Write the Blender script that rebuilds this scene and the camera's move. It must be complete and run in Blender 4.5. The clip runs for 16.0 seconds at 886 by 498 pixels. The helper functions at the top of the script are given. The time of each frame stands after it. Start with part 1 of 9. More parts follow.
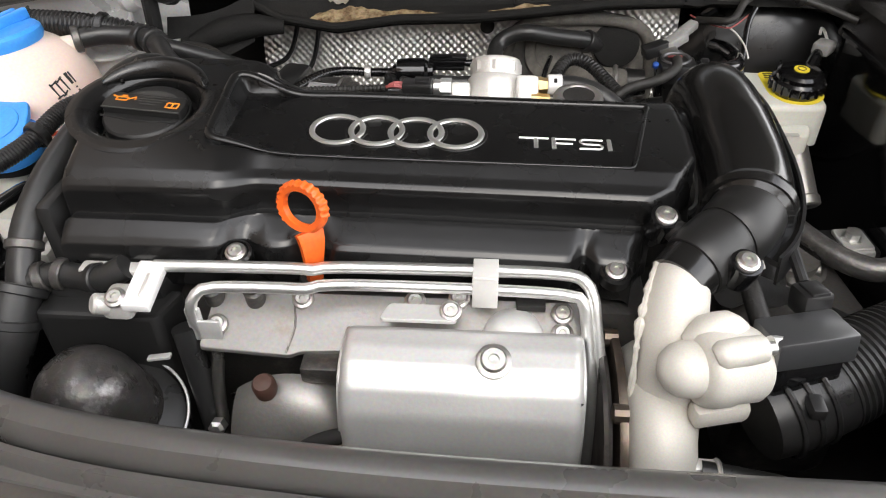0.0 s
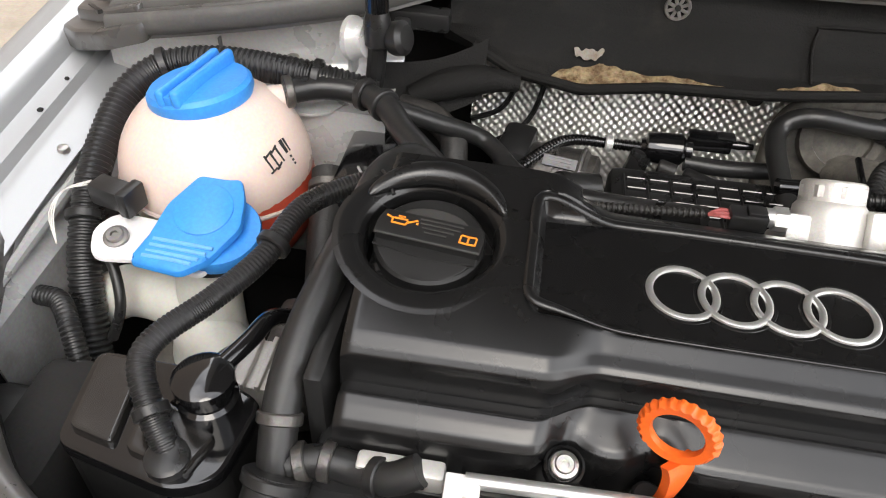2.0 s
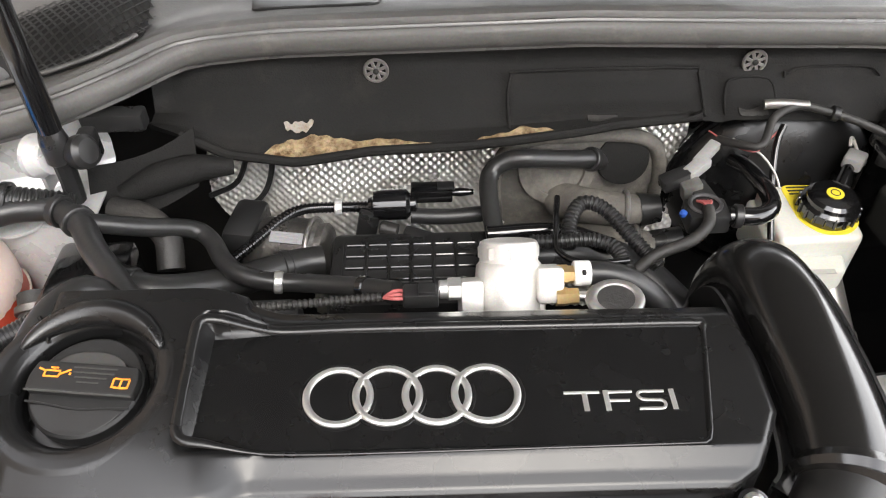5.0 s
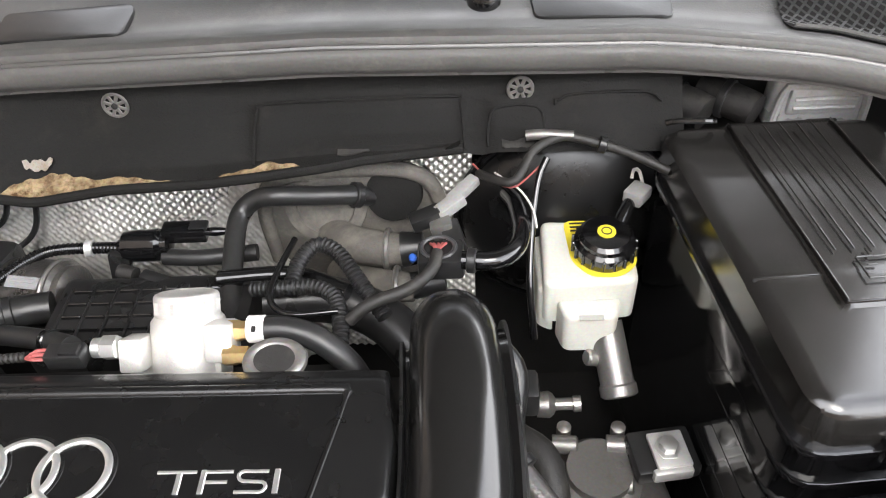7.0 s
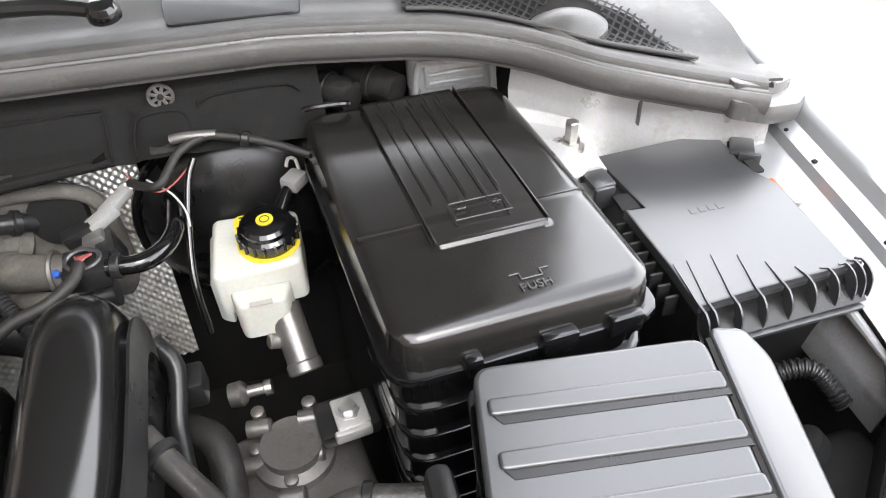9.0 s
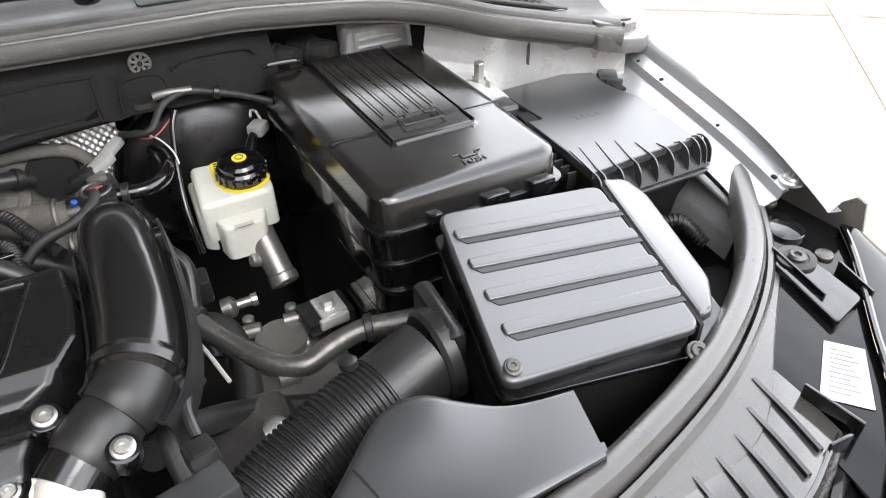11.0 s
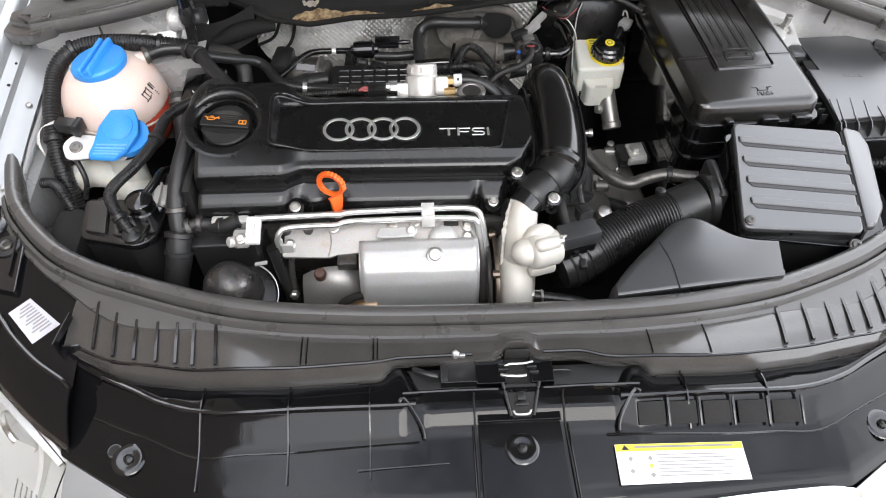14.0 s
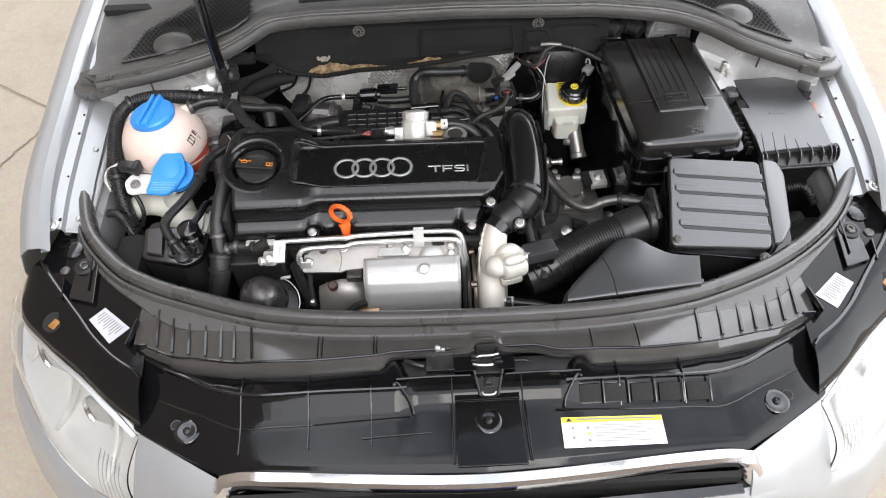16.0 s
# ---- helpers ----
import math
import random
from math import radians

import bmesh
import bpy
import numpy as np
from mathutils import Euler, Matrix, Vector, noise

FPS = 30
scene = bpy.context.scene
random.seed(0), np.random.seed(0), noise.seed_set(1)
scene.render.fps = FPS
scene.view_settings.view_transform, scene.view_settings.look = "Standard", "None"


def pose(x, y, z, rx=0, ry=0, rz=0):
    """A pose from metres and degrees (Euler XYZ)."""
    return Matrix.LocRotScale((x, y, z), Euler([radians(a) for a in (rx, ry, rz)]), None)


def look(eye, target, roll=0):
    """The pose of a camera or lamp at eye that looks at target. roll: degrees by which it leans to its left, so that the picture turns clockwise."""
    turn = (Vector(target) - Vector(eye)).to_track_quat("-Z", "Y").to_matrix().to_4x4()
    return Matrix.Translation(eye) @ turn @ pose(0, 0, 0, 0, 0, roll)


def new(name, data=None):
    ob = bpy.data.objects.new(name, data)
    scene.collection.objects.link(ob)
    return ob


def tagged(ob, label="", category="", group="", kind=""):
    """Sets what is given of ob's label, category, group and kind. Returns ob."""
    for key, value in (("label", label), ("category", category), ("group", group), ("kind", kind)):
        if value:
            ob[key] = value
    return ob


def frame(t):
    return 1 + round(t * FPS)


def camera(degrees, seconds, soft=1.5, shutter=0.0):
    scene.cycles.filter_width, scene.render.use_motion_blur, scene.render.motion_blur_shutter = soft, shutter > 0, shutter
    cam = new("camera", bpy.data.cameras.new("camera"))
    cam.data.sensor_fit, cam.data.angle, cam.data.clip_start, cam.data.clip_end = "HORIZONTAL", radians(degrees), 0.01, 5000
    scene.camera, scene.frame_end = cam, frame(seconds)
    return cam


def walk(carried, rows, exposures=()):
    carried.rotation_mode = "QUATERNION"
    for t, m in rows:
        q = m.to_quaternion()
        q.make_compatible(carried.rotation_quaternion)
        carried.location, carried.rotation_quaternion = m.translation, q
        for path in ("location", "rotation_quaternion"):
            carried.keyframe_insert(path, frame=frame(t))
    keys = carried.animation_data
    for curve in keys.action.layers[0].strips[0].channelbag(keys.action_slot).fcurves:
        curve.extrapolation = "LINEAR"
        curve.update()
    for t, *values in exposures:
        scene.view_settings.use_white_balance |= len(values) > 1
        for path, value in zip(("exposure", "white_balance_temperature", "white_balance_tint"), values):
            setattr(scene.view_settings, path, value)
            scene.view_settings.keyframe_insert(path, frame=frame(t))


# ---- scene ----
cam = camera(61.7, 16.0, soft=1.1)
PATH = [
    (0, (-0.086, -0.062, 1.123), (-0.225, 1.498, -0.12), -1.2),
    (0.5, (-0.174, 0.0, 1.124), (-0.348, 1.518, -0.167), 0.0),
    (1, (-0.246, 0.041, 1.12), (-0.507, 1.537, -0.182), 1.3),
    (1.5, (-0.291, 0.08, 1.126), (-0.579, 1.564, -0.182), 1.8),
    (2, (-0.336, 0.127, 1.152), (-0.518, 1.595, -0.194), 2.8),
    (2.5, (-0.393, 0.163, 1.192), (-0.461, 1.635, -0.161), 3.7),
    (3, (-0.408, 0.189, 1.213), (-0.396, 1.619, -0.185), 2.8),
    (3.5, (-0.366, 0.202, 1.226), (-0.271, 1.631, -0.17), 2.3),
    (4, (-0.295, 0.192, 1.231), (-0.193, 1.632, -0.153), 1.5),
    (4.2, (-0.264, 0.187, 1.232), (-0.186, 1.629, -0.152), 0.6),
    (6.3, (0.006, 0.218, 1.231), (0.003, 1.666, -0.15), -0.6),
    (6.5, (0.04, 0.226, 1.229), (0.004, 1.684, -0.14), -1.2),
    (7, (0.125, 0.245, 1.214), (0.065, 1.705, -0.152), -3.6),
    (7.5, (0.185, 0.255, 1.213), (0.239, 1.704, -0.165), -2.4),
    (8, (0.236, 0.246, 1.205), (0.41, 1.686, -0.171), -2.1),
    (8.5, (0.28, 0.216, 1.204), (0.518, 1.658, -0.161), -3.0),
    (9, (0.306, 0.175, 1.21), (0.618, 1.616, -0.142), -3.2),
    (9.2, (0.31, 0.156, 1.215), (0.647, 1.595, -0.133), -3.6),
    (11.3, (0.121, -0.047, 1.206), (0.764, 1.391, -0.026), -1.9),
    (11.5, (0.085, -0.063, 1.205), (0.705, 1.4, -0.009), -2.1),
    (12, (-0.01, -0.103, 1.214), (0.405, 1.43, -0.001), -3.1),
    (12.5, (-0.089, -0.138, 1.282), (0.096, 1.35, -0.042), -0.8),
    (13, (-0.112, -0.15, 1.377), (-0.019, 1.165, -0.127), 0.4),
    (13.5, (-0.112, -0.247, 1.499), (-0.054, 1.011, -0.055), 1.0),
    (14, (-0.111, -0.344, 1.606), (-0.039, 0.856, 0.008), 0.7),
    (14.5, (-0.098, -0.419, 1.685), (-0.048, 0.811, 0.109), 1.0),
    (15, (-0.074, -0.462, 1.757), (-0.017, 0.797, 0.205), 0.1),
    (15.5, (-0.073, -0.487, 1.804), (-0.034, 0.721, 0.211), -0.3),
    (16, (-0.06, -0.481, 1.835), (-0.043, 0.719, 0.235), -2.1),
]
walk(cam, [(t, look(eye, target, roll)) for t, eye, target, roll in PATH], [(0.0, 0.11, 6900, 10), (1.0, 0.05, 6900, 10), (2.0, 0.20, 6950, 10), (3.5, 0.48, 6950, 10), (6.5, 0.92, 6750, 10), (8.5, 0.86, 6650, 10), (9.2, 0.80, 6650, 10), (11.5, 0.48, 6600, 10), (13.0, 0.24, 6550, 10), (16.0, 0.10, 6600, 10)])

# ---- light: open shade under a bright hazy sky ----
world = bpy.data.worlds.new("sky")
scene.world = world
world.use_nodes = True
wn = world.node_tree
sky = wn.nodes.new("ShaderNodeTexSky")
sky.sky_type = "NISHITA"
sky.sun_disc = False
sky.sun_elevation, sky.sun_rotation = radians(52), radians(200)
sky.air_density, sky.dust_density, sky.ozone_density = 1.0, 3.0, 1.0
# thin bright cloud over the whole sky, broken softly into white and blue
veil = wn.nodes.new("ShaderNodeTexNoise")
veil.inputs["Scale"].default_value, veil.inputs["Detail"].default_value, veil.inputs["Roughness"].default_value = 2.2, 5.0, 0.55
where = wn.nodes.new("ShaderNodeTexCoord")
wn.links.new(where.outputs["Generated"], veil.inputs["Vector"])
amount = wn.nodes.new("ShaderNodeMapRange")
amount.inputs["From Min"].default_value, amount.inputs["From Max"].default_value = 0.36, 0.64
amount.inputs["To Min"].default_value, amount.inputs["To Max"].default_value = 0.1, 0.8
wn.links.new(veil.outputs["Fac"], amount.inputs["Value"])
height = wn.nodes.new("ShaderNodeSeparateXYZ")
wn.links.new(where.outputs["Generated"], height.inputs[0])
haze = wn.nodes.new("ShaderNodeMapRange")
haze.inputs["From Min"].default_value, haze.inputs["From Max"].default_value = 0.95, 0.25
wn.links.new(height.outputs["Z"], haze.inputs["Value"])
thick = wn.nodes.new("ShaderNodeMath")
thick.operation, thick.use_clamp = "ADD", True
wn.links.new(amount.outputs["Result"], thick.inputs[0])
wn.links.new(haze.outputs["Result"], thick.inputs[1])
glow = wn.nodes.new("ShaderNodeMix")
glow.data_type = "RGBA"
glow.inputs["A"].default_value = (26.0, 27.0, 29.5, 1)
glow.inputs["B"].default_value = (22.0, 22.6, 24.0, 1)
wn.links.new(haze.outputs["Result"], glow.inputs["Factor"])
clouds = wn.nodes.new("ShaderNodeMix")
clouds.data_type = "RGBA"
clouds.clamp_result = False
wn.links.new(thick.outputs[0], clouds.inputs["Factor"])
wn.links.new(sky.outputs[0], clouds.inputs["A"])
wn.links.new(glow.outputs["Result"], clouds.inputs["B"])
wn.links.new(clouds.outputs["Result"], wn.nodes["Background"].inputs[0])
wn.nodes["Background"].inputs[1].default_value = 0.15
sun_data = bpy.data.lights.new("sun", "SUN")
sun_data.energy, sun_data.angle, sun_data.color = 1.0, radians(25), (1.0, 0.96, 0.9)
sun = new("sun", sun_data)
sun.matrix_world = look((0.9, -2.6, 5.0), (0.0, 0.4, 0.8))
scene.view_settings.exposure = -0.30

# ---- helpers ----
Z = Vector((0, 0, 1))


def link_in(mt, a, b):
    mt.node_tree.links.new(a, b)


def mat(name, col, rough=0.5, metal=0.0, var=0.25, scale=18.0, bump=0.12, bscale=350.0, coat=0.0, wear=None, wear_at=0.62, rvar=0.12, spec=0.5, wave=0.0):
    """A surface with coarse stains, fine grain in colour and gloss, and a fine relief; wear: colour of dust or scuffs in patches."""
    mt = bpy.data.materials.new(name)
    mt.use_nodes = True
    nt = mt.node_tree
    bs = nt.nodes["Principled BSDF"]
    bs.inputs["Metallic"].default_value = metal
    bs.inputs["Coat Weight"].default_value = coat
    bs.inputs["Coat Roughness"].default_value = min(0.3, rough * 0.8)
    bs.inputs["Specular IOR Level"].default_value = spec
    tc = nt.nodes.new("ShaderNodeTexCoord")
    info = nt.nodes.new("ShaderNodeObjectInfo")
    big, fine = nt.nodes.new("ShaderNodeTexNoise"), nt.nodes.new("ShaderNodeTexNoise")
    big.inputs["Scale"].default_value, big.inputs["Detail"].default_value = scale, 6.0
    fine.inputs["Scale"].default_value, fine.inputs["Detail"].default_value = bscale, 3.0
    for n in (big, fine):
        link_in(mt, tc.outputs["Object"], n.inputs["Vector"])
    mix = nt.nodes.new("ShaderNodeMix")
    mix.data_type = "RGBA"
    mix.inputs["A"].default_value = (*[c * (1 - var) for c in col], 1)
    mix.inputs["B"].default_value = (*[min(1.0, c * (1 + var)) for c in col], 1)
    link_in(mt, big.outputs["Fac"], mix.inputs["Factor"])
    out = mix.outputs["Result"]
    mix2 = nt.nodes.new("ShaderNodeMix")
    mix2.data_type, mix2.blend_type = "RGBA", "OVERLAY"
    mix2.inputs["Factor"].default_value = 0.25
    link_in(mt, out, mix2.inputs["A"])
    link_in(mt, fine.outputs["Color"], mix2.inputs["B"])
    out = mix2.outputs["Result"]
    rmap = nt.nodes.new("ShaderNodeMapRange")
    rmap.inputs["To Min"].default_value, rmap.inputs["To Max"].default_value = max(0.03, rough - rvar), min(1.0, rough + rvar)
    rmap.inputs["From Min"].default_value, rmap.inputs["From Max"].default_value = 0.3, 0.7
    link_in(mt, big.outputs["Fac"], rmap.inputs["Value"])
    link_in(mt, rmap.outputs["Result"], bs.inputs["Roughness"])
    if wear:
        w = nt.nodes.new("ShaderNodeTexNoise")
        w.inputs["Scale"].default_value, w.inputs["Detail"].default_value, w.inputs["Roughness"].default_value = scale * 1.7, 9.0, 0.68
        link_in(mt, tc.outputs["Object"], w.inputs["Vector"])
        wr = nt.nodes.new("ShaderNodeMapRange")
        wr.inputs["From Min"].default_value, wr.inputs["From Max"].default_value = wear_at - 0.1, wear_at + 0.12
        link_in(mt, w.outputs["Fac"], wr.inputs["Value"])
        m3 = nt.nodes.new("ShaderNodeMix")
        m3.data_type = "RGBA"
        link_in(mt, wr.outputs["Result"], m3.inputs["Factor"])
        link_in(mt, out, m3.inputs["A"])
        m3.inputs["B"].default_value = (*wear, 1)
        out = m3.outputs["Result"]
    link_in(mt, out, bs.inputs["Base Color"])
    if bump:
        bp = nt.nodes.new("ShaderNodeBump")
        bp.inputs["Strength"].default_value, bp.inputs["Distance"].default_value = bump, 0.0015
        link_in(mt, fine.outputs["Fac"], bp.inputs["Height"])
        if wave:
            # slow unevenness of a moulded part
            slow = nt.nodes.new("ShaderNodeTexNoise")
            slow.inputs["Scale"].default_value, slow.inputs["Detail"].default_value = 14.0, 2.0
            link_in(mt, tc.outputs["Object"], slow.inputs["Vector"])
            wv = nt.nodes.new("ShaderNodeBump")
            wv.inputs["Strength"].default_value, wv.inputs["Distance"].default_value = wave, 0.006
            link_in(mt, slow.outputs["Fac"], wv.inputs["Height"])
            link_in(mt, wv.outputs["Normal"], bp.inputs["Normal"])
        link_in(mt, bp.outputs["Normal"], bs.inputs["Normal"])
        link_in(mt, bp.outputs["Normal"], bs.inputs["Coat Normal"])
    return mt


def translucent(mt, amount, rough=0.3):
    bs = mt.node_tree.nodes["Principled BSDF"]
    bs.inputs["Subsurface Weight"].default_value = amount
    bs.inputs["Subsurface Radius"].default_value = (0.02, 0.012, 0.009)
    bs.inputs["Subsurface Scale"].default_value = 1.0
    return mt


M = {
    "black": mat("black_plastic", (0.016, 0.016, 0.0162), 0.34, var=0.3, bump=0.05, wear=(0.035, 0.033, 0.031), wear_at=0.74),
    "gloss": mat("gloss_black_plastic", (0.006, 0.006, 0.0065), 0.11, coat=0.7, wave=0.25, var=0.3, bump=0.015, rvar=0.05, wear=(0.03, 0.027, 0.024), wear_at=0.78),
    "deck": mat("gloss_black_deck", (0.005, 0.005, 0.0055), 0.07, coat=0.0, spec=0.32, wave=0.12, var=0.3, bump=0.015, rvar=0.04, wear=(0.03, 0.027, 0.024), wear_at=0.8),
    "strip": mat("dusty_gloss_black_strip", (0.052, 0.049, 0.046), 0.12, coat=0.9, wave=0.12, var=0.3, bump=0.02, rvar=0.05, wear=(0.05, 0.046, 0.041), wear_at=0.7),
    "pipe": mat("moulded_black_pipe", (0.010, 0.0098, 0.0096), 0.17, coat=0.5, var=0.2, bump=0.03, bscale=900, rvar=0.04),
    "cover": mat("satin_black_cover", (0.008, 0.008, 0.0082), 0.28, coat=0.2, wave=0.06, var=0.2, bump=0.025, bscale=1400, rvar=0.04),
    "badgepanel": mat("grained_black_panel", (0.006, 0.006, 0.0062), 0.26, coat=0.1, var=0.3, scale=30, bump=0.05, bscale=900, rvar=0.05),
    "sleeve": mat("satin_black_sleeve", (0.016, 0.0158, 0.0155), 0.38, var=0.2, bump=0.05, bscale=700),
    "matte": mat("grained_black_plastic", (0.014, 0.014, 0.014), 0.42, var=0.3, bump=0.08, bscale=1200),
    "greydull": mat("dull_grey_plastic", (0.045, 0.044, 0.042), 0.5, var=0.2, bump=0.05),
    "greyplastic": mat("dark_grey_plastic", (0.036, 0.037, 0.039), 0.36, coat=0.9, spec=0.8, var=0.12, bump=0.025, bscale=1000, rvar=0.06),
    "rubber": mat("black_rubber", (0.018, 0.018, 0.018), 0.36, var=0.3, bump=0.12, bscale=260, wear=(0.045, 0.042, 0.039), wear_at=0.7),
    "seal": mat("grey_rubber_seal", (0.085, 0.082, 0.078), 0.5, var=0.2, bump=0.2, wear=(0.15, 0.14, 0.125), wear_at=0.66),
    "sealdark": mat("dark_rubber_seal", (0.068, 0.065, 0.062), 0.33, coat=0.6, var=0.2, bump=0.025, wear=(0.08, 0.074, 0.066), wear_at=0.7),
    "dusty": mat("dusty_rubber", (0.019, 0.018, 0.017), 0.55, var=0.3, bump=0.3, wear=(0.055, 0.051, 0.044), wear_at=0.62),
    "dustgrey": mat("dusty_grey_housing", (0.10, 0.093, 0.083), 0.75, var=0.35, bump=0.4, wear=(0.19, 0.175, 0.15), wear_at=0.55),
    "liner": mat("bonnet_liner_felt", (0.075, 0.070, 0.065), 0.85, var=0.25, bump=0.4, bscale=300),
    "lid": mat("satin_black_lid", (0.013, 0.0122, 0.0115), 0.20, coat=0.8, wave=0.03, var=0.25, bump=0.04, bscale=900, rvar=0.06, wear=(0.03, 0.028, 0.026), wear_at=0.7),
    "cowl": mat("dusty_cowl_plastic", (0.075, 0.073, 0.070), 0.5, spec=0.5, coat=0.2, var=0.2, bump=0.15, bscale=600, wear=(0.12, 0.113, 0.102), wear_at=0.62),
    "cowldark": mat("dark_lattice_plastic", (0.030, 0.0295, 0.0285), 0.45, var=0.2, bump=0.1, bscale=600),
    "felt": mat("bulkhead_insulation", (0.013, 0.0127, 0.0122), 0.7, spec=0.12, var=0.25, bump=0.4, bscale=500, wear=(0.020, 0.0185, 0.0165), wear_at=0.64),
    "rust": mat("rusty_tan_fibre", (0.30, 0.225, 0.135), 0.9, spec=0.1, var=0.6, scale=45, bump=0.8, bscale=250, wear=(0.075, 0.042, 0.02), wear_at=0.52),
    "torn": mat("torn_pale_fibre", (0.30, 0.27, 0.235), 0.85, spec=0.2, var=0.4, scale=60, bump=0.6, wear=(0.20, 0.15, 0.10), wear_at=0.6),
    "foil": mat("dimpled_aluminium", (0.80, 0.78, 0.74), 0.32, 0.65, var=0.15, scale=9, bump=0.1, wear=(0.36, 0.31, 0.25), wear_at=0.62),
    "paint": mat("silver_car_paint", (0.39, 0.40, 0.405), 0.34, 0.38, var=0.05, bump=0.03, bscale=1500, coat=0.5, rvar=0.03),
    "wing": mat("silver_wing_panel", (0.40, 0.405, 0.405), 0.36, 0.4, var=0.18, bump=0.06, wear=(0.30, 0.285, 0.26), wear_at=0.6),
    "inner": mat("silver_inner_paint", (0.58, 0.58, 0.572), 0.34, 0.3, var=0.2, bump=0.06, wear=(0.42, 0.40, 0.36), wear_at=0.66),
    "alu": mat("cast_aluminium", (0.68, 0.665, 0.635), 0.42, 0.45, var=0.1, bump=0.25, bscale=500),
    "turbo": mat("cast_turbo_housing", (0.62, 0.595, 0.54), 0.55, 0.15, var=0.12, bump=0.10, bscale=650, wear=(0.5, 0.45, 0.36), wear_at=0.7),
    "steel": mat("brushed_steel_shield", (0.66, 0.655, 0.64), 0.46, 0.55, var=0.08, bump=0.05, rvar=0.05),
    "plate": mat("grey_steel_plate", (0.25, 0.24, 0.23), 0.42, 0.7, var=0.15, bump=0.1, wear=(0.20, 0.155, 0.115), wear_at=0.68),
    "chrome": mat("chrome", (0.80, 0.80, 0.80), 0.12, 1.0, var=0.04, bump=0.0, rvar=0.03),
    "satin": mat("satin_chrome", (0.78, 0.78, 0.76), 0.32, 0.85, var=0.04, bump=0.0, rvar=0.04),
    "clipsteel": mat("bright_sheet_steel", (0.80, 0.79, 0.76), 0.42, 0.3, var=0.06, bump=0.03),
    "zinc": mat("zinc_bolt", (0.50, 0.485, 0.46), 0.35, 0.9, var=0.2, bump=0.15),
    "brass": mat("brass", (0.70, 0.50, 0.24), 0.35, 0.9, var=0.15),
    "bronze": mat("heat_stained_steel", (0.42, 0.28, 0.16), 0.4, 0.85, var=0.35),
    "stained": mat("dark_stained_steel", (0.13, 0.105, 0.085), 0.4, 0.8, var=0.4, wear=(0.25, 0.16, 0.09), wear_at=0.66),
    "brown": mat("rusty_brown_plug", (0.06, 0.028, 0.02), 0.5, 0.0, var=0.4),
    "darkmetal": mat("dark_metal", (0.11, 0.105, 0.10), 0.36, 0.7, var=0.3, bump=0.3, wear=(0.24, 0.22, 0.2), wear_at=0.62),
    "pit": mat("pitted_grey_metal", (0.07, 0.066, 0.064), 0.30, 0.6, var=0.4, scale=30, bump=0.35, bscale=180, wear=(0.30, 0.29, 0.29), wear_at=0.64),
    "tank": translucent(mat("milky_pink_tank", (0.80, 0.635, 0.56), 0.35, var=0.05, scale=8, bump=0.05), 0.35),
    "white": translucent(mat("milky_white_plastic", (0.64, 0.635, 0.575), 0.4, var=0.06, bump=0.05, wear=(0.60, 0.57, 0.48), wear_at=0.7), 0.2),
    "blue": mat("blue_plastic", (0.04, 0.30, 0.82), 0.38, var=0.1, bump=0.08),
    "navy": mat("dark_blue_plastic", (0.02, 0.08, 0.35), 0.4, var=0.1, bump=0.05),
    "bluepale": mat("scuffed_blue_plastic", (0.16, 0.44, 0.84), 0.4, var=0.1, bump=0.08),
    "orange": mat("orange_plastic", (0.88, 0.14, 0.02), 0.4, var=0.08, bump=0.08),
    "orangeprint": mat("orange_print", (0.9, 0.30, 0.03), 0.6, var=0.05, bump=0),
    "yellow": mat("yellow_label", (0.85, 0.68, 0.05), 0.5, var=0.06, bump=0),
    "paper": mat("white_label", (0.78, 0.77, 0.76), 0.45, var=0.05, bump=0),
    "tagpaper": mat("pale_lavender_sticker", (0.56, 0.55, 0.60), 0.5, var=0.08, bump=0),
    "ink": mat("black_print", (0.02, 0.02, 0.02), 0.6, var=0.1, bump=0),
    "greyink": mat("grey_print", (0.25, 0.25, 0.26), 0.6, var=0.1, bump=0),
    "faintink": mat("faint_grey_print", (0.45, 0.445, 0.41), 0.5, var=0.1, bump=0),
    "amber": mat("dull_amber_plastic", (0.33, 0.15, 0.03), 0.35, var=0.3),
    "red": mat("red_fluid_tank", (0.45, 0.06, 0.03), 0.45, var=0.3),
    "redwire": mat("red_wire", (0.36, 0.09, 0.085), 0.5, var=0.2),
    "whitewire": mat("white_wire", (0.6, 0.58, 0.55), 0.5, var=0.1),
    "conn": mat("grey_connector", (0.28, 0.275, 0.27), 0.5, var=0.12),
    "plaster": mat("brown_plaster_wall", (0.18, 0.147, 0.122), 0.9, var=0.25, scale=1.2, bump=0.3, bscale=40),
    "ground_joint": mat("dirty_joint", (0.21, 0.18, 0.145), 0.9, var=0.3),
    "ground_paint": mat("faded_yellow_paint", (0.55, 0.46, 0.30), 0.8, var=0.15, wear=(0.50, 0.455, 0.40), wear_at=0.5),
    "concrete": mat("pale_concrete", (0.35, 0.30, 0.24), 0.85, var=0.15, scale=3.0, bump=0.4, bscale=90, wear=(0.28, 0.24, 0.19), wear_at=0.62),
    "dark": mat("dark_underbody_and_shade", (0.032, 0.0312, 0.0305), 0.8, spec=0.05, var=0.3, bump=0.1),
    "reflector": mat("headlight_chrome", (0.72, 0.72, 0.72), 0.18, 1.0, var=0.1, bump=0),
    "glasshl": None,
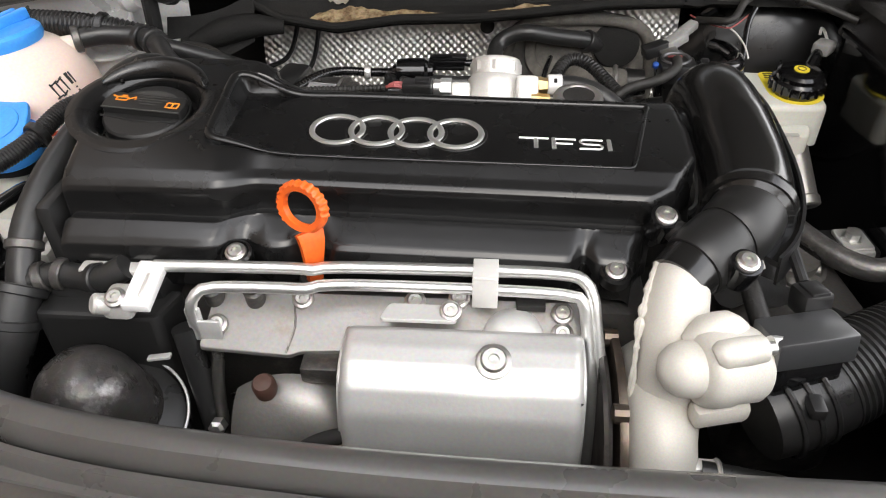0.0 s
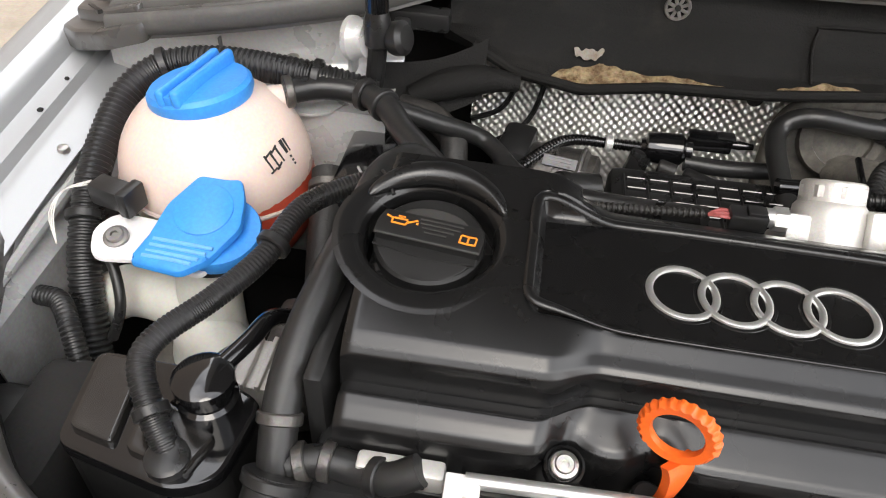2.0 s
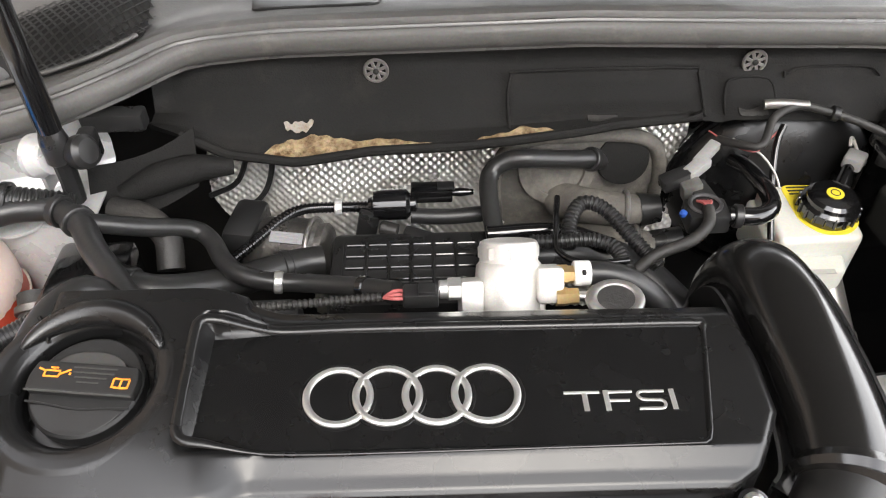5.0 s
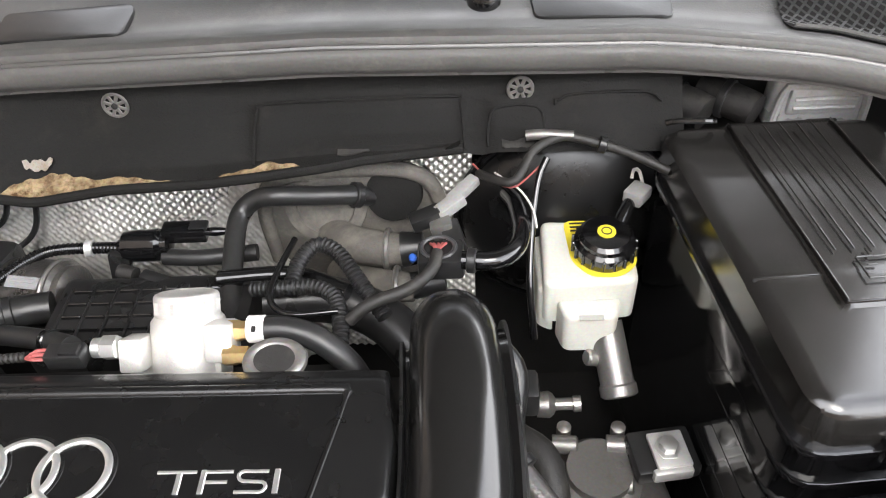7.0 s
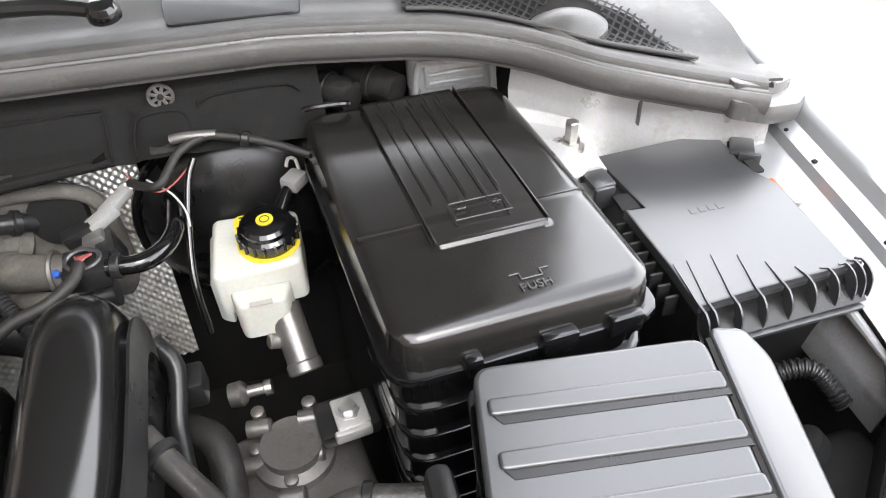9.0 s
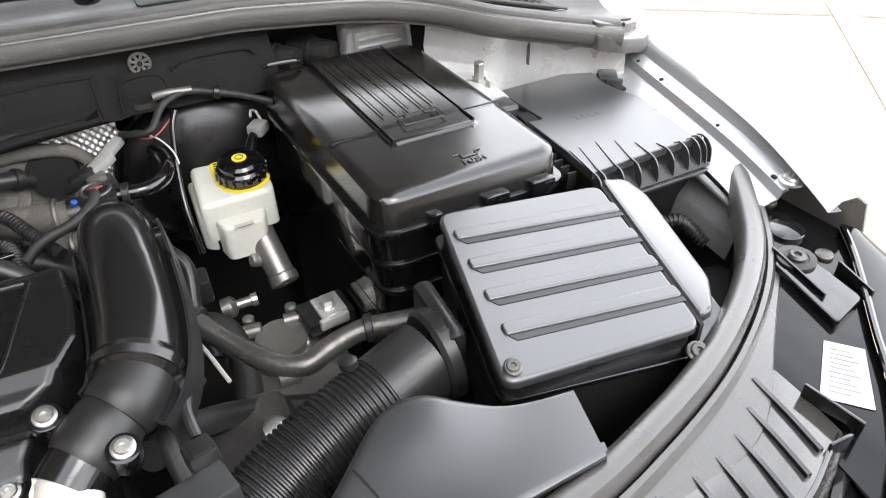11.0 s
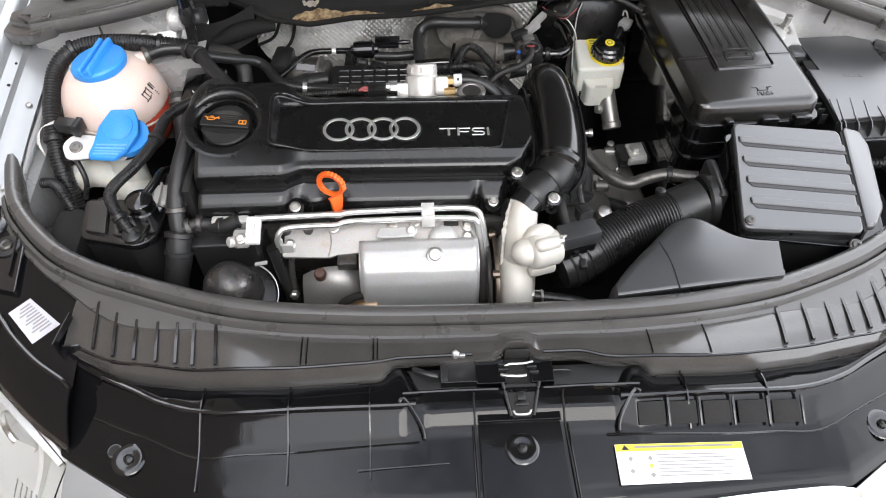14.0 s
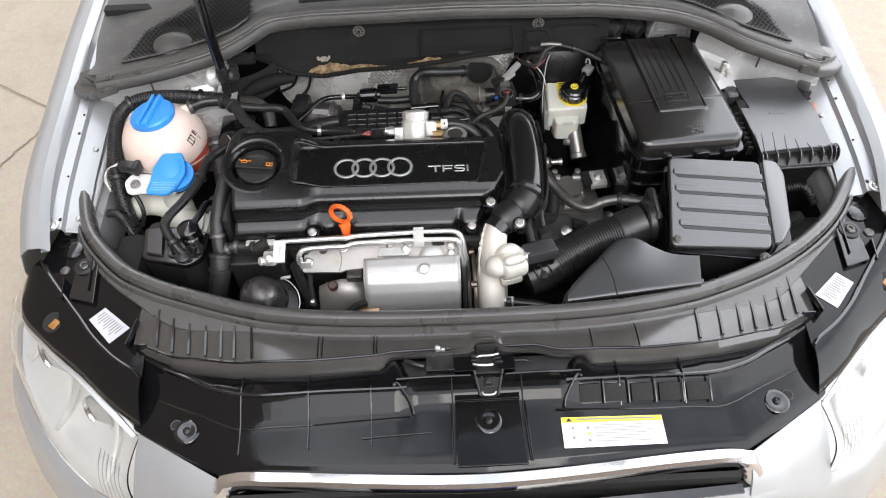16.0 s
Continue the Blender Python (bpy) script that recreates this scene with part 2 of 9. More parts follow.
    "lamphouse": mat("pale_lamp_housing", (0.82, 0.81, 0.78), 0.35, 0.2, var=0.04, bump=0.0, rvar=0.02),
}


def glass(name, tint=(1, 1, 1), rough=0.0):
    mt = bpy.data.materials.new(name)
    mt.use_nodes = True
    bs = mt.node_tree.nodes["Principled BSDF"]
    bs.inputs["Base Color"].default_value = (*tint, 1)
    bs.inputs["Roughness"].default_value = rough
    bs.inputs["Transmission Weight"].default_value = 1.0
    bs.inputs["IOR"].default_value = 1.35
    return mt


M["glasshl"] = glass("clear_lamp_lens", (0.97, 0.98, 0.98), 0.02)
M["screen"] = mat("windscreen_dark_glass", (0.012, 0.014, 0.015), 0.05, var=0.1, bump=0, rvar=0.02)


def root(ob):
    while ob.parent:
        ob = ob.parent
    return ob


def smooth(me, angle=35):
    for p in me.polygons:
        p.use_smooth = True
    me.set_sharp_from_angle(angle=radians(angle))


def part(name, bm, material, parent, label="", flat=False):
    """Links bm, which is in world coordinates, as one mesh under a thing or a part."""
    base = root(parent).location
    if base.length:
        bm.transform(Matrix.Translation(-base))
    bmesh.ops.recalc_face_normals(bm, faces=bm.faces)
    me = bpy.data.meshes.new(name)
    bm.to_mesh(me)
    bm.free()
    me.materials.append(material)
    if not flat:
        smooth(me)
    ob = new(name, me)
    ob.parent = parent
    if label:
        tagged(ob, label)
    return ob


def thing(name, at, label, category, group="", kind=""):
    ob = new(name)
    ob.empty_display_size = 0.02
    ob.location = at
    return tagged(ob, label, category, group, kind)


def alone(name, bm, material, label, category, kind="", group="", flat=False):
    """One mesh that is a thing by itself, in world coordinates."""
    bmesh.ops.recalc_face_normals(bm, faces=bm.faces)
    c = sum((v.co for v in bm.verts), Vector()) / max(1, len(bm.verts))
    c.z = min(v.co.z for v in bm.verts)
    bm.transform(Matrix.Translation(-c))
    me = bpy.data.meshes.new(name)
    bm.to_mesh(me)
    bm.free()
    me.materials.append(material)
    if not flat:
        smooth(me)
    ob = new(name, me)
    ob.location = c
    return tagged(ob, label, category, group, kind)


def merge(*bms):
    """All given bmeshes in one."""
    out = bms[0]
    for b in bms[1:]:
        me = bpy.data.meshes.new("tmp")
        b.to_mesh(me)
        b.free()
        out.from_mesh(me)
        bpy.data.meshes.remove(me)
    return out


def flat_faces(bm, bevel):
    """A narrow rim inside each broad face, so that it stays flat up to its rounded edge."""
    for f in sorted(bm.faces, key=lambda q: -q.calc_area())[:6]:
        c = f.calc_center_median()
        level = all(abs((v.co - c).dot(f.normal)) < 2e-4 for v in f.verts)
        if level and f.calc_area() > 60 * bevel * bevel and f.calc_area() > 2e-4:
            bmesh.ops.inset_region(bm, faces=[f], thickness=min(0.0005, bevel * 0.15), use_even_offset=False)


def box(c, s, bevel=0.0, m=None, seg=2):
    bm = bmesh.new()
    bmesh.ops.create_cube(bm, size=1)
    bmesh.ops.scale(bm, vec=s, verts=bm.verts)
    if bevel:
        bmesh.ops.bevel(bm, geom=bm.edges[:], offset=bevel, segments=seg, affect="EDGES", profile=0.5)
    if m is not None:
        bm.transform(m)
    bm.transform(Matrix.Translation(c))
    return bm


def spline(pts, step=0.006):
    """Dense points along a smooth curve through pts."""
    p = [Vector(q) for q in pts]
    if len(p) == 2:
        n = max(2, int((p[1] - p[0]).length / step))
        return [p[0].lerp(p[1], k / n) for k in range(n + 1)]
    p = [p[0] * 2 - p[1]] + p + [p[-1] * 2 - p[-2]]
    out = []
    for i in range(1, len(p) - 2):
        a, b, c, d = p[i - 1 : i + 3]
        n = max(2, int((c - b).length / step))
        for k in range(n):
            t = k / n
            out.append(0.5 * ((2 * b) + (c - a) * t + (2 * a - 5 * b + 4 * c - d) * t * t + (3 * b - a - 3 * c + d) * t**3))
    return out + [p[-2]]


def sweep(path, rings, closed=True, caps=True):
    """path: points; rings: for each a list of (u, v) offsets, in a frame carried along the path."""
    bm = bmesh.new()
    n = len(path)
    t0 = (path[1] - path[0]).normalized()
    side = t0.cross(Z)
    side = side.normalized() if side.length > 0.05 else t0.cross(Vector((0, 1, 0))).normalized()
    prev, rows = t0, []
    for i in range(n):
        t = (path[min(i + 1, n - 1)] - path[max(i - 1, 0)]).normalized()
        side = prev.rotation_difference(t) @ side
        side = (side - t * side.dot(t)).normalized()
        up = side.cross(t)
        prev = t
        rows.append([bm.verts.new(path[i] + side * u + up * v) for u, v in rings[i]])
    m = len(rows[0])
    for a, b in zip(rows, rows[1:]):
        for k in range(m if closed else m - 1):
            bm.faces.new((a[k], a[(k + 1) % m], b[(k + 1) % m], b[k]))
    if caps and closed:
        bm.faces.new(rows[0][::-1])
        bm.faces.new(rows[-1])
    return bm


def circle(r, n=14):
    return [(r * math.cos(2 * math.pi * k / n), r * math.sin(2 * math.pi * k / n)) for k in range(n)]


def tube(pts, r, n=14, step=0.006):
    """A round hose or pipe; r: a radius, or one for each given point."""
    path = spline(pts, step)
    if isinstance(r, (int, float)):
        rr = [r] * len(path)
    else:
        rr = np.interp(np.linspace(0, 1, len(path)), np.linspace(0, 1, len(r)), r)
    return sweep(path, [circle(a, n) for a in rr])


def corrugated(pts, r, pitch=0.0045, depth=0.0013, n=12):
    path = spline(pts, 0.002)
    length = [0.0]
    for a, b in zip(path, path[1:]):
        length.append(length[-1] + (b - a).length)
    count = int(length[-1] / pitch) * 4
    xyz = np.array([tuple(p) for p in path])
    s = np.linspace(0, length[-1], count + 1)
    path = [Vector(q) for q in np.stack([np.interp(s, length, xyz[:, k]) for k in range(3)], 1)]
    return sweep(path, [circle(r if k % 4 in (0, 1) else r - depth, n) for k in range(count + 1)])


def lathe(profile, at, axis=(0, 0, 1), n=28, squash=None):
    """A turned shape; profile: (radius, height) from bottom to top, along axis from at."""
    bm = bmesh.new()
    rows = []
    for r, h in profile:
        rows.append([bm.verts.new((r * math.cos(2 * math.pi * k / n), r * math.sin(2 * math.pi * k / n), h)) for k in range(n)])
    for a, b in zip(rows, rows[1:]):
        for k in range(n):
            bm.faces.new((a[k], a[(k + 1) % n], b[(k + 1) % n], b[k]))
    bm.faces.new(rows[0][::-1])
    bm.faces.new(rows[-1])
    q = Vector(axis).to_track_quat("Z", "Y").to_matrix().to_4x4()
    if squash:
        bm.transform(Matrix.Diagonal((*squash, 1)))
    bm.transform(Matrix.Translation(at) @ q)
    return bm


def slab(outline, top, thick, bevel=0.003, seg=2):
    """A plate with an outline in plan; top: its height, or a function of x and y; thick: how far it goes down."""
    f = top if callable(top) else (lambda x, y: top)
    bm = bmesh.new()
    up = [bm.verts.new((x, y, f(x, y))) for x, y in outline]
    dn = [bm.verts.new((x, y, f(x, y) - thick)) for x, y in outline]
    bm.faces.new(up)
    bm.faces.new(dn[::-1])
    n = len(up)
    for k in range(n):
        bm.faces.new((up[k], dn[k], dn[(k + 1) % n], up[(k + 1) % n]))
    bmesh.ops.recalc_face_normals(bm, faces=bm.faces)
    if bevel:
        es = [e for e in bm.edges if all(v in set(up) for v in e.verts)]
        bmesh.ops.bevel(bm, geom=es, offset=bevel, segments=seg, affect="EDGES", profile=0.5)
        flat_faces(bm, bevel)
    return bm


def rounded(pts, r, n=4):
    """An outline with its corners rounded by radius r."""
    out = []
    m = len(pts)
    for i in range(m):
        a, b, c = Vector(pts[i - 1]), Vector(pts[i]), Vector(pts[(i + 1) % m])
        d = min(r, (a - b).length * 0.45, (c - b).length * 0.45)
        p, q = b + (a - b).normalized() * d, b + (c - b).normalized() * d
        for k in range(n + 1):
            t = k / n
            out.append(tuple(p * (1 - t) ** 2 + b * 2 * t * (1 - t) + q * t * t))
    return out


def surface(fun, nu, nv, thick=0.0):
    """A sheet of nu by nv cells; fun(u, v), both 0 to 1, gives a point."""
    bm = bmesh.new()
    g = [[bm.verts.new(fun(i / nu, j / nv)) for j in range(nv + 1)] for i in range(nu + 1)]
    for i in range(nu):
        for j in range(nv):
            bm.faces.new((g[i][j], g[i + 1][j], g[i + 1][j + 1], g[i][j + 1]))
    if thick:
        bmesh.ops.recalc_face_normals(bm, faces=bm.faces)
        bmesh.ops.solidify(bm, geom=bm.faces[:], thickness=thick)
    return bm


def torus(c, axis, R, r, n=40, m=8, sx=1.0):
    bm = bmesh.new()
    rows = []
    for i in range(n):
        a = 2 * math.pi * i / n
        rows.append([bm.verts.new(((R + r * math.cos(2 * math.pi * k / m)) * math.cos(a) * sx, (R + r * math.cos(2 * math.pi * k / m)) * math.sin(a), r * math.sin(2 * math.pi * k / m))) for k in range(m)])
    for i in range(n):
        for k in range(m):
            bm.faces.new((rows[i][k], rows[(i + 1) % n][k], rows[(i + 1) % n][(k + 1) % m], rows[i][(k + 1) % m]))
    q = Vector(axis).to_track_quat("Z", "Y").to_matrix().to_4x4()
    bm.transform(Matrix.Translation(c) @ q)
    return bm


def bolt(at, axis=(0, 0, 1), r=0.007, name="bolt", label="zinc-plated socket bolt with a round washer head", group="", metal="zinc"):
    """A flanged bolt with a socket in its head."""
    b = thing(name, at, label, "bolt", group)
    part("washer", lathe([(r * 1.35, -0.002), (r * 1.35, 0.0012), (r * 1.15, 0.002)], at, axis, 20), M[metal], b)
    prof = [(r * 0.98, 0.0015), (r, r * 0.40), (r * 0.85, r * 0.58), (r * 0.42, r * 0.58), (r * 0.38, r * 0.30), (0.0005, r * 0.28)]
    part("head", lathe(prof, at, axis, 18), M[metal], b)
    return b


def lerp(a, b, t):
    return a + (b - a) * t


# ---- ground ----
gb = bmesh.new()
for x, y in ((-60, -60), (60, -60), (60, 60), (-60, 60)):
    gb.verts.new((x, y, 0))
gb.faces.new(gb.verts)
ground = alone("ground", gb, M["concrete"], "pale sandy concrete yard around the parked car", "ground", "structure", flat=True)

def ground_strip(name, pts, w, material, label):
    """A thin strip lying on the ground along pts."""
    bm = bmesh.new()
    rows_ = []
    for i, p in enumerate(pts):
        d = (Vector(pts[min(i + 1, len(pts) - 1)]) - Vector(pts[max(i - 1, 0)])).normalized()
        n = Vector((-d.y, d.x)) * w
        rows_.append((bm.verts.new((p[0] + n.x, p[1] + n.y, 0.004)), bm.verts.new((p[0] - n.x, p[1] - n.y, 0.004))))
    for a, b in zip(rows_, rows_[1:]):
        bm.faces.new((a[0], a[1], b[1], b[0]))
    part(name, bm, M[material], ground, label, flat=True)


random.seed(4)
for a, b in (((-2.6, 2.30), (-1.40, 1.60)), ((-1.40, 1.60), (-1.62, 1.20)), ((-1.40, 1.60), (-1.05, 1.42)), ((1.2, 3.1), (4.6, 0.80))):
    ln = [tuple(Vector(a).lerp(Vector(b), k / 24) + Vector((random.uniform(-0.006, 0.006), random.uniform(-0.006, 0.006)))) for k in range(25)]
    ground_strip("crack", ln, 0.0035, "ground_joint", "dark hairline joint in the concrete")
ground_strip("painted_line", [(3.6, 3.0), (2.9, 2.0), (1.9, 0.6), (1.2, -0.4)], 0.05, "ground_paint", "faded yellow parking line")

# unseen wall, added so that the left side reflects dark brown instead of sky
yard = bmesh.new()
for co in ((-3.6, -7.0, 0.0), (-3.6, 9.0, 0.0), (-3.6, 9.0, 7.5), (-3.6, -7.0, 7.5), (-3.9, -7.0, 0.0), (-3.9, 9.0, 0.0), (-3.9, 9.0, 7.5), (-3.9, -7.0, 7.5)):
    yard.verts.new(co)
yv = list(yard.verts)
for q in ((0, 1, 2, 3), (4, 7, 6, 5), (0, 4, 5, 1), (3, 2, 6, 7), (0, 3, 7, 4), (1, 5, 6, 2)):
    yard.faces.new([yv[i] for i in q])
# unseen wall, added to block the bright horizon in front of the car
south = box((1.0, -6.6, 2.1), (9.6, 0.3, 4.2))
alone("wall_south", south, M["plaster"], "plain brown wall out of view, added to darken reflections from the front", "wall", "structure", flat=True)
alone("wall_west", yard, M["plaster"], "plain brown wall out of view, added for dark reflections on the left", "wall", "structure", flat=True)


# ---- car body: painted sheet metal round the bay ----
body = thing("car_body", (0, 0.4, 0), "silver car with its engine bay open, bonnet raised", "car")


def ease(a, b, x):
    t = max(0.0, min(1.0, (x - a) / (b - a)))
    return t * t * (3 - 2 * t)


def crown(x):
    return -0.13 * x * x


def tab(x, xs, ys):
    return float(np.interp(abs(x), xs, ys))


COWL_LEFT = ([0.0, 0.30, 0.376, 0.404, 0.425, 0.445, 0.464, 0.503, 0.553, 0.604, 0.654, 0.72, 0.76], [0.862, 0.866, 0.866, 0.858, 0.842, 0.818, 0.798, 0.777, 0.765, 0.757, 0.752, 0.750, 0.750])
COWL_RIGHT = ([0.0, 0.30, 0.36, 0.425, 0.469, 0.511, 0.546, 0.569, 0.591, 0.614, 0.664, 0.715, 0.76], [0.862, 0.858, 0.855, 0.848, 0.841, 0.825, 0.806, 0.789, 0.771, 0.756, 0.734, 0.715, 0.700])
COWL_X = [0.0, 0.3, 0.42, 0.47, 0.52, 0.6, 0.66, 0.74]
COWL_Z = [0.885, 0.878, 0.868, 0.864, 0.858, 0.845, 0.836, 0.822]


def cowl_line(x):
    side = COWL_LEFT if x < 0 else COWL_RIGHT
    return Vector((x, tab(x, *side), tab(x, COWL_X, COWL_Z)))


def fender(s):
    prof = [(0.740, 0.744), (0.755, 0.749), (0.768, 0.752), (0.777, 0.753), (0.781, 0.763), (0.800, 0.766), (0.806, 0.780), (0.822, 0.790), (0.845, 0.788), (0.866, 0.772), (0.882, 0.72), (0.89, 0.62), (0.892, 0.45), (0.885, 0.22)]

    def f(u, v):
        y = lerp(0.372, 1.5, u)
        k = min(len(prof) - 1, int(v * (len(prof) - 1) + 1e-6))
        if v < 0.42:
            y = max(y, 0.43)
        fr = v * (len(prof) - 1) - k
        a, b = prof[k], prof[min(k + 1, len(prof) - 1)]
        x, z = lerp(a[0], b[0], fr), lerp(a[1], b[1], fr)
        high = max(0.0, min(1.0, (z - 0.22) / 0.5))
        pinch = 0.045 * max(0, (0.62 - y) / 0.3) ** 2 + 0.02 * max(0, (y - 0.9) / 0.6)
        return Vector((s * (x - pinch * (0.4 if k < 6 else 1)), y, z + high * (0.10 * (y - 0.6) - 0.06 * max(0, 0.5 - y))))

    fe = part("fender", surface(f, 40, 39, 0.002), M["paint"], body, "silver painted front fender")
    # punched holes in the inner flange
    for y, rx, ry in ((0.45, 0.005, 0.007), (0.55, 0.004, 0.004), (0.66, 0.005, 0.005), (0.71, 0.004, 0.004)):
        z = 0.7645 + 0.10 * (y - 0.6) - 0.06 * max(0, 0.5 - y)
        part("hole", box((s * (0.785 - 0.018 * max(0, (0.62 - y) / 0.3) ** 2), y, z), (rx, ry, 0.003), 0.0012), M["dark"], fe, "punched slot in the flange")
    return fe


def inner_wing(s):
    def f(u, v):
        y = lerp(0.435, 0.80, u)
        if s < 0:
            xs, zs = [0.79, 0.757, 0.737, 0.718, 0.713], [0.752, 0.745, 0.734, 0.712, 0.62]
        else:
            xs, zs = [0.79, 0.752, 0.738, 0.725, 0.72], [0.752, 0.742, 0.715, 0.69, 0.66]
        w = v * 4
        x, z = float(np.interp(w, range(5), xs)), float(np.interp(w, range(5), zs))
        dent = 0.008 * math.sin(14 * y) * math.sin(3 * v) * math.exp(-((v - 0.4) / 0.3) ** 2)
        return Vector((s * (x + dent), y, z + 0.1 * (y - 0.6) * (1 - v)))

    w = part("inner_wing", surface(f, 36, 32, 0.002), M["wing"], body, "silver inner wing panel, dull and dusty")
    rib = tube([(s * 0.735, 0.45, 0.715), (s * 0.733, 0.52, 0.727), (s * 0.735, 0.68, 0.742)], [0.003, 0.007, 0.003], 10)
    part("pressed_rib", rib, M["wing"], w)
    for y in (0.46, 0.63):
        part("stud", lathe([(0.011, 0), (0.011, 0.002), (0.006, 0.004), (0.005, 0.009), (0.003, 0.010)], (s * 0.752, y, 0.742 + 0.1 * (y - 0.6)), (s * -0.1, 0, 1), 18), M["zinc"], w)
    return w


def strut_tower(s):
    def f(u, v):
        x = lerp(0.47 if s < 0 else 0.528, 0.765, u)
        top = cowl_line(s * x) + Vector((0, 0.004, -0.012))
        top.x = x
        sh = 0.772 if x < 0.588 else lerp(0.772, 0.725, min(1, (x - 0.588) / 0.03))
        pts = [top, Vector((x, top.y + 0.012, 0.80)), Vector((x, top.y + 0.008, sh + 0.01)), Vector((x, top.y - 0.004, sh)), Vector((x, 0.715, sh - 0.002)), Vector((x, 0.70, 0.60))]
        w = v * 5
        k = min(4, int(w))
        p = pts[k].lerp(pts[k + 1], w - k)
        p.z += 0.006 * math.sin(26 * x + 1) * math.exp(-((w - 1.3) / 0.7) ** 2)
        return Vector((s * p.x, p.y, p.z))

    t = part("strut_tower", surface(f, 30, 40, 0.002), M["inner"], body, "bright silver strut tower and bulkhead side")
    part("mount_plate", lathe([(0.035, 0), (0.035, 0.003), (0.027, 0.005), (0.02, 0.006), (0.019, 0.011)], (s * 0.545, 0.735, 0.771), (0, 0, 1), 30), M["inner"], t)
    st = lathe([(0.007, 0), (0.007, 0.03), (0.0055, 0.031)], (s * 0.567, 0.748, 0.775), (0, 0, 1), 6)
    part("stud", st, M["zinc"], t)
    part("nut", lathe([(0.016, 0), (0.016, 0.002), (0.010, 0.003), (0.010, 0.010)], (s * 0.567, 0.748, 0.774), (0, 0, 1), 6), M["zinc"], t)
    part("seam", box((s * 0.64, 0.752, 0.80), (0.002, 0.006, 0.03), 0.0006), M["seal"], t)
    return t


for s in (-1, 1):
    fender(s)
    inner_wing(s)
    strut_tower(s)

# dark shell below and around the engine
for s in (-1, 1):
    part("arch_liner", box((s * 0.735, 0.55, 0.49), (0.02, 0.62, 0.36)), M["dark"], body, "dark wheel arch liner")
part("bay_floor", box((0, 0.45, 0.30), (1.5, 1.1, 0.01)), M["dark"], body, "dark undertray below the engine")
part("front_crossmember", surface(lambda u, v: Vector((lerp(-0.74, 0.74, u), tab(lerp(-0.74, 0.74, u), [0, 0.3, 0.55, 0.74], [0.135, 0.155, 0.25, 0.44]) - 0.02 * v, lerp(0.755, 0.30, v) + crown(lerp(-0.74, 0.74, u)))), 40, 6, 0.004), M["dark"], body, "dark carrier under the front seal")
part("bulkhead", box((0, 0.945, 0.58), (1.52, 0.02, 0.58)), M["dark"], body, "dark bulkhead panel")
part("floor_pan", box((0, 2.3, 0.28), (1.6, 2.7, 0.04)), M["dark"], body)


def bumper_fun(u, v):
    x = lerp(-0.885, 0.885, u)
    yf = tab(x, [0, 0.2, 0.415, 0.48, 0.56, 0.58, 0.66, 0.745, 0.815, 0.868, 0.885], [-0.13, -0.125, -0.10, -0.085, -0.07, -0.062, -0.027, 0.043, 0.128, 0.233, 0.335])
    zt = tab(x, [0, 0.415, 0.48, 0.56, 0.58, 0.66, 0.745, 0.815, 0.868, 0.885], [0.655, 0.66, 0.65, 0.60, 0.588, 0.573, 0.568, 0.573, 0.583, 0.598])
    w = v * 3
    dy, dz = float(np.interp(w, [0, 0.6, 1.5, 2.4, 3], [0.0, -0.02, -0.06, -0.08, -0.06])), float(np.interp(w, [0, 0.6, 1.5, 2.4, 3], [0, -0.02, -0.12, -0.28, -0.38]))
    return Vector((x + math.copysign(0.035, x) * min(1, w) * max(0, (abs(x) - 0.55) / 0.33), yf + dy, zt + dz))


part("bumper", surface(bumper_fun, 90, 18, 0.003), M["paint"], body, "silver painted front bumper")

# strip of bumper between the headlights and the grille
for s in (-1, 1):
    def nose(u, v, s=s):
        a = Vector((0.418, -0.058, 0.697)).lerp(Vector((0.566, 0.032, 0.684)), u)
        bx = lerp(0.418, 0.590, u)
        b = Vector((bx, tab(bx, [0.415, 0.48, 0.56, 0.58, 0.66], [-0.10, -0.085, -0.07, -0.062, -0.027]) - 0.012, tab(bx, [0.415, 0.48, 0.56, 0.58, 0.66], [0.66, 0.65, 0.60, 0.588, 0.573]) - 0.008))
        p = a.lerp(b, v)
        p.z += 0.012 * math.sin(math.pi * v)
        return Vector((s * p.x, p.y, p.z))
    part("nose_corner", surface(nose, 12, 8, 0.003), M["paint"], body)


for s in (-1, 1):
    bolt((s * 0.792, 0.437, 0.746), (0, 0, 1), 0.010, "fender_bolt", "bright flanged bolt on the fender foot", "fender bolts", "satin")

# ---- windscreen scuttle ----
scuttle = thing("windscreen_cowl", (0, 1.0, 0.85), "dark grey plastic scuttle panel below the windscreen", "cowl")


def cowl_fun(u, v):
    x = lerp(-0.765, 0.765, u)
    a = cowl_line(x) + Vector((0, 0.012, 0.016))
    y = lerp(a.y, 1.34, v**1.15)
    dip = -0.014 * math.exp(-(((y - a.y) - 0.05) / 0.03) ** 2)
    return Vector((x, y, a.z + 0.10 * (y - a.y) + dip))


part("panel", surface(cowl_fun, 90, 30, 0.003), M["cowl"], scuttle)


def cowl_z(x, y):
    a = cowl_line(x) + Vector((0, 0.012, 0.016))
    return a.z + 0.10 * (y - a.y) - 0.014 * math.exp(-(((y - a.y) - 0.05) / 0.03) ** 2)


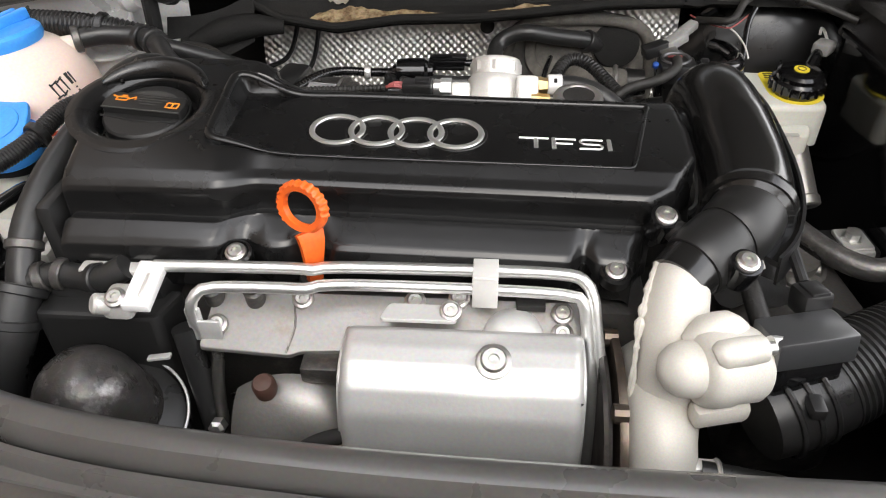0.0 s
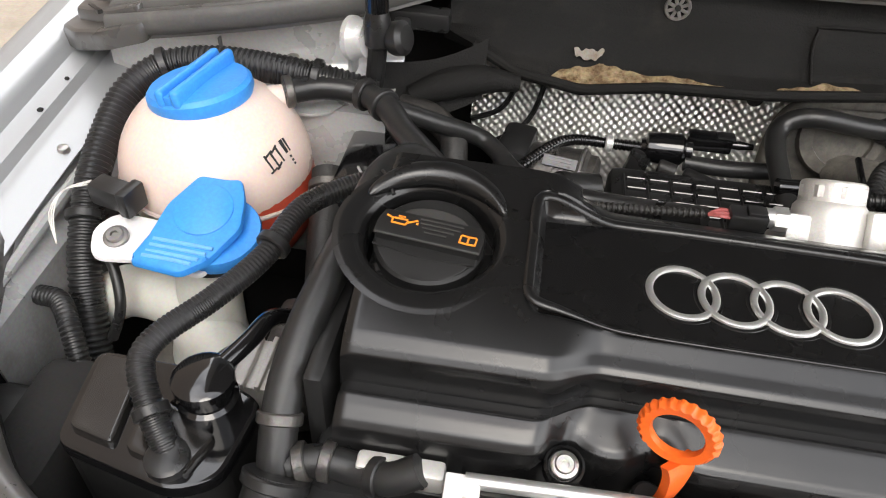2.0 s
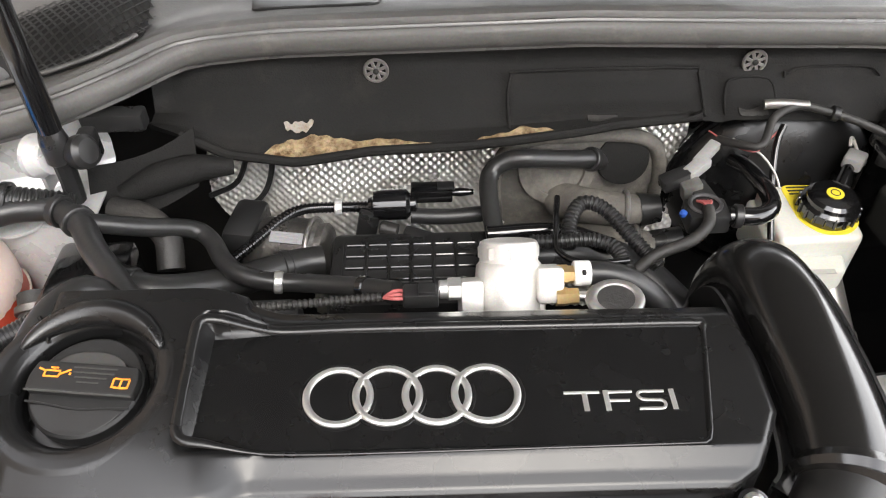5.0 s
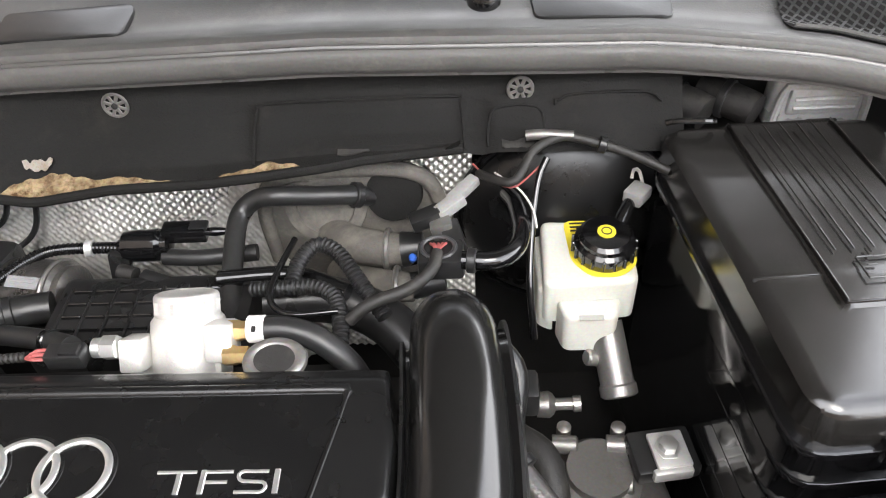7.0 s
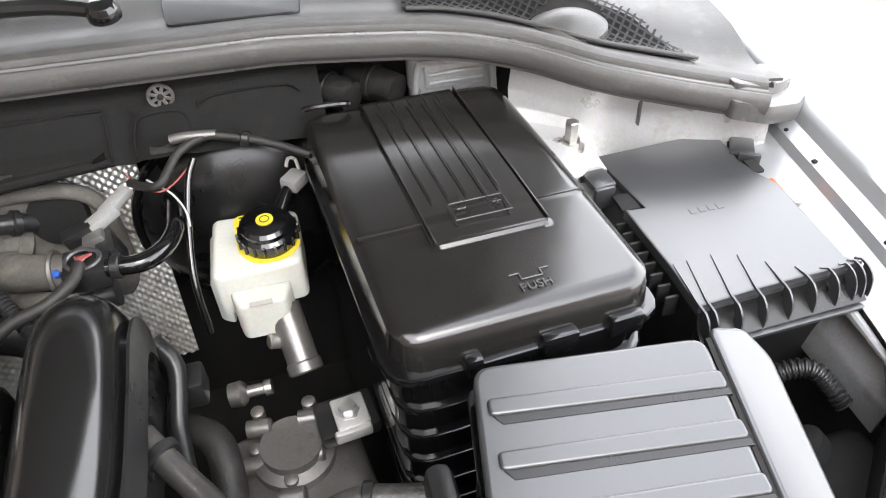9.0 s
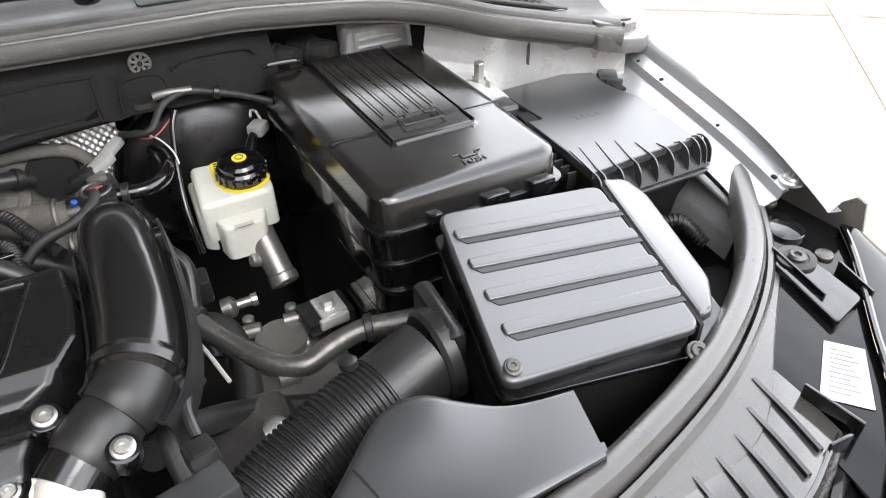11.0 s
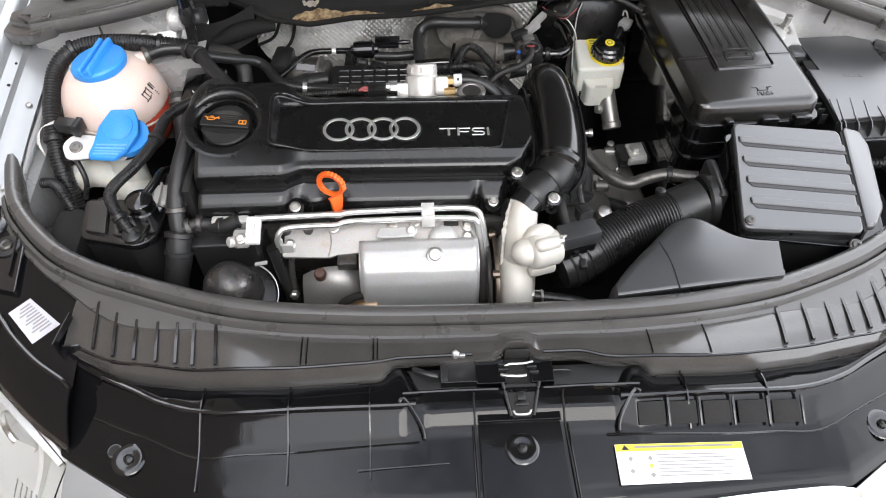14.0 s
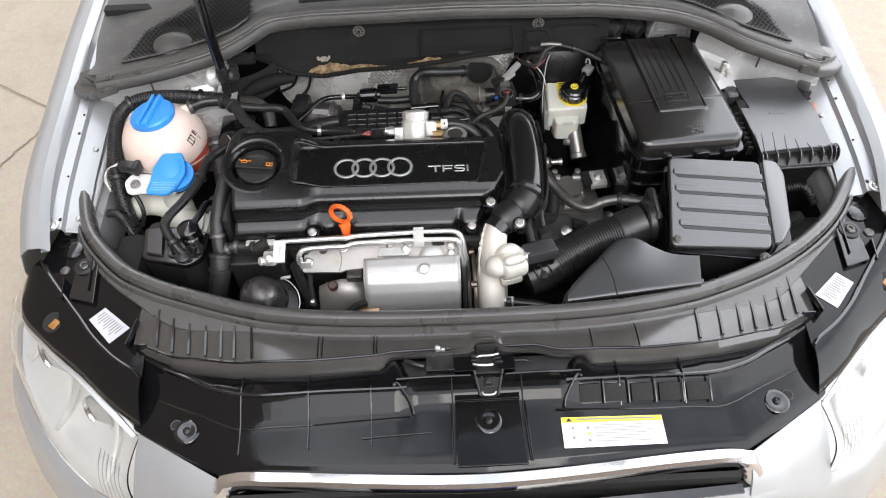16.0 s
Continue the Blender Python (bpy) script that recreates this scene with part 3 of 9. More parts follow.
def grille_patch(s):
    """Open lattice over the scuttle, above a sheet coloured dark for the shade of a well."""
    bx, by = 0.592, cowl_line(s * 0.592).y + 0.066

    def inside(x, y):
        d = y - cowl_line(s * x).y
        return 0.43 < x < 0.70 and 0.036 < d < float(np.interp(x, [0.43, 0.56, 0.66, 0.70], [0.17, 0.15, 0.105, 0.05]))

    # sheet lies just above the panel; its dark colour replaces the inlet's shade
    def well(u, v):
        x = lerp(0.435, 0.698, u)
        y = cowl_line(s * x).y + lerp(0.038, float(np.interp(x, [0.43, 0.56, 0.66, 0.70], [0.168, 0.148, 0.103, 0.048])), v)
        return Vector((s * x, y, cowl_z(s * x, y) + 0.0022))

    g = part("vent", surface(well, 30, 12, 0.0006), M["dark"], scuttle, "dark sheet standing in for the shade of the air inlet")
    bm = bmesh.new()
    pitch = 0.0105
    for fam in (-1, 1):
        for k in range(-60, 90):
            run = None
            for q in range(0, 121):
                y = 0.72 + 0.32 * q / 120
                x = 0.40 + k * pitch + fam * (y - 0.72) * 0.85
                ok = inside(x, y) and ((x - bx) / 0.042) ** 2 + ((y - by) / 0.034) ** 2 > 1
                if ok and run is None:
                    run = (x, y)
                if run is not None and (not ok or q == 120 or q % 4 == 0) and (x, y) != run:
                    (xa, ya), (xb, yb) = run, (x, y)
                    vs = [bm.verts.new((s * (px + o), py, cowl_z(s * px, py) + 0.0060)) for px, py, o in ((xa, ya, -0.0017), (xa, ya, 0.0017), (xb, yb, 0.0017), (xb, yb, -0.0017))]
                    bm.faces.new(vs)
                    run = (x, y) if ok else None
    bmesh.ops.solidify(bm, geom=bm.faces[:], thickness=0.0014)
    tagged(part("lattice", bm, M["cowldark"], scuttle, flat=True), kind="stuff")
    part("boss", lathe([(0.043, 0), (0.042, 0.005), (0.030, 0.012), (0.015, 0.016), (0.001, 0.017)], (s * bx, by, cowl_z(s * bx, by) + 0.002), (0, -0.1, 1), 32, (1, 0.80, 1)), M["cowl"], g)
    rim_ = [well(u, 0.0) + Vector((0, -0.002, 0.004)) for u in np.linspace(0, 1, 16)]
    part("vent_rim", tube(rim_, 0.0022, 8), M["cowl"], scuttle)


for s in (-1, 1):
    grille_patch(s)
part("recess", slab(rounded([(0.20, 0.905), (0.33, 0.905), (0.335, 0.955), (0.195, 0.955)], 0.012), lambda x, y: cowl_z(x, y) + 0.003, 0.004, 0.001), M["black"], scuttle, "shallow rectangular recess")
part("recess", slab(rounded([(-0.33, 0.905), (-0.20, 0.905), (-0.195, 0.955), (-0.335, 0.955)], 0.012), lambda x, y: cowl_z(x, y) + 0.003, 0.004, 0.001), M["black"], scuttle, "shallow rectangular recess")

wiper = thing("wiper_arm", (0.14, 0.9, 0.92), "black windscreen wiper arm with a rounded spindle cap", "wiper")
part("arm", tube([(0.15, 0.90, 0.918), (0.08, 0.915, 0.925), (-0.10, 0.925, 0.928), (-0.35, 0.95, 0.93)], [0.008, 0.009, 0.007, 0.005], 10), M["black"], wiper)
part("spindle_cap", lathe([(0.016, 0), (0.016, 0.008), (0.012, 0.014), (0.001, 0.016)], (0.15, 0.90, 0.912), (0, -0.2, 1), 24), M["gloss"], wiper)

screen_b = surface(lambda u, v: Vector((lerp(-0.7, 0.7, u), 1.27 + 0.6 * v - 0.12 * (2 * u - 1) ** 2 * 0, 0.935 + 0.42 * v)), 8, 6, 0.005)
alone("windscreen", screen_b, M["screen"], "dark raked windscreen glass behind the scuttle", "windscreen", "structure")

# rubber seal along the scuttle edge: bulb, groove and foot
seal_path = spline([cowl_line(x) for x in np.linspace(-0.745, 0.745, 31)], 0.02)
sseal = thing("scuttle_seal", (0, 0.86, 0.87), "dusty grey rubber seal along the scuttle edge", "rubber seal")


def oval(cu, cv, ru, rv, n=14):
    return [(cu + ru * math.cos(2 * math.pi * k / n), cv + rv * math.sin(2 * math.pi * k / n)) for k in range(n)]


part("back_rail", sweep(seal_path, [[(-0.022, 0.002), (-0.0215, 0.013), (-0.018, 0.0155), (-0.011, 0.0160), (-0.005, 0.0140), (-0.0025, 0.010), (-0.002, 0.0)]] * len(seal_path)), M["seal"], sseal)
part("bulb", sweep(seal_path, [oval(0.0095, -0.002, 0.0065, 0.0115)] * len(seal_path)), M["seal"], sseal)
part("groove", sweep(seal_path, [oval(-0.001, -0.002, 0.0065, 0.0100, 10)] * len(seal_path)), M["dark"], sseal, "dark groove between bulb and rail")
part("middle_bead", sweep(seal_path, [oval(0.0015, 0.0055, 0.0030, 0.0045, 10)] * len(seal_path)), M["sealdark"], sseal, "darker bead along the middle")
part("foot", sweep(seal_path, [[(-0.006, -0.017), (-0.006, -0.008), (0.009, -0.008), (0.010, -0.017)]] * len(seal_path)), M["sealdark"], sseal)
for s in (-1, 1):
    e = thing("seal_end_piece", (s * 0.77, 0.72, 0.80), "black rubber corner piece at the end of the scuttle seal", "rubber seal", "seal end pieces")
    def step(x, y):
        return 0.838 - 0.26 * (abs(x) - 0.72)

    base = cowl_line(s * 0.715).y
    out = [(0.704, -0.018), (0.708, 0.022), (0.740, 0.030), (0.770, 0.052), (0.806, 0.050), (0.812, 0.012), (0.785, -0.012), (0.745, -0.024)]
    part("block", slab(rounded([(s * x, base + d) for x, d in out], 0.007), lambda x, y: step(x, y) - 0.010, 0.020, 0.005), M["sealdark"], e)
    part("upper_step", slab(rounded([(s * x, base + d) for x, d in ((0.712, -0.004), (0.712, 0.020), (0.742, 0.027), (0.772, 0.048), (0.798, 0.046), (0.796, 0.020), (0.772, 0.006), (0.745, -0.006))], 0.006), lambda x, y: step(x, y) + 0.002, 0.014, 0.004), M["sealdark"], e)
    part("groove", slab([(s * 0.752, base - 0.002), (s * 0.778, base + 0.024), (s * 0.782, base + 0.022), (s * 0.757, base - 0.003)], lambda x, y: step(x, y) + 0.003, 0.004, 0.001), M["black"], e)

# gas strut that holds the bonnet
prop = thing("bonnet_strut", (-0.487, 0.745, 0.81), "black gas strut of the raised bonnet on a pale bracket", "gas strut")
part("rod", tube([(-0.479, 0.731, 0.868), (-0.480, 0.737, 0.98), (-0.481, 0.745, 1.10), (-0.482, 0.752, 1.19)], 0.0105, 16), M["gloss"], prop)
part("end_joint", lathe([(0.008, 0), (0.012, 0.004), (0.0125, 0.024), (0.010, 0.034)], (-0.479, 0.729, 0.834), (0, 0.05, 1), 16), M["black"], prop)
part("ball_housing", lathe([(0.014, 0), (0.0155, 0.004), (0.0155, 0.012), (0.011, 0.016), (0.001, 0.017)], (-0.466, 0.733, 0.842), (0.9, -0.3, 0.3), 22), M["black"], prop)
part("bracket", merge(lathe([(0.020, 0), (0.020, 0.005), (0.017, 0.009), (0.016, 0.018), (0.010, 0.020)], (-0.506, 0.738, 0.836), (1, -0.25, 0.15), 28), box((-0.508, 0.750, 0.818), (0.004, 0.026, 0.05), 0.001)), M["inner"], prop, "pale painted bracket")
part("clip", box((-0.462, 0.752, 0.836), (0.016, 0.022, 0.030), 0.004), M["black"], prop)
part("lower_arm", tube([(-0.479, 0.730, 0.838), (-0.482, 0.734, 0.812), (-0.486, 0.738, 0.786)], 0.009, 10), M["black"], prop)


# ---- front rubber seal and lock carrier cover ----
FS = [(-0.762, 0.532, 0.733), (-0.730, 0.440, 0.738), (-0.696, 0.387, 0.742), (-0.638, 0.326, 0.748), (-0.588, 0.292, 0.753), (-0.518, 0.258, 0.760), (-0.36, 0.198, 0.775), (-0.2, 0.171, 0.786), (0, 0.162, 0.790), (0.2, 0.167, 0.786), (0.345, 0.191, 0.774), (0.440, 0.222, 0.764), (0.535, 0.264, 0.755), (0.620, 0.318, 0.747), (0.690, 0.380, 0.740), (0.750, 0.458, 0.734), (0.802, 0.540, 0.730)]
fs_path = spline(FS, 0.012)
front_seal = thing("front_seal", (0, 0.16, 0.78), "long curved dark grey rubber seal across the front of the bay", "rubber seal")
part("bulb", sweep(fs_path, [[(-0.016, -0.024), (-0.0165, -0.004), (-0.013, 0.004), (-0.007, 0.0085), (0.0, 0.0095), (0.006, 0.0065), (0.0095, 0.0), (0.010, -0.009), (0.008, -0.022)]] * len(fs_path)), M["sealdark"], front_seal)
part("lip", sweep(fs_path, [[(0.0085, -0.022), (0.0108, -0.0105), (0.013, -0.0065), (0.0175, -0.0068), (0.0205, -0.0115), (0.022, -0.022)]] * len(fs_path)), M["sealdark"], front_seal, "flat lip under the bulb")


def foot_row(i):
    """The foot widens at the two corners of the bay."""
    x = fs_path[i].x
    w = 0.004 + 0.030 * math.exp(-((abs(x) - 0.49) / 0.085) ** 2)
    return [(0.018, -0.026), (0.018, -0.0155), (0.021 + w, -0.0175), (0.0225 + w, -0.020), (0.022 + w, -0.026)]


part("foot", sweep(fs_path, [foot_row(i) for i in range(len(fs_path))]), M["sealdark"], front_seal, "thin rubber foot over the cover")

panel = thing("lock_carrier_cover", (0, 0.03, 0.70), "glossy black plastic cover over the lock carrier", "front cover")


def seal_y(x):
    return float(np.interp(x, [p[0] for p in FS], [p[1] for p in FS]))


def seal_z(x):
    return float(np.interp(x, [p[0] for p in FS], [p[2] for p in FS]))


def strip_front(x):
    """Edge of the strip: a little further back over the lock, further forward beside it."""
    y = tab(x, [0, 0.27, 0.4, 0.51, 0.58], [0.107, 0.107, 0.116, 0.14, 0.175])
    return y + 0.004 * ease(-0.172, -0.138, x) * (1 - ease(0.088, 0.135, x)) - 0.006 * ease(0.088, 0.135, x) * (1 - ease(0.30, 0.42, x))


def skirt(x):
    """How far the strip's front wall runs forward: not over the lock."""
    return 0.015 * (1 - ease(-0.162, -0.142, x) * (1 - ease(0.168, 0.186, x)))


def front_y(x):
    return tab(x, [0, 0.11, 0.37, 0.415, 0.48, 0.57, 0.6], [-0.080, -0.075, -0.058, -0.054, -0.018, 0.036, 0.06])


def strip_fun(u, v):
    x = lerp(-0.585, 0.585, u)
    y0, y1 = seal_y(x) - 0.015, strip_front(x)
    z0, z1 = seal_z(x) - 0.020, 0.779 + crown(x)
    arch = math.exp(-((x - 0.012) / 0.021) ** 4)
    hump = 0.011 * arch
    y1 += 0.009 * arch
    if v < 0.75:
        w = v / 0.75
        return Vector((x, lerp(y0, y1, w), lerp(z0, z1, w) + 0.003 * math.sin(math.pi * w) + hump * w))
    w = (v - 0.75) / 0.25
    return Vector((x, y1 - (0.003 + skirt(x)) * w - 0.002 * math.sin(math.pi * w), z1 + hump * (1 - w) - 0.024 * w))


part("upper_strip", surface(strip_fun, 240, 20, 0.002), M["strip"], panel)


def ledge(x):
    """How far the ledge is built up at x: none in the middle, where the lock sits."""
    if x < 0:
        return max(0.0, min(1.0, (-x - 0.105) / 0.03))
    return max(0.0, min(1.0, (x - 0.127) / 0.03))


def panel_fun(u, v):
    x = lerp(-0.575, 0.578, u)
    k, c = ledge(x), crown(x)
    lip = tab(x, [0.15, 0.367, 0.433, 0.525, 0.58], [0.053, 0.06, 0.077, 0.125, 0.16])
    foot = tab(x, [0.11, 0.27, 0.39, 0.534, 0.58], [0.013, 0.010, 0.014, 0.080, 0.115])
    yb = strip_front(x) - 0.004 - skirt(x)
    fy = min(front_y(x), foot - 0.004)
    hi = [(yb, 0.752), (yb - 0.002, 0.7585), (lip + 0.006, 0.7665), (lip, 0.768), (lip - 0.004, 0.7665), (lip - 0.006, 0.7640), (foot + 0.002, 0.7460), (fy + 0.012, 0.736), (fy, 0.728), (fy - 0.004, 0.70)]
    lo = [(yb, 0.744), (0.069, 0.744), (0.0665, 0.7685), (0.0630, 0.7690), (0.0575, 0.7560), (0.0460, 0.7550), (0.0270, 0.7446), (fy + 0.012, 0.737), (fy, 0.729), (fy - 0.004, 0.70)]
    w = v * 9
    i = min(8, int(w))
    p = [lerp(lo[q][j], hi[q][j], k) for q in (i, i + 1) for j in (0, 1)]
    return Vector((x, lerp(p[0], p[2], w - i), lerp(p[1], p[3], w - i) + c))


part("lower_panel", surface(panel_fun, 300, 45, 0.002), M["deck"], panel)


for s in (-1, 1):
    xs = [0.118, 0.15, 0.25, 0.367, 0.433, 0.48, 0.525] if s < 0 else [0.135, 0.17, 0.25, 0.367, 0.433, 0.48, 0.525]
    bead = [(s * x, tab(x, [0.15, 0.367, 0.433, 0.525, 0.58], [0.053, 0.06, 0.077, 0.125, 0.16]) - 0.001, 0.7665 + crown(x)) for x in xs]
    part("ledge_edge", tube(bead, 0.0036, 8, 0.012), M["gloss"], panel)
    foot_ = [(s * x, tab(x, [0.11, 0.27, 0.39, 0.534, 0.58], [0.013, 0.010, 0.014, 0.080, 0.115]) - 0.002, 0.7452 + crown(x)) for x in (0.115, 0.2, 0.27, 0.33, 0.39, 0.46, 0.534)]
    part("foot_edge", tube(foot_, 0.0015, 6, 0.012), M["gloss"], panel)
    st_ = [(s * x, strip_front(s * x) - 0.001, 0.7785 + crown(x)) for x in (0.045, 0.07, 0.09, 0.105, 0.12, 0.14, 0.16, 0.18, 0.2, 0.27, 0.34, 0.4, 0.46, 0.51, 0.56)]
    part("strip_edge", tube(st_, 0.0024, 8, 0.012), M["gloss"], panel)
    e = -0.003 if s < 0 else 0.018
    part("end_wall", tube([(s * (0.112 + e), 0.014, 0.7465), (s * (0.114 + e), 0.026, 0.752), (s * (0.126 + e), 0.046, 0.7625), (s * (0.136 + e), 0.058, 0.7685), (s * (0.142 + e), 0.054, 0.768)], 0.0026, 8), M["gloss"], panel, "rounded end of the ledge")
    groove = [(s * x, strip_front(s * x) - 0.0045 - skirt(s * x), 0.757 + crown(x)) for x in (0.19, 0.24, 0.3, 0.36, 0.42, 0.48, 0.54)]
    part("wall_joint", tube(groove, 0.0016, 6, 0.012), M["dark"], panel, "dark joint under the strip")


def deck(x, y, add=0.0):
    return 0.7445 + crown(x) + add - 0.004 * max(0, -y) / 0.06


# ribs across the strip ends
for s, xs in ((-1, (0.545, 0.515, 0.485, 0.455, 0.428, 0.405, 0.375)), (1, (0.555, 0.528, 0.50, 0.472, 0.445, 0.41, 0.37))):
    for x in xs:
        x *= s
        y0, y1 = seal_y(x) - 0.020 - 0.026 * math.exp(-((abs(x) - 0.49) / 0.085) ** 2), strip_front(x) + 0.003
        p = [Vector((x + s * 0.004, y0, seal_z(x) - 0.016)), Vector((x, lerp(y0, y1, 0.5), lerp(seal_z(x) - 0.020, 0.779 + crown(x), 0.5) + 0.0045)), Vector((x - s * 0.004, y1, 0.7815 + crown(x)))]
        path = spline(p, 0.008)
        part("rib", sweep(path, [[(-0.0022, -0.004), (0.0022, -0.004), (0.0018, 0.003), (-0.0018, 0.003)]] * len(path)), M["gloss"], panel)
for x in (-0.262, -0.255, -0.17, -0.165, 0.185, 0.262):
    y0, y1 = seal_y(x) - 0.02, strip_front(x) + 0.002
    path = spline([(x, y0, seal_z(x) - 0.0175), (x, (y0 + y1) / 2, (seal_z(x) - 0.020 + 0.779 + crown(x)) / 2 + 0.0035), (x, y1, 0.780 + crown(x))], 0.01)
    part("groove_rib", sweep(path, [[(-0.0012, -0.003), (0.0012, -0.003), (0.0009, 0.001), (-0.0009, 0.001)]] * len(path)), M["gloss"], panel)
# joints over the ledge, and the slots in its face
for x in (-0.385, -0.275, -0.175, 0.22, 0.325):
    lip = tab(x, [0.15, 0.367, 0.433], [0.053, 0.06, 0.077])
    foot = tab(x, [0.11, 0.27, 0.39], [0.013, 0.010, 0.014])
    c = crown(x)
    path = spline([(x, lip + 0.03, 0.7625 + c), (x, lip, 0.769 + c), (x, foot + 0.003, 0.7485 + c), *([(x, -0.03, 0.7425 + c)] if x < 0 else [])], 0.008)
    part("joint_rib", sweep(path, [[(-0.0012, -0.002), (0.0012, -0.002), (0.0008, 0.0015), (-0.0008, 0.0015)]] * len(path)), M["gloss"], panel)
for x in (0.172, 0.212, 0.255, 0.30, 0.345):
    c = crown(x)
    part("slot", box((x, 0.031, 0.7585 + c), (0.034, 0.028, 0.003), 0.001, Matrix.Rotation(radians(24), 4, "X")), M["dark"], panel, "open slot in the ledge")
    part("slot_bar", box((x + 0.021, 0.031, 0.7600 + c), (0.003, 0.036, 0.004), 0.001, Matrix.Rotation(radians(24), 4, "X")), M["gloss"], panel)
# middle plate between two grooves, its rear end set higher
part("middle_plate", slab(rounded([(-0.043, 0.030), (0.060, 0.030), (0.064, -0.074), (-0.043, -0.074)], 0.003), lambda x, y: deck(x, y, 0.004), 0.005, 0.0015), M["deck"], panel)
part("plate_step", slab([(-0.043, 0.061), (0.060, 0.061), (0.060, 0.0305), (-0.043, 0.0305)], 0.7515, 0.010, 0.0008), M["deck"], panel)
for xa, xb in ((-0.0465, -0.0470), (0.0650, 0.0690)):
    groove = [(xa, 0.0625, 0.768), (xa, 0.058, 0.757), (xa, 0.045, 0.7555), (xa, 0.027, 0.7455), (lerp(xa, xb, 0.5), -0.02, 0.7435), (xb, -0.068, 0.7385)]
    part("plate_groove", tube(groove, 0.0013, 6, 0.01), M["dark"], panel, "dark groove beside the middle plate")
    part("plate_edge", tube([(x + (-0.0028 if xa < 0 else 0.0028), y, z + 0.0006) for x, y, z in groove[3:]], 0.0011, 6, 0.01), M["gloss"], panel)
for x0, x1 in ((-0.134, -0.016), (0.040, 0.160)):
    part("ridge_edge", tube([(x0, 0.0645, 0.7690), ((x0 + x1) / 2, 0.0650, 0.7702), (x1, 0.0645, 0.7700)], 0.0024, 8, 0.01), M["gloss"], panel, "rounded edge of the lock recess")
part("scratch_line", box((-0.135, -0.018, deck(-0.135, -0.018) + 0.0004), (0.11, 0.0012, 0.0008), 0, Matrix.Rotation(radians(2), 4, "Z")), M["greyplastic"], panel)


def panel_screw(x, y, z, group):
    sc = thing("panel_screw", (x, y, z), "dark plastic screw rivet set in a round dimple", "screw", group)
    part("dimple", lathe([(0.021, -0.001), (0.019, 0.0004), (0.014, 0.0008), (0.011, 0.0002), (0.001, 0.0002)], (x, y, z), (0, 0, 1), 28), M["gloss"], sc)
    part("rivet", lathe([(0.006, 0), (0.006, 0.002), (0.0045, 0.0035), (0.003, 0.0048), (0.003, 0.003), (0.0006, 0.003)], (x, y, z + 0.0005), (0, 0, 1), 20), M["black"], sc)


panel_screw(0.008, -0.004, deck(0, 0) + 0.0038, "cover screws")
panel_screw(-0.475, 0.018, deck(-0.475, 0.018) + 0.000, "cover screws")
panel_screw(0.478, 0.020, deck(0.478, 0.02) + 0.000, "cover screws")
for s in (-1, 1):
    hole = thing("panel_hole", (s * 0.50 + (0.005 if s < 0 else 0), 0.03, deck(0.5, 0) + 0.001), "round dark hole in the glossy front cover", "hole", "cover holes")
    part("rim", torus(hole.location, (0, 0, 1), 0.008, 0.0014, 20, 6), M["gloss"], hole)
    part("shaft", lathe([(0.007, 0), (0.007, 0.0008)], hole.location, (0, 0, 1), 18), M["dark"], hole)

# bonnet lock
latch = thing("bonnet_lock", (0.012, 0.090, 0.745), "black bonnet lock with two bright steel catches in its recess", "lock")
part("floor", box((0.010, 0.088, 0.7475), (0.30, 0.034, 0.004), 0.001), M["matte"], latch)
part("plate", slab([(-0.041, 0.114), (-0.004, 0.114), (-0.004, 0.076), (-0.041, 0.076)], 0.7625, 0.012, 0.001), M["deck"], latch, "flat black lock plate")
part("plate", slab([(0.028, 0.114), (0.057, 0.114), (0.057, 0.076), (0.028, 0.076)], 0.7625, 0.012, 0.001), M["deck"], latch, "flat black lock plate")
part("throat", box((0.012, 0.095, 0.753), (0.032, 0.04, 0.004), 0.0), M["dark"], latch, "dark opening of the lock")
# dark slab before the wall, in place of a shaded hole under the arch
part("arch_mouth", box((0.012, 0.1115, 0.771), (0.032, 0.003, 0.022), 0.001), M["dark"], latch)
part("catch", tube([(-0.004, 0.100, 0.764), (0.004, 0.101, 0.7655), (0.020, 0.101, 0.7655), (0.032, 0.104, 0.7645)], 0.0017, 10), M["satin"], latch, "shiny steel catch")
part("catch", tube([(-0.010, 0.088, 0.763), (-0.002, 0.085, 0.7645), (0.012, 0.084, 0.7645), (0.022, 0.085, 0.764)], 0.0020, 10), M["satin"], latch, "shiny steel catch")
for x, y in ((-0.006, 0.101), (-0.007, 0.094), (0.030, 0.096), (0.032, 0.089)):
    part("claw", box((x, y, 0.7635), (0.012, 0.0035, 0.006), 0.001), M["black"], latch)
part("chute", slab([(-0.008, 0.072), (0.034, 0.072), (0.024, 0.034), (0.000, 0.034)], lambda x, y: 0.7555 + 0.30 * max(0.0, y - 0.034) + 0.0015, 0.010, 0.002), M["dark"], latch, "black chute of the release lever")
for x0, x1 in ((-0.010, -0.002), (0.036, 0.026)):
    part("chute_wall", tube([(x0, 0.073, 0.770), (lerp(x0, x1, 0.5), 0.054, 0.7635), (x1, 0.034, 0.7575)], 0.0022, 8), M["black"], latch)
part("lever", merge(box((0.012, 0.056, 0.766), (0.010, 0.012, 0.004), 0.001), box((0.012, 0.047, 0.763), (0.016, 0.005, 0.003), 0.001)), M["black"], latch)
part("lever_loop", tube([(0.001, 0.040, 0.7585), (0.004, 0.0355, 0.7585), (0.012, 0.0345, 0.759), (0.020, 0.0355, 0.7585), (0.023, 0.040, 0.7585)], 0.0016, 8), M["satin"], latch, "bright end of the release lever")
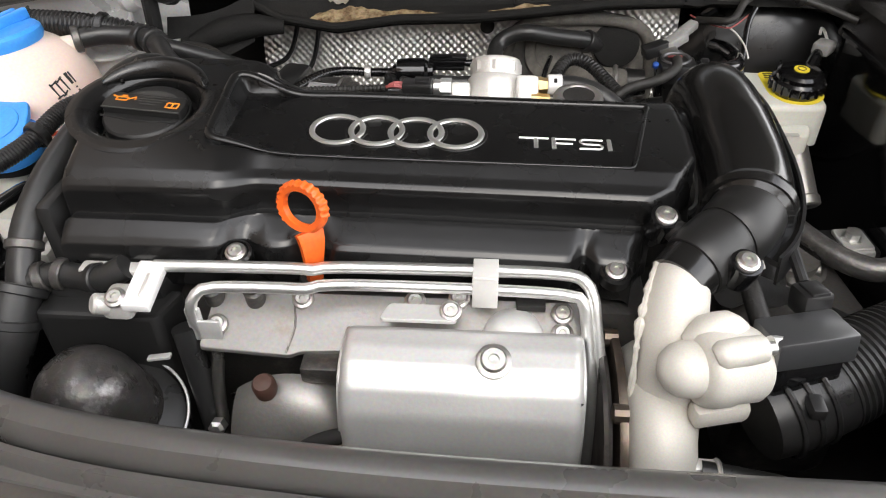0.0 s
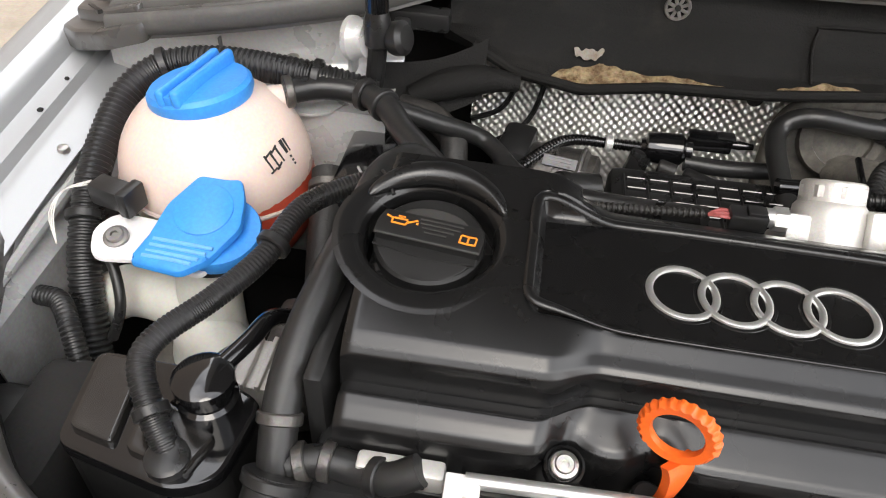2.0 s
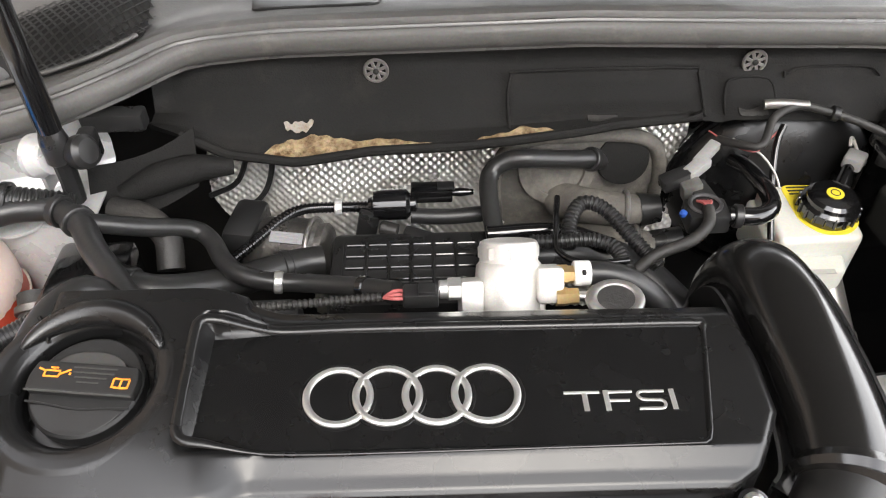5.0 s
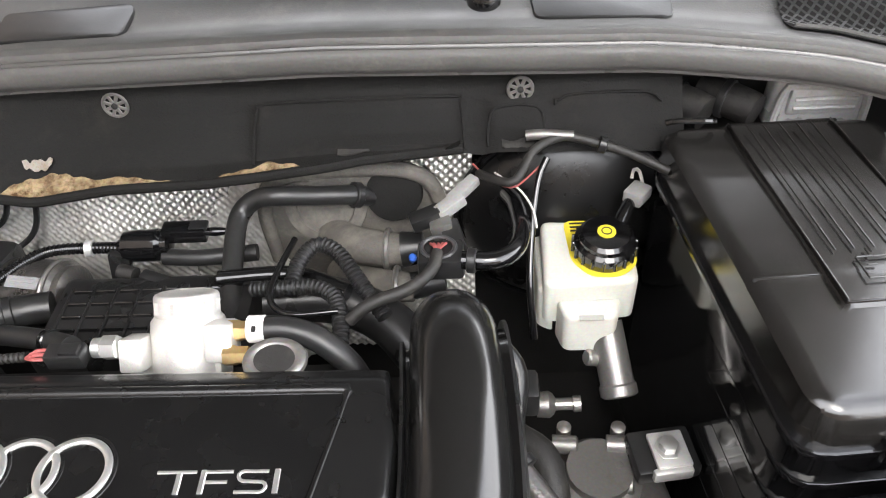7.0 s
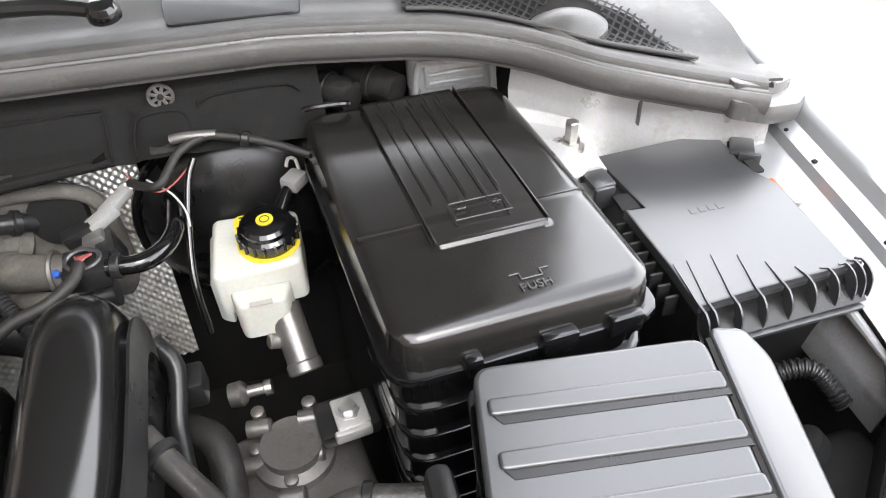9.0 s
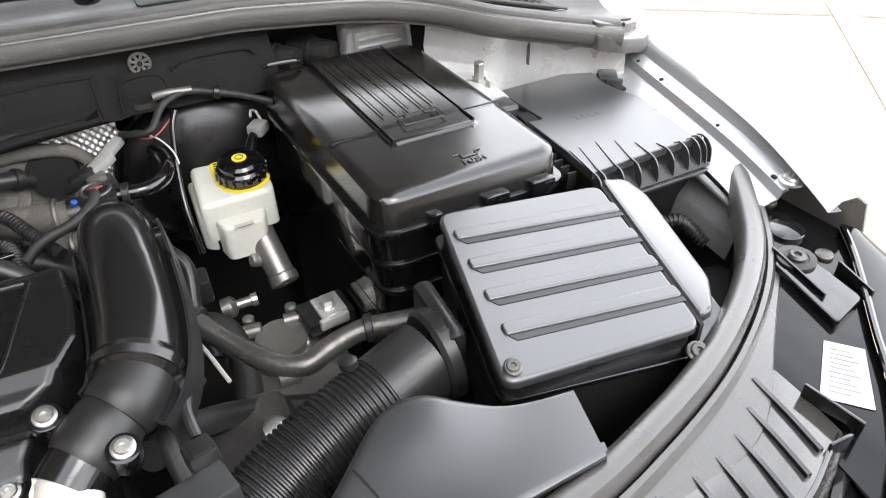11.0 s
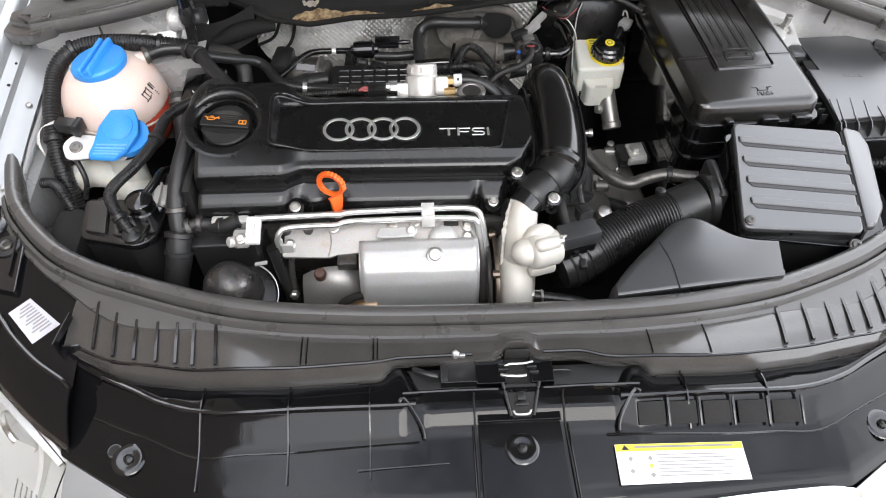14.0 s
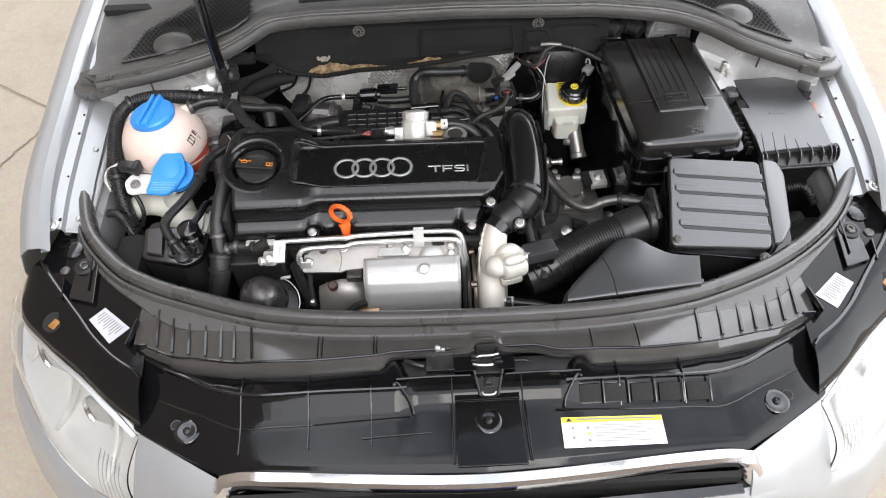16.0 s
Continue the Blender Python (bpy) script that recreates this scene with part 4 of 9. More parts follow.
part("striker_box", merge(box((-0.0635, 0.0975, 0.7535), (0.045, 0.036, 0.008), 0.0), box((-0.0635, 0.1145, 0.759), (0.045, 0.0022, 0.008), 0.0006), box((-0.0635, 0.0805, 0.759), (0.045, 0.0022, 0.008), 0.0006), box((-0.085, 0.0975, 0.759), (0.0022, 0.034, 0.008), 0.0006), box((-0.0805, 0.0975, 0.7585), (0.0070, 0.034, 0.006), 0.0006)), M["black"], latch, "open black box beside the lock")
part("cable_guide", tube([(-0.12, 0.104, 0.756), (-0.105, 0.095, 0.760), (-0.090, 0.092, 0.757)], 0.004, 10), M["black"], latch)
part("cable_guide", tube([(0.058, 0.094, 0.757), (0.072, 0.094, 0.757), (0.080, 0.093, 0.756)], 0.002, 8), M["gloss"], latch)
part("pin", merge(lathe([(0.006, 0), (0.0045, 0.006), (0.002, 0.008)], (-0.066, 0.1105, 0.778), (-0.2, -0.2, 1), 6), box((-0.058, 0.108, 0.779), (0.007, 0.004, 0.006), 0.001)), M["satin"], latch, "small bright pin")

# warning label
lab = thing("warning_label", (0.201, -0.027, deck(0.2, -0.027)), "white warning label with a yellow heading stuck on the cover", "label")


def on_deck(poly, add):
    return slab(poly, lambda x, y: deck(x, y, add), 0.0004, 0)


part("sheet", on_deck([(0.121, -0.003), (0.281, -0.003), (0.282, -0.049), (0.121, -0.052)], 0.0012), M["paper"], lab, flat=True)
part("heading", on_deck([(0.1215, -0.0035), (0.2805, -0.0035), (0.2805, -0.0115), (0.1215, -0.012)], 0.0018), M["yellow"], lab, flat=True)
part("heading_bar", on_deck([(0.145, -0.006), (0.268, -0.006), (0.268, -0.0082), (0.145, -0.0084)], 0.0023), M["greyink"], lab, flat=True)
part("warning_mark", on_deck([(0.133, -0.0045), (0.1385, -0.0105), (0.1285, -0.0105)], 0.0023), M["ink"], lab, flat=True)
for k in range(7):
    y = -0.0165 - 0.0042 * k
    part("text_bar", on_deck([(0.170, y), (0.250 + 0.02 * ((k * 37) % 5) / 5, y), (0.250 + 0.02 * ((k * 37) % 5) / 5, y - 0.0010), (0.170, y - 0.0010)], 0.0018), M["conn"], lab, flat=True)
for i, (x, y) in enumerate(((0.138, -0.021), (0.162, -0.021), (0.138, -0.036), (0.162, -0.030), (0.162, -0.041))):
    part("pictogram", on_deck([(x - 0.0032, y), (x, y + 0.0032), (x + 0.0032, y), (x, y - 0.0032)], 0.0018), M["yellow" if i in (3,) else "conn"], lab, flat=True)

# covers over the headlights, with their stickers
def light_tray(s):
    t = thing("headlight_cover", (s * 0.69, 0.22, 0.70), "glossy black plastic cover above the headlight", "front cover", "headlight covers")

    def tz(x, y):
        return 0.727 - 0.04 * max(0, abs(x) - 0.60)

    line = spline([Vector((*p, 0)) for p in ((0.562, 0.108), (0.580, 0.125), (0.640, 0.170), (0.704, 0.246), (0.768, 0.322), (0.803, 0.372))], 0.02)
    rear = spline([Vector((*p, 0)) for p in ((0.574, 0.256), (0.588, 0.272), (0.632, 0.300), (0.694, 0.358), (0.735, 0.418), (0.784, 0.478))], 0.02)
    lamp = spline([Vector((*p, 0)) for p in ((0.560, 0.036), (0.622, 0.082), (0.690, 0.145), (0.765, 0.208), (0.826, 0.272), (0.836, 0.335))], 0.02)

    def at(c, u):
        k = u * (len(c) - 1)
        i = min(len(c) - 2, int(k))
        return c[i].lerp(c[i + 1], k - i)

    def shell(u, v):
        p = at(line, u).lerp(at(lamp, u), v)
        z = lerp(tz(p.x, p.y) + 0.007, 0.6985, v**1.4) + 0.004 * math.sin(math.pi * v) - 0.008 * max(0, (v - 0.92) / 0.08)
        return Vector((s * p.x, p.y, z))

    def tray(u, v):
        p = at(line, u).lerp(at(rear, u), v)
        return Vector((s * p.x, p.y, tz(p.x, p.y)))

    part("outer_plate", surface(shell, 40, 20, 0.003), M["deck"], t)
    part("inner_tray", surface(tray, 40, 16, 0.003), M["deck"], t)
    part("raised_edge", tube([shell(u, 0.0) + Vector((0, 0, 0.001)) for u in (0.0, 0.1, 0.25, 0.4, 0.55, 0.7, 0.85, 0.98)], 0.0034, 8), M["gloss"], t)
    bez = [(0.688, 0.352), (0.728, 0.352), (0.726, 0.278), (0.676, 0.262)]
    part("flap", slab([(s * x, y) for x, y in rounded(bez, 0.006)], lambda x, y: tz(x, y) + 0.009, 0.010, 0.002), M["gloss"], t)
    part("boss", lathe([(0.019, 0), (0.019, 0.004), (0.016, 0.006), (0.001, 0.006)], (s * 0.747, 0.392, tz(0.747, 0.392)), (0, 0, 1), 28), M["gloss"], t, "round moulded boss")
    for k, (x, y) in enumerate(((0.770, 0.440), (0.752, 0.345))):
        part("plug", lathe([(0.009, 0), (0.009, 0.003), (0.006, 0.005), (0.001, 0.005)], (s * x, y, tz(x, y)), (0, 0, 1), 18), M["darkmetal"], t)
    for pts in (((0.700, 0.366), (0.692, 0.292)), ((0.743, 0.322), (0.736, 0.276))):
        wall = [Vector((s * x, y, tz(x, y) + 0.012)) for x, y in pts]
        part("flap_wall", sweep([wall[0], wall[0].lerp(wall[1], 0.5), wall[1]], [[(-0.001, -0.014), (-0.001, 0.002), (0.001, 0.002), (0.001, -0.014)]] * 3), M["gloss"], t)
    lamp_at = shell(0.62, 0.55)
    part("window", lathe([(0.020, -0.004), (0.019, 0.0012), (0.001, 0.0012)], lamp_at + Vector((0, 0, 0.001)), (s * 0.15, -0.2, 1), 24, None), M["dark"], t, "dark opening over the lamp")
    part("amber_lens", box(lamp_at + Vector((s * -0.006, -0.004, 0.003)), (0.014, 0.022, 0.002), 0.001, Matrix.Rotation(radians(s * 30), 4, "Z")), M["amber"], t, "dull amber lamp edge")
    part("fin", box((s * 0.588, 0.19, tz(0.588, 0.19) + 0.012), (0.003, 0.05, 0.022), 0.001, Matrix.Rotation(radians(s * 12), 4, "Z")), M["gloss"], t)
    part("fin", box((s * 0.57, 0.165, tz(0.57, 0.165) + 0.010), (0.022, 0.003, 0.018), 0.001), M["gloss"], t)
    x, y = 0.711, 0.345
    sc = thing("tray_screw", (s * x, y, tz(x, y) + 0.009), "black screw with a wide washer on the headlight cover", "screw", "tray screws")
    part("washer", lathe([(0.019, 0), (0.019, 0.003), (0.012, 0.004), (0.011, 0.003)], sc.location, (0, 0, 1), 26), M["black"], sc)
    part("head", lathe([(0.009, 0), (0.009, 0.006), (0.007, 0.008), (0.004, 0.0075), (0.003, 0.005), (0.0005, 0.005)], sc.location, (0, 0, 1), 20), M["darkmetal"], sc)
    st = thing("type_sticker", (s * 0.632, 0.214, tz(0.632, 0.214)), "white printed type sticker on the headlight cover", "sticker", "type stickers")
    sp = [(0.656, 0.256), (0.602, 0.210), (0.632, 0.181), (0.680, 0.233)]
    part("sheet", slab([(s * a, b) for a, b in sp], lambda x, y: tz(x, y) + 0.0012, 0.0006, 0), M["tagpaper"], st, flat=True)
    for k in range(10):
        f = 0.10 + 0.082 * k
        p0, p1 = Vector(sp[0]).lerp(Vector(sp[3]), 0.15), Vector(sp[1]).lerp(Vector(sp[2]), 0.15)
        q0, q1 = Vector(sp[0]).lerp(Vector(sp[3]), 0.15 + 0.45 + 0.1 * (k % 3)), Vector(sp[1]).lerp(Vector(sp[2]), 0.15 + 0.45 + 0.1 * (k % 3))
        a, b = p0.lerp(p1, f), q0.lerp(q1, f)
        a2, b2 = p0.lerp(p1, f + 0.034), q0.lerp(q1, f + 0.034)
        part("text_bar", slab([(s * q.x, q.y) for q in (a, b, b2, a2)], lambda x, y: tz(x, y) + 0.0018, 0.0005, 0), M["conn"], st, flat=True)


for s in (-1, 1):
    light_tray(s)


def headlight(s):
    h = thing("headlight", (s * 0.70, 0.06, 0.55), "clear headlight with chrome reflector and ribbed lens edge", "headlight", "headlights")
    top = spline([(0.845, 0.345, 0.685), (0.825, 0.268, 0.688), (0.76, 0.205, 0.692), (0.685, 0.143, 0.694), (0.62, 0.08, 0.69), (0.566, 0.026, 0.682)], 0.02)
    low = spline([(0.885, 0.335, 0.60), (0.868, 0.235, 0.585), (0.815, 0.13, 0.575), (0.745, 0.045, 0.57), (0.66, -0.025, 0.575), (0.58, -0.06, 0.59)], 0.02)

    def pick(c, u):
        k = u * (len(c) - 1)
        i = min(len(c) - 2, int(k))
        return c[i].lerp(c[i + 1], k - i)

    def lens(u, v, off=0.0, bulge=0.022):
        a, b = pick(top, u), pick(low, u)
        p = a.lerp(b, v)
        out = Vector((0.6, -0.7, 0.45)).normalized()
        p = p + out * (bulge * math.sin(math.pi * v) - off)
        return Vector((s * p.x, p.y, p.z))

    part("lens", surface(lambda u, v: lens(u, v), 30, 12, 0.003), M["glasshl"], h, "clear plastic lens")
    part("housing", surface(lambda u, v: lens(u, v, 0.004 + 0.055 * max(0, math.sin(math.pi * u) * math.sin(math.pi * v)) ** 0.5, 0.0), 40, 20, 0.002), M["lamphouse"], h, "bright chromed housing")
    for u, r in ((0.34, 0.040), (0.66, 0.034)):
        p = lens(u, 0.52, 0.040, 0.0)
        bowl = part("reflector", lathe([(r * 0.25, -0.034), (r * 0.7, -0.022), (r, 0.0), (r + 0.003, 0.002), (r + 0.003, -0.003)], p, (s * 0.5, -0.75, 0.35), 40), M["reflector"], h, "round chrome reflector bowl")
        part("bulb_cap", lathe([(0.009, -0.03), (0.010, -0.012), (0.008, -0.006), (0.0005, -0.004)], p, (s * 0.5, -0.75, 0.35), 20), M["satin"], bowl)
    for u in (0.18, 0.5, 0.80):
        path = spline([lens(u + 0.03 * v, v, 0.012 + 0.018 * math.sin(math.pi * v), 0.0) for v in (0.05, 0.25, 0.5, 0.75, 0.95)], 0.01)
        part("divider", sweep(path, [[(-0.003, -0.016), (-0.003, 0.003), (0.003, 0.003), (0.003, -0.016)]] * len(path)), M["lamphouse"], h, "bright divider web")
    path = spline([lens(u, 0.10, 0.008, 0.0) for u in (0.04, 0.2, 0.4, 0.6, 0.8, 0.96)], 0.012)
    part("upper_bezel", sweep(path, [[(-0.006, -0.004), (-0.006, 0.002), (0.006, 0.002), (0.006, -0.004)]] * len(path)), M["satin"], h, "silver bezel strip")
    for k in range(6):
        u = 0.86 + 0.02 * k
        path = spline([lens(u, v, -0.001) for v in (0.35, 0.55, 0.75, 0.92)], 0.01)
        part("lens_rib", sweep(path, [circle(0.0013, 6)] * len(path)), M["glasshl"], h)


for s in (-1, 1):
    headlight(s)

# grille
gr = thing("grille", (0, -0.09, 0.5), "radiator grille with a broad bright chrome frame and black slats", "grille")
gp = spline([(-0.405, -0.15, 0.50), (-0.420, -0.105, 0.62), (-0.415, -0.072, 0.685), (-0.385, -0.066, 0.703), (-0.30, -0.074, 0.712), (0, -0.095, 0.722), (0.30, -0.074, 0.712), (0.392, -0.068, 0.701), (0.422, -0.074, 0.683), (0.425, -0.105, 0.62), (0.41, -0.15, 0.50)], 0.012)
part("frame", sweep(gp, [[(-0.014, -0.010), (-0.013, 0.004), (-0.007, 0.009), (0.008, 0.009), (0.026, 0.003), (0.046, -0.007), (0.053, -0.018), (0.0, -0.020)]] * len(gp)), M["chrome"], gr, "bright chrome frame")
part("backing", box((0, -0.085, 0.58), (0.80, 0.01, 0.21)), M["dark"], gr)
for k in range(6):
    z = 0.672 - 0.028 * k
    path = spline([(-0.40, -0.098, z - 0.012), (-0.2, -0.112, z), (0, -0.118, z + 0.002), (0.2, -0.112, z), (0.405, -0.098, z - 0.012)], 0.03)
    part("slat", sweep(path, [[(-0.004, -0.005), (-0.004, 0.004), (0.010, 0.002), (0.010, -0.003)]] * len(path)), M["gloss"], gr)
pl = thing("grille_plate", (-0.02, -0.115, 0.60), "plain dark blue plate behind the chrome grille frame", "plate")
part("sheet", box((-0.07, -0.122, 0.665), (0.24, 0.004, 0.06), 0.001), mat("blue_plate", (0.05, 0.06, 0.16), 0.3, var=0.1), pl)


# ---- engine ----
def block_z(x, y):
    """Top of the raised block round the filler cap."""
    d = y - 0.48
    return 0.82885 + 0.1388 * d - 0.951 * d**2 + 5.48 * d**3 - 0.01 * (x + 0.38)


def badge_z(x, y):
    """Top of the long lower part that carries the badge."""
    return 0.8098 + 0.030 * (y - 0.442) - 0.02 * (x + 0.10)


def cover_top(x, y):
    """The block runs down to the badge part: sharply inside the badge frame, slowly outside it."""
    inside = ease(0.440, 0.450, y) * (1 - ease(0.540, 0.548, y))
    sharp, slow = ease(-0.3225, -0.3130, x), ease(-0.312, -0.262, x)
    return lerp(block_z(x, y), badge_z(x, y), lerp(slow, sharp, inside))


cover = thing("engine_cover", (-0.18, 0.47, 0.74), "satin black plastic engine cover with a recessed badge panel", "engine cover")
CAP = Vector((-0.391, 0.494, 0.0))
CAP_Z = 0.8300


def in_recess(x, y):
    """Distance inside the badge recess, negative outside."""
    rear = float(np.interp(x, [-0.33, -0.300, -0.285, -0.262, 0.06], [0.537, 0.5375, 0.539, 0.541, 0.541]))
    frontl = float(np.interp(x, [-0.33, -0.310, -0.29, -0.262, 0.03], [0.4495, 0.4485, 0.446, 0.443, 0.4445]))
    right = lerp(0.021, 0.043, (y - 0.447) / 0.098)
    return min(x + 0.3215, right - x, rear - y, y - frontl)


def right_edge(y):
    return float(np.interp(y, [0.380, 0.400, 0.418, 0.430, 0.467, 0.507, 0.57], [0.022, 0.024, 0.034, 0.055, 0.076, 0.077, 0.070]))


# sections from the bottom of the front flange up over the front ridge: along the badge part and through the block
FRONT_R = [(0.3840, 0.725), (0.3845, 0.750), (0.3865, 0.7575), (0.3900, 0.7610), (0.3980, 0.7652), (0.4100, 0.7712), (0.4130, 0.7722), (0.4150, 0.7710), (0.4210, 0.7715), (0.4200, 0.7800), (0.4178, 0.7925), (0.4188, 0.7968), (0.4220, 0.7995), (0.4300, 0.8028)]
FRONT_L = [(0.3740, 0.730), (0.3745, 0.758), (0.3765, 0.7665), (0.3805, 0.7715), (0.3875, 0.7762), (0.3930, 0.7790), (0.3950, 0.7790), (0.3965, 0.7772), (0.4042, 0.7774), (0.4037, 0.7860), (0.4030, 0.7985), (0.4042, 0.8035), (0.4078, 0.8078), (0.4150, 0.8128)]


def cover_fun(u, v):
    x0 = lerp(-0.432, 0.077, u)
    low = ease(-0.309, -0.272, x0)
    n = len(FRONT_R) - 1
    rear = lerp(0.572, 0.568, ease(-0.330, -0.290, x0))
    ya = lerp(FRONT_L[n][0], FRONT_R[n][0], low)
    if v < 0.40:
        w = v / 0.40 * n
        k = min(n - 1, int(w))
        a = [lerp(FRONT_R[k][i], FRONT_R[k + 1][i], w - k) for i in (0, 1)]
        b = [lerp(FRONT_L[k][i], FRONT_L[k + 1][i], w - k) for i in (0, 1)]
        y, z = lerp(b[0], a[0], low), lerp(b[1], a[1], low)
        z -= 0.02 * (x0 + 0.10) * low
        # seats of the dipstick and of the two bolts
        for xs, wd in ((-0.233, 0.014), (-0.288, 0.013), (0.008, 0.013)):
            y += 0.011 * math.exp(-((x0 - xs) / wd) ** 2) * max(0, min(1, (6 - w) / 3))
    elif v < 0.95:
        w = (v - 0.40) / 0.55
        y = lerp(ya, rear - 0.004, w)
        z = cover_top(x0, y)
        # the front section runs on into the top without a crease
        start = lerp(FRONT_L[n][1], FRONT_R[n][1] - 0.02 * (x0 + 0.10), low)
        z += (start - cover_top(x0, ya)) * max(0.0, 1 - (y - ya) / lerp(0.03, 0.0125, low))
    else:
        w = (v - 0.95) / 0.05
        y = rear - 0.004 + 0.004 * math.sin(w * math.pi / 2)
        z = cover_top(x0, rear) - 0.0005 - 0.035 * w**2
    xr = right_edge(y)
    x = x0 if x0 < -0.05 else -0.05 + (x0 + 0.05) * (xr + 0.05) / 0.127
    if v >= 0.40:
        d = in_recess(x, y)
        z -= 0.0020 * max(0.0, min(1.0, (d + 0.002) / 0.004))
        r = (Vector((x, y, 0)) - CAP).length
        if r < 0.066:
            z -= 0.022 * max(0.0, min(1.0, (0.0565 - r) / 0.004))
        # badge part slopes away behind its frame
        if x > -0.29:
            z -= 0.008 * ease(0.548, 0.568, y)
    for e in (x + 0.432, xr - x):
        if e < 0.009:
            z -= 0.009 * (1 - math.sqrt(max(0, 1 - (1 - e / 0.009) ** 2)))
            if e < 0.0006:
                z -= 0.04
    return Vector((x, y, z))


part("shell", surface(cover_fun, 250, 160), M["cover"], cover)
# rounded frame round the badge panel and collar round the filler cap
fr_ = [(-0.3222, 0.495, 0.8308), (-0.3222, 0.528, 0.8353), (-0.3195, 0.5375, 0.8366), (-0.310, 0.5395, 0.8358), (-0.300, 0.5395, 0.8320), (-0.287, 0.5405, 0.8245), (-0.272, 0.542, 0.8176), (-0.255, 0.543, 0.8153), (-0.20, 0.5437, 0.8150), (-0.05, 0.5440, 0.8118), (0.034, 0.5442, 0.8102), (0.0425, 0.5425, 0.8100), (0.0425, 0.535, 0.8096), (0.033, 0.492, 0.8088), (0.0235, 0.452, 0.8077), (0.019, 0.4455, 0.8075), (0.010, 0.4443, 0.8077), (-0.05, 0.4437, 0.8090), (-0.20, 0.4425, 0.8120), (-0.255, 0.4427, 0.8136), (-0.275, 0.4438, 0.8156), (-0.290, 0.4455, 0.8190), (-0.305, 0.4475, 0.8220), (-0.316, 0.4490, 0.8237), (-0.3215, 0.4545, 0.8250), (-0.3222, 0.470, 0.8272), (-0.3222, 0.495, 0.8308)]
frame_path = spline(fr_, 0.004)


def bead(p):
    """The frame is thick along the back and the block, a thin line along the front."""
    k = lerp(0.38, 1.0, max(ease(0.45, 0.50, p.y), 1 - ease(-0.322, -0.27, p.x)))
    k = lerp(k, 0.38, ease(-0.02, 0.03, p.x) * (1 - ease(0.535, 0.543, p.y)))
    return [(0.0038 * k * math.cos(2 * math.pi * q / 12), 0.0026 * k * math.sin(2 * math.pi * q / 12)) for q in range(12)]


part("panel_frame", sweep(frame_path, [bead(p) for p in frame_path]), M["cover"], cover, "rounded frame of the badge panel")


def plate_fun(u, v):
    x = lerp(-0.3195, lerp(0.0195, 0.0415, v), u)
    rear = float(np.interp(x, [-0.33, -0.300, -0.285, -0.262, 0.06], [0.536, 0.5365, 0.538, 0.540, 0.540]))
    y = lerp(0.446 if x > -0.27 else lerp(0.446, 0.4515, (-0.27 - x) / 0.05), rear, v)
    return Vector((x, y, cover_top(max(x, -0.3125), y) - 0.0010))


part("badge_panel", surface(plate_fun, 60, 16, 0.0006), M["badgepanel"], cover, "darker grained badge panel")
CAP_UP = Vector((0, -0.135, 1)).normalized()
COLLAR = [(0.0428, -0.026), (0.0432, -0.013), (0.0445, -0.0075), (0.0470, -0.0038), (0.0505, -0.0014), (0.0550, -0.0003), (0.0605, 0.0002), (0.0645, -0.0005)]


def collar_fun(u, v):
    """Soft round edge from the cover down into the well of the cap."""
    k = v * (len(COLLAR) - 1)
    i = min(len(COLLAR) - 2, int(k))
    r, h = (lerp(COLLAR[i][j], COLLAR[i + 1][j], k - i) for j in (0, 1))
    a = 2 * math.pi * u
    side = Vector((math.cos(a), math.sin(a), 0))
    side.z = -side.dot(CAP_UP) / CAP_UP.z
    p = Vector((CAP.x, CAP.y, CAP_Z)) + side * r + CAP_UP * h
    p.z = lerp(p.z, cover_top(p.x, p.y) + h, ease(0.046, 0.056, r))
    return p


part("cap_collar", surface(collar_fun, 72, 28), M["cover"], cover, "soft edge round the filler cap")
arch_ = [Vector((CAP.x + 0.0525 * math.cos(a), CAP.y + 0.0525 * math.sin(a), CAP_Z + 0.135 * 0.0525 * math.sin(a) + 0.0006)) for a in np.linspace(radians(25), radians(152), 40)]
part("collar_arch", sweep(arch_, [circle(0.0015 + 0.0085 * math.sin(math.pi * k / 39) ** 0.6, 14) for k in range(40)]), M["cover"], cover, "thick rounded back of the collar")
part("arch_nick", tube([(-0.434, 0.545, 0.836), (-0.427, 0.536, 0.836), (-0.4235, 0.528, 0.834), (-0.4215, 0.5245, 0.8325)], 0.0016, 8), M["cover"], cover)


def cover_bolt(x, y, z, r=0.0062):
    b = bolt((x, y, z), (0, -0.35, 1), r, "cover_bolt", "zinc socket bolt in a round seat of the engine cover", "engine cover bolts")
    part("seat", lathe([(r * 2.0, -0.012), (r * 2.0, -0.001), (r * 1.7, 0.001), (r * 1.5, -0.003), (0.001, -0.0035)], (x, y, z), (0, -0.35, 1), 26), M["cover"], cover)
    return b


cover_bolt(-0.288, 0.377, 0.763)
cover_bolt(0.008, 0.384, 0.7525)

# filler cap
capt = thing("oil_filler_cap", (CAP.x, CAP.y, 0.80), "black oil filler cap with orange symbols sunk in the cover", "filler cap")
cb = Vector((CAP.x, CAP.y, CAP_Z)) - CAP_UP * 0.0265
part("body", lathe([(0.036, 0), (0.0378, 0.010), (0.0378, 0.0165), (0.036, 0.0185), (0.001, 0.0190)], cb, CAP_UP, 44), M["matte"], capt)
qm = Matrix.Translation(cb + CAP_UP * 0.019) @ Matrix((Vector((1, -0.12, -0.016)).normalized(), CAP_UP.cross(Vector((1, -0.12, -0.016)).normalized()), CAP_UP)).transposed().to_4x4()


def on_cap(bm):
    bm.transform(qm)
    return bm


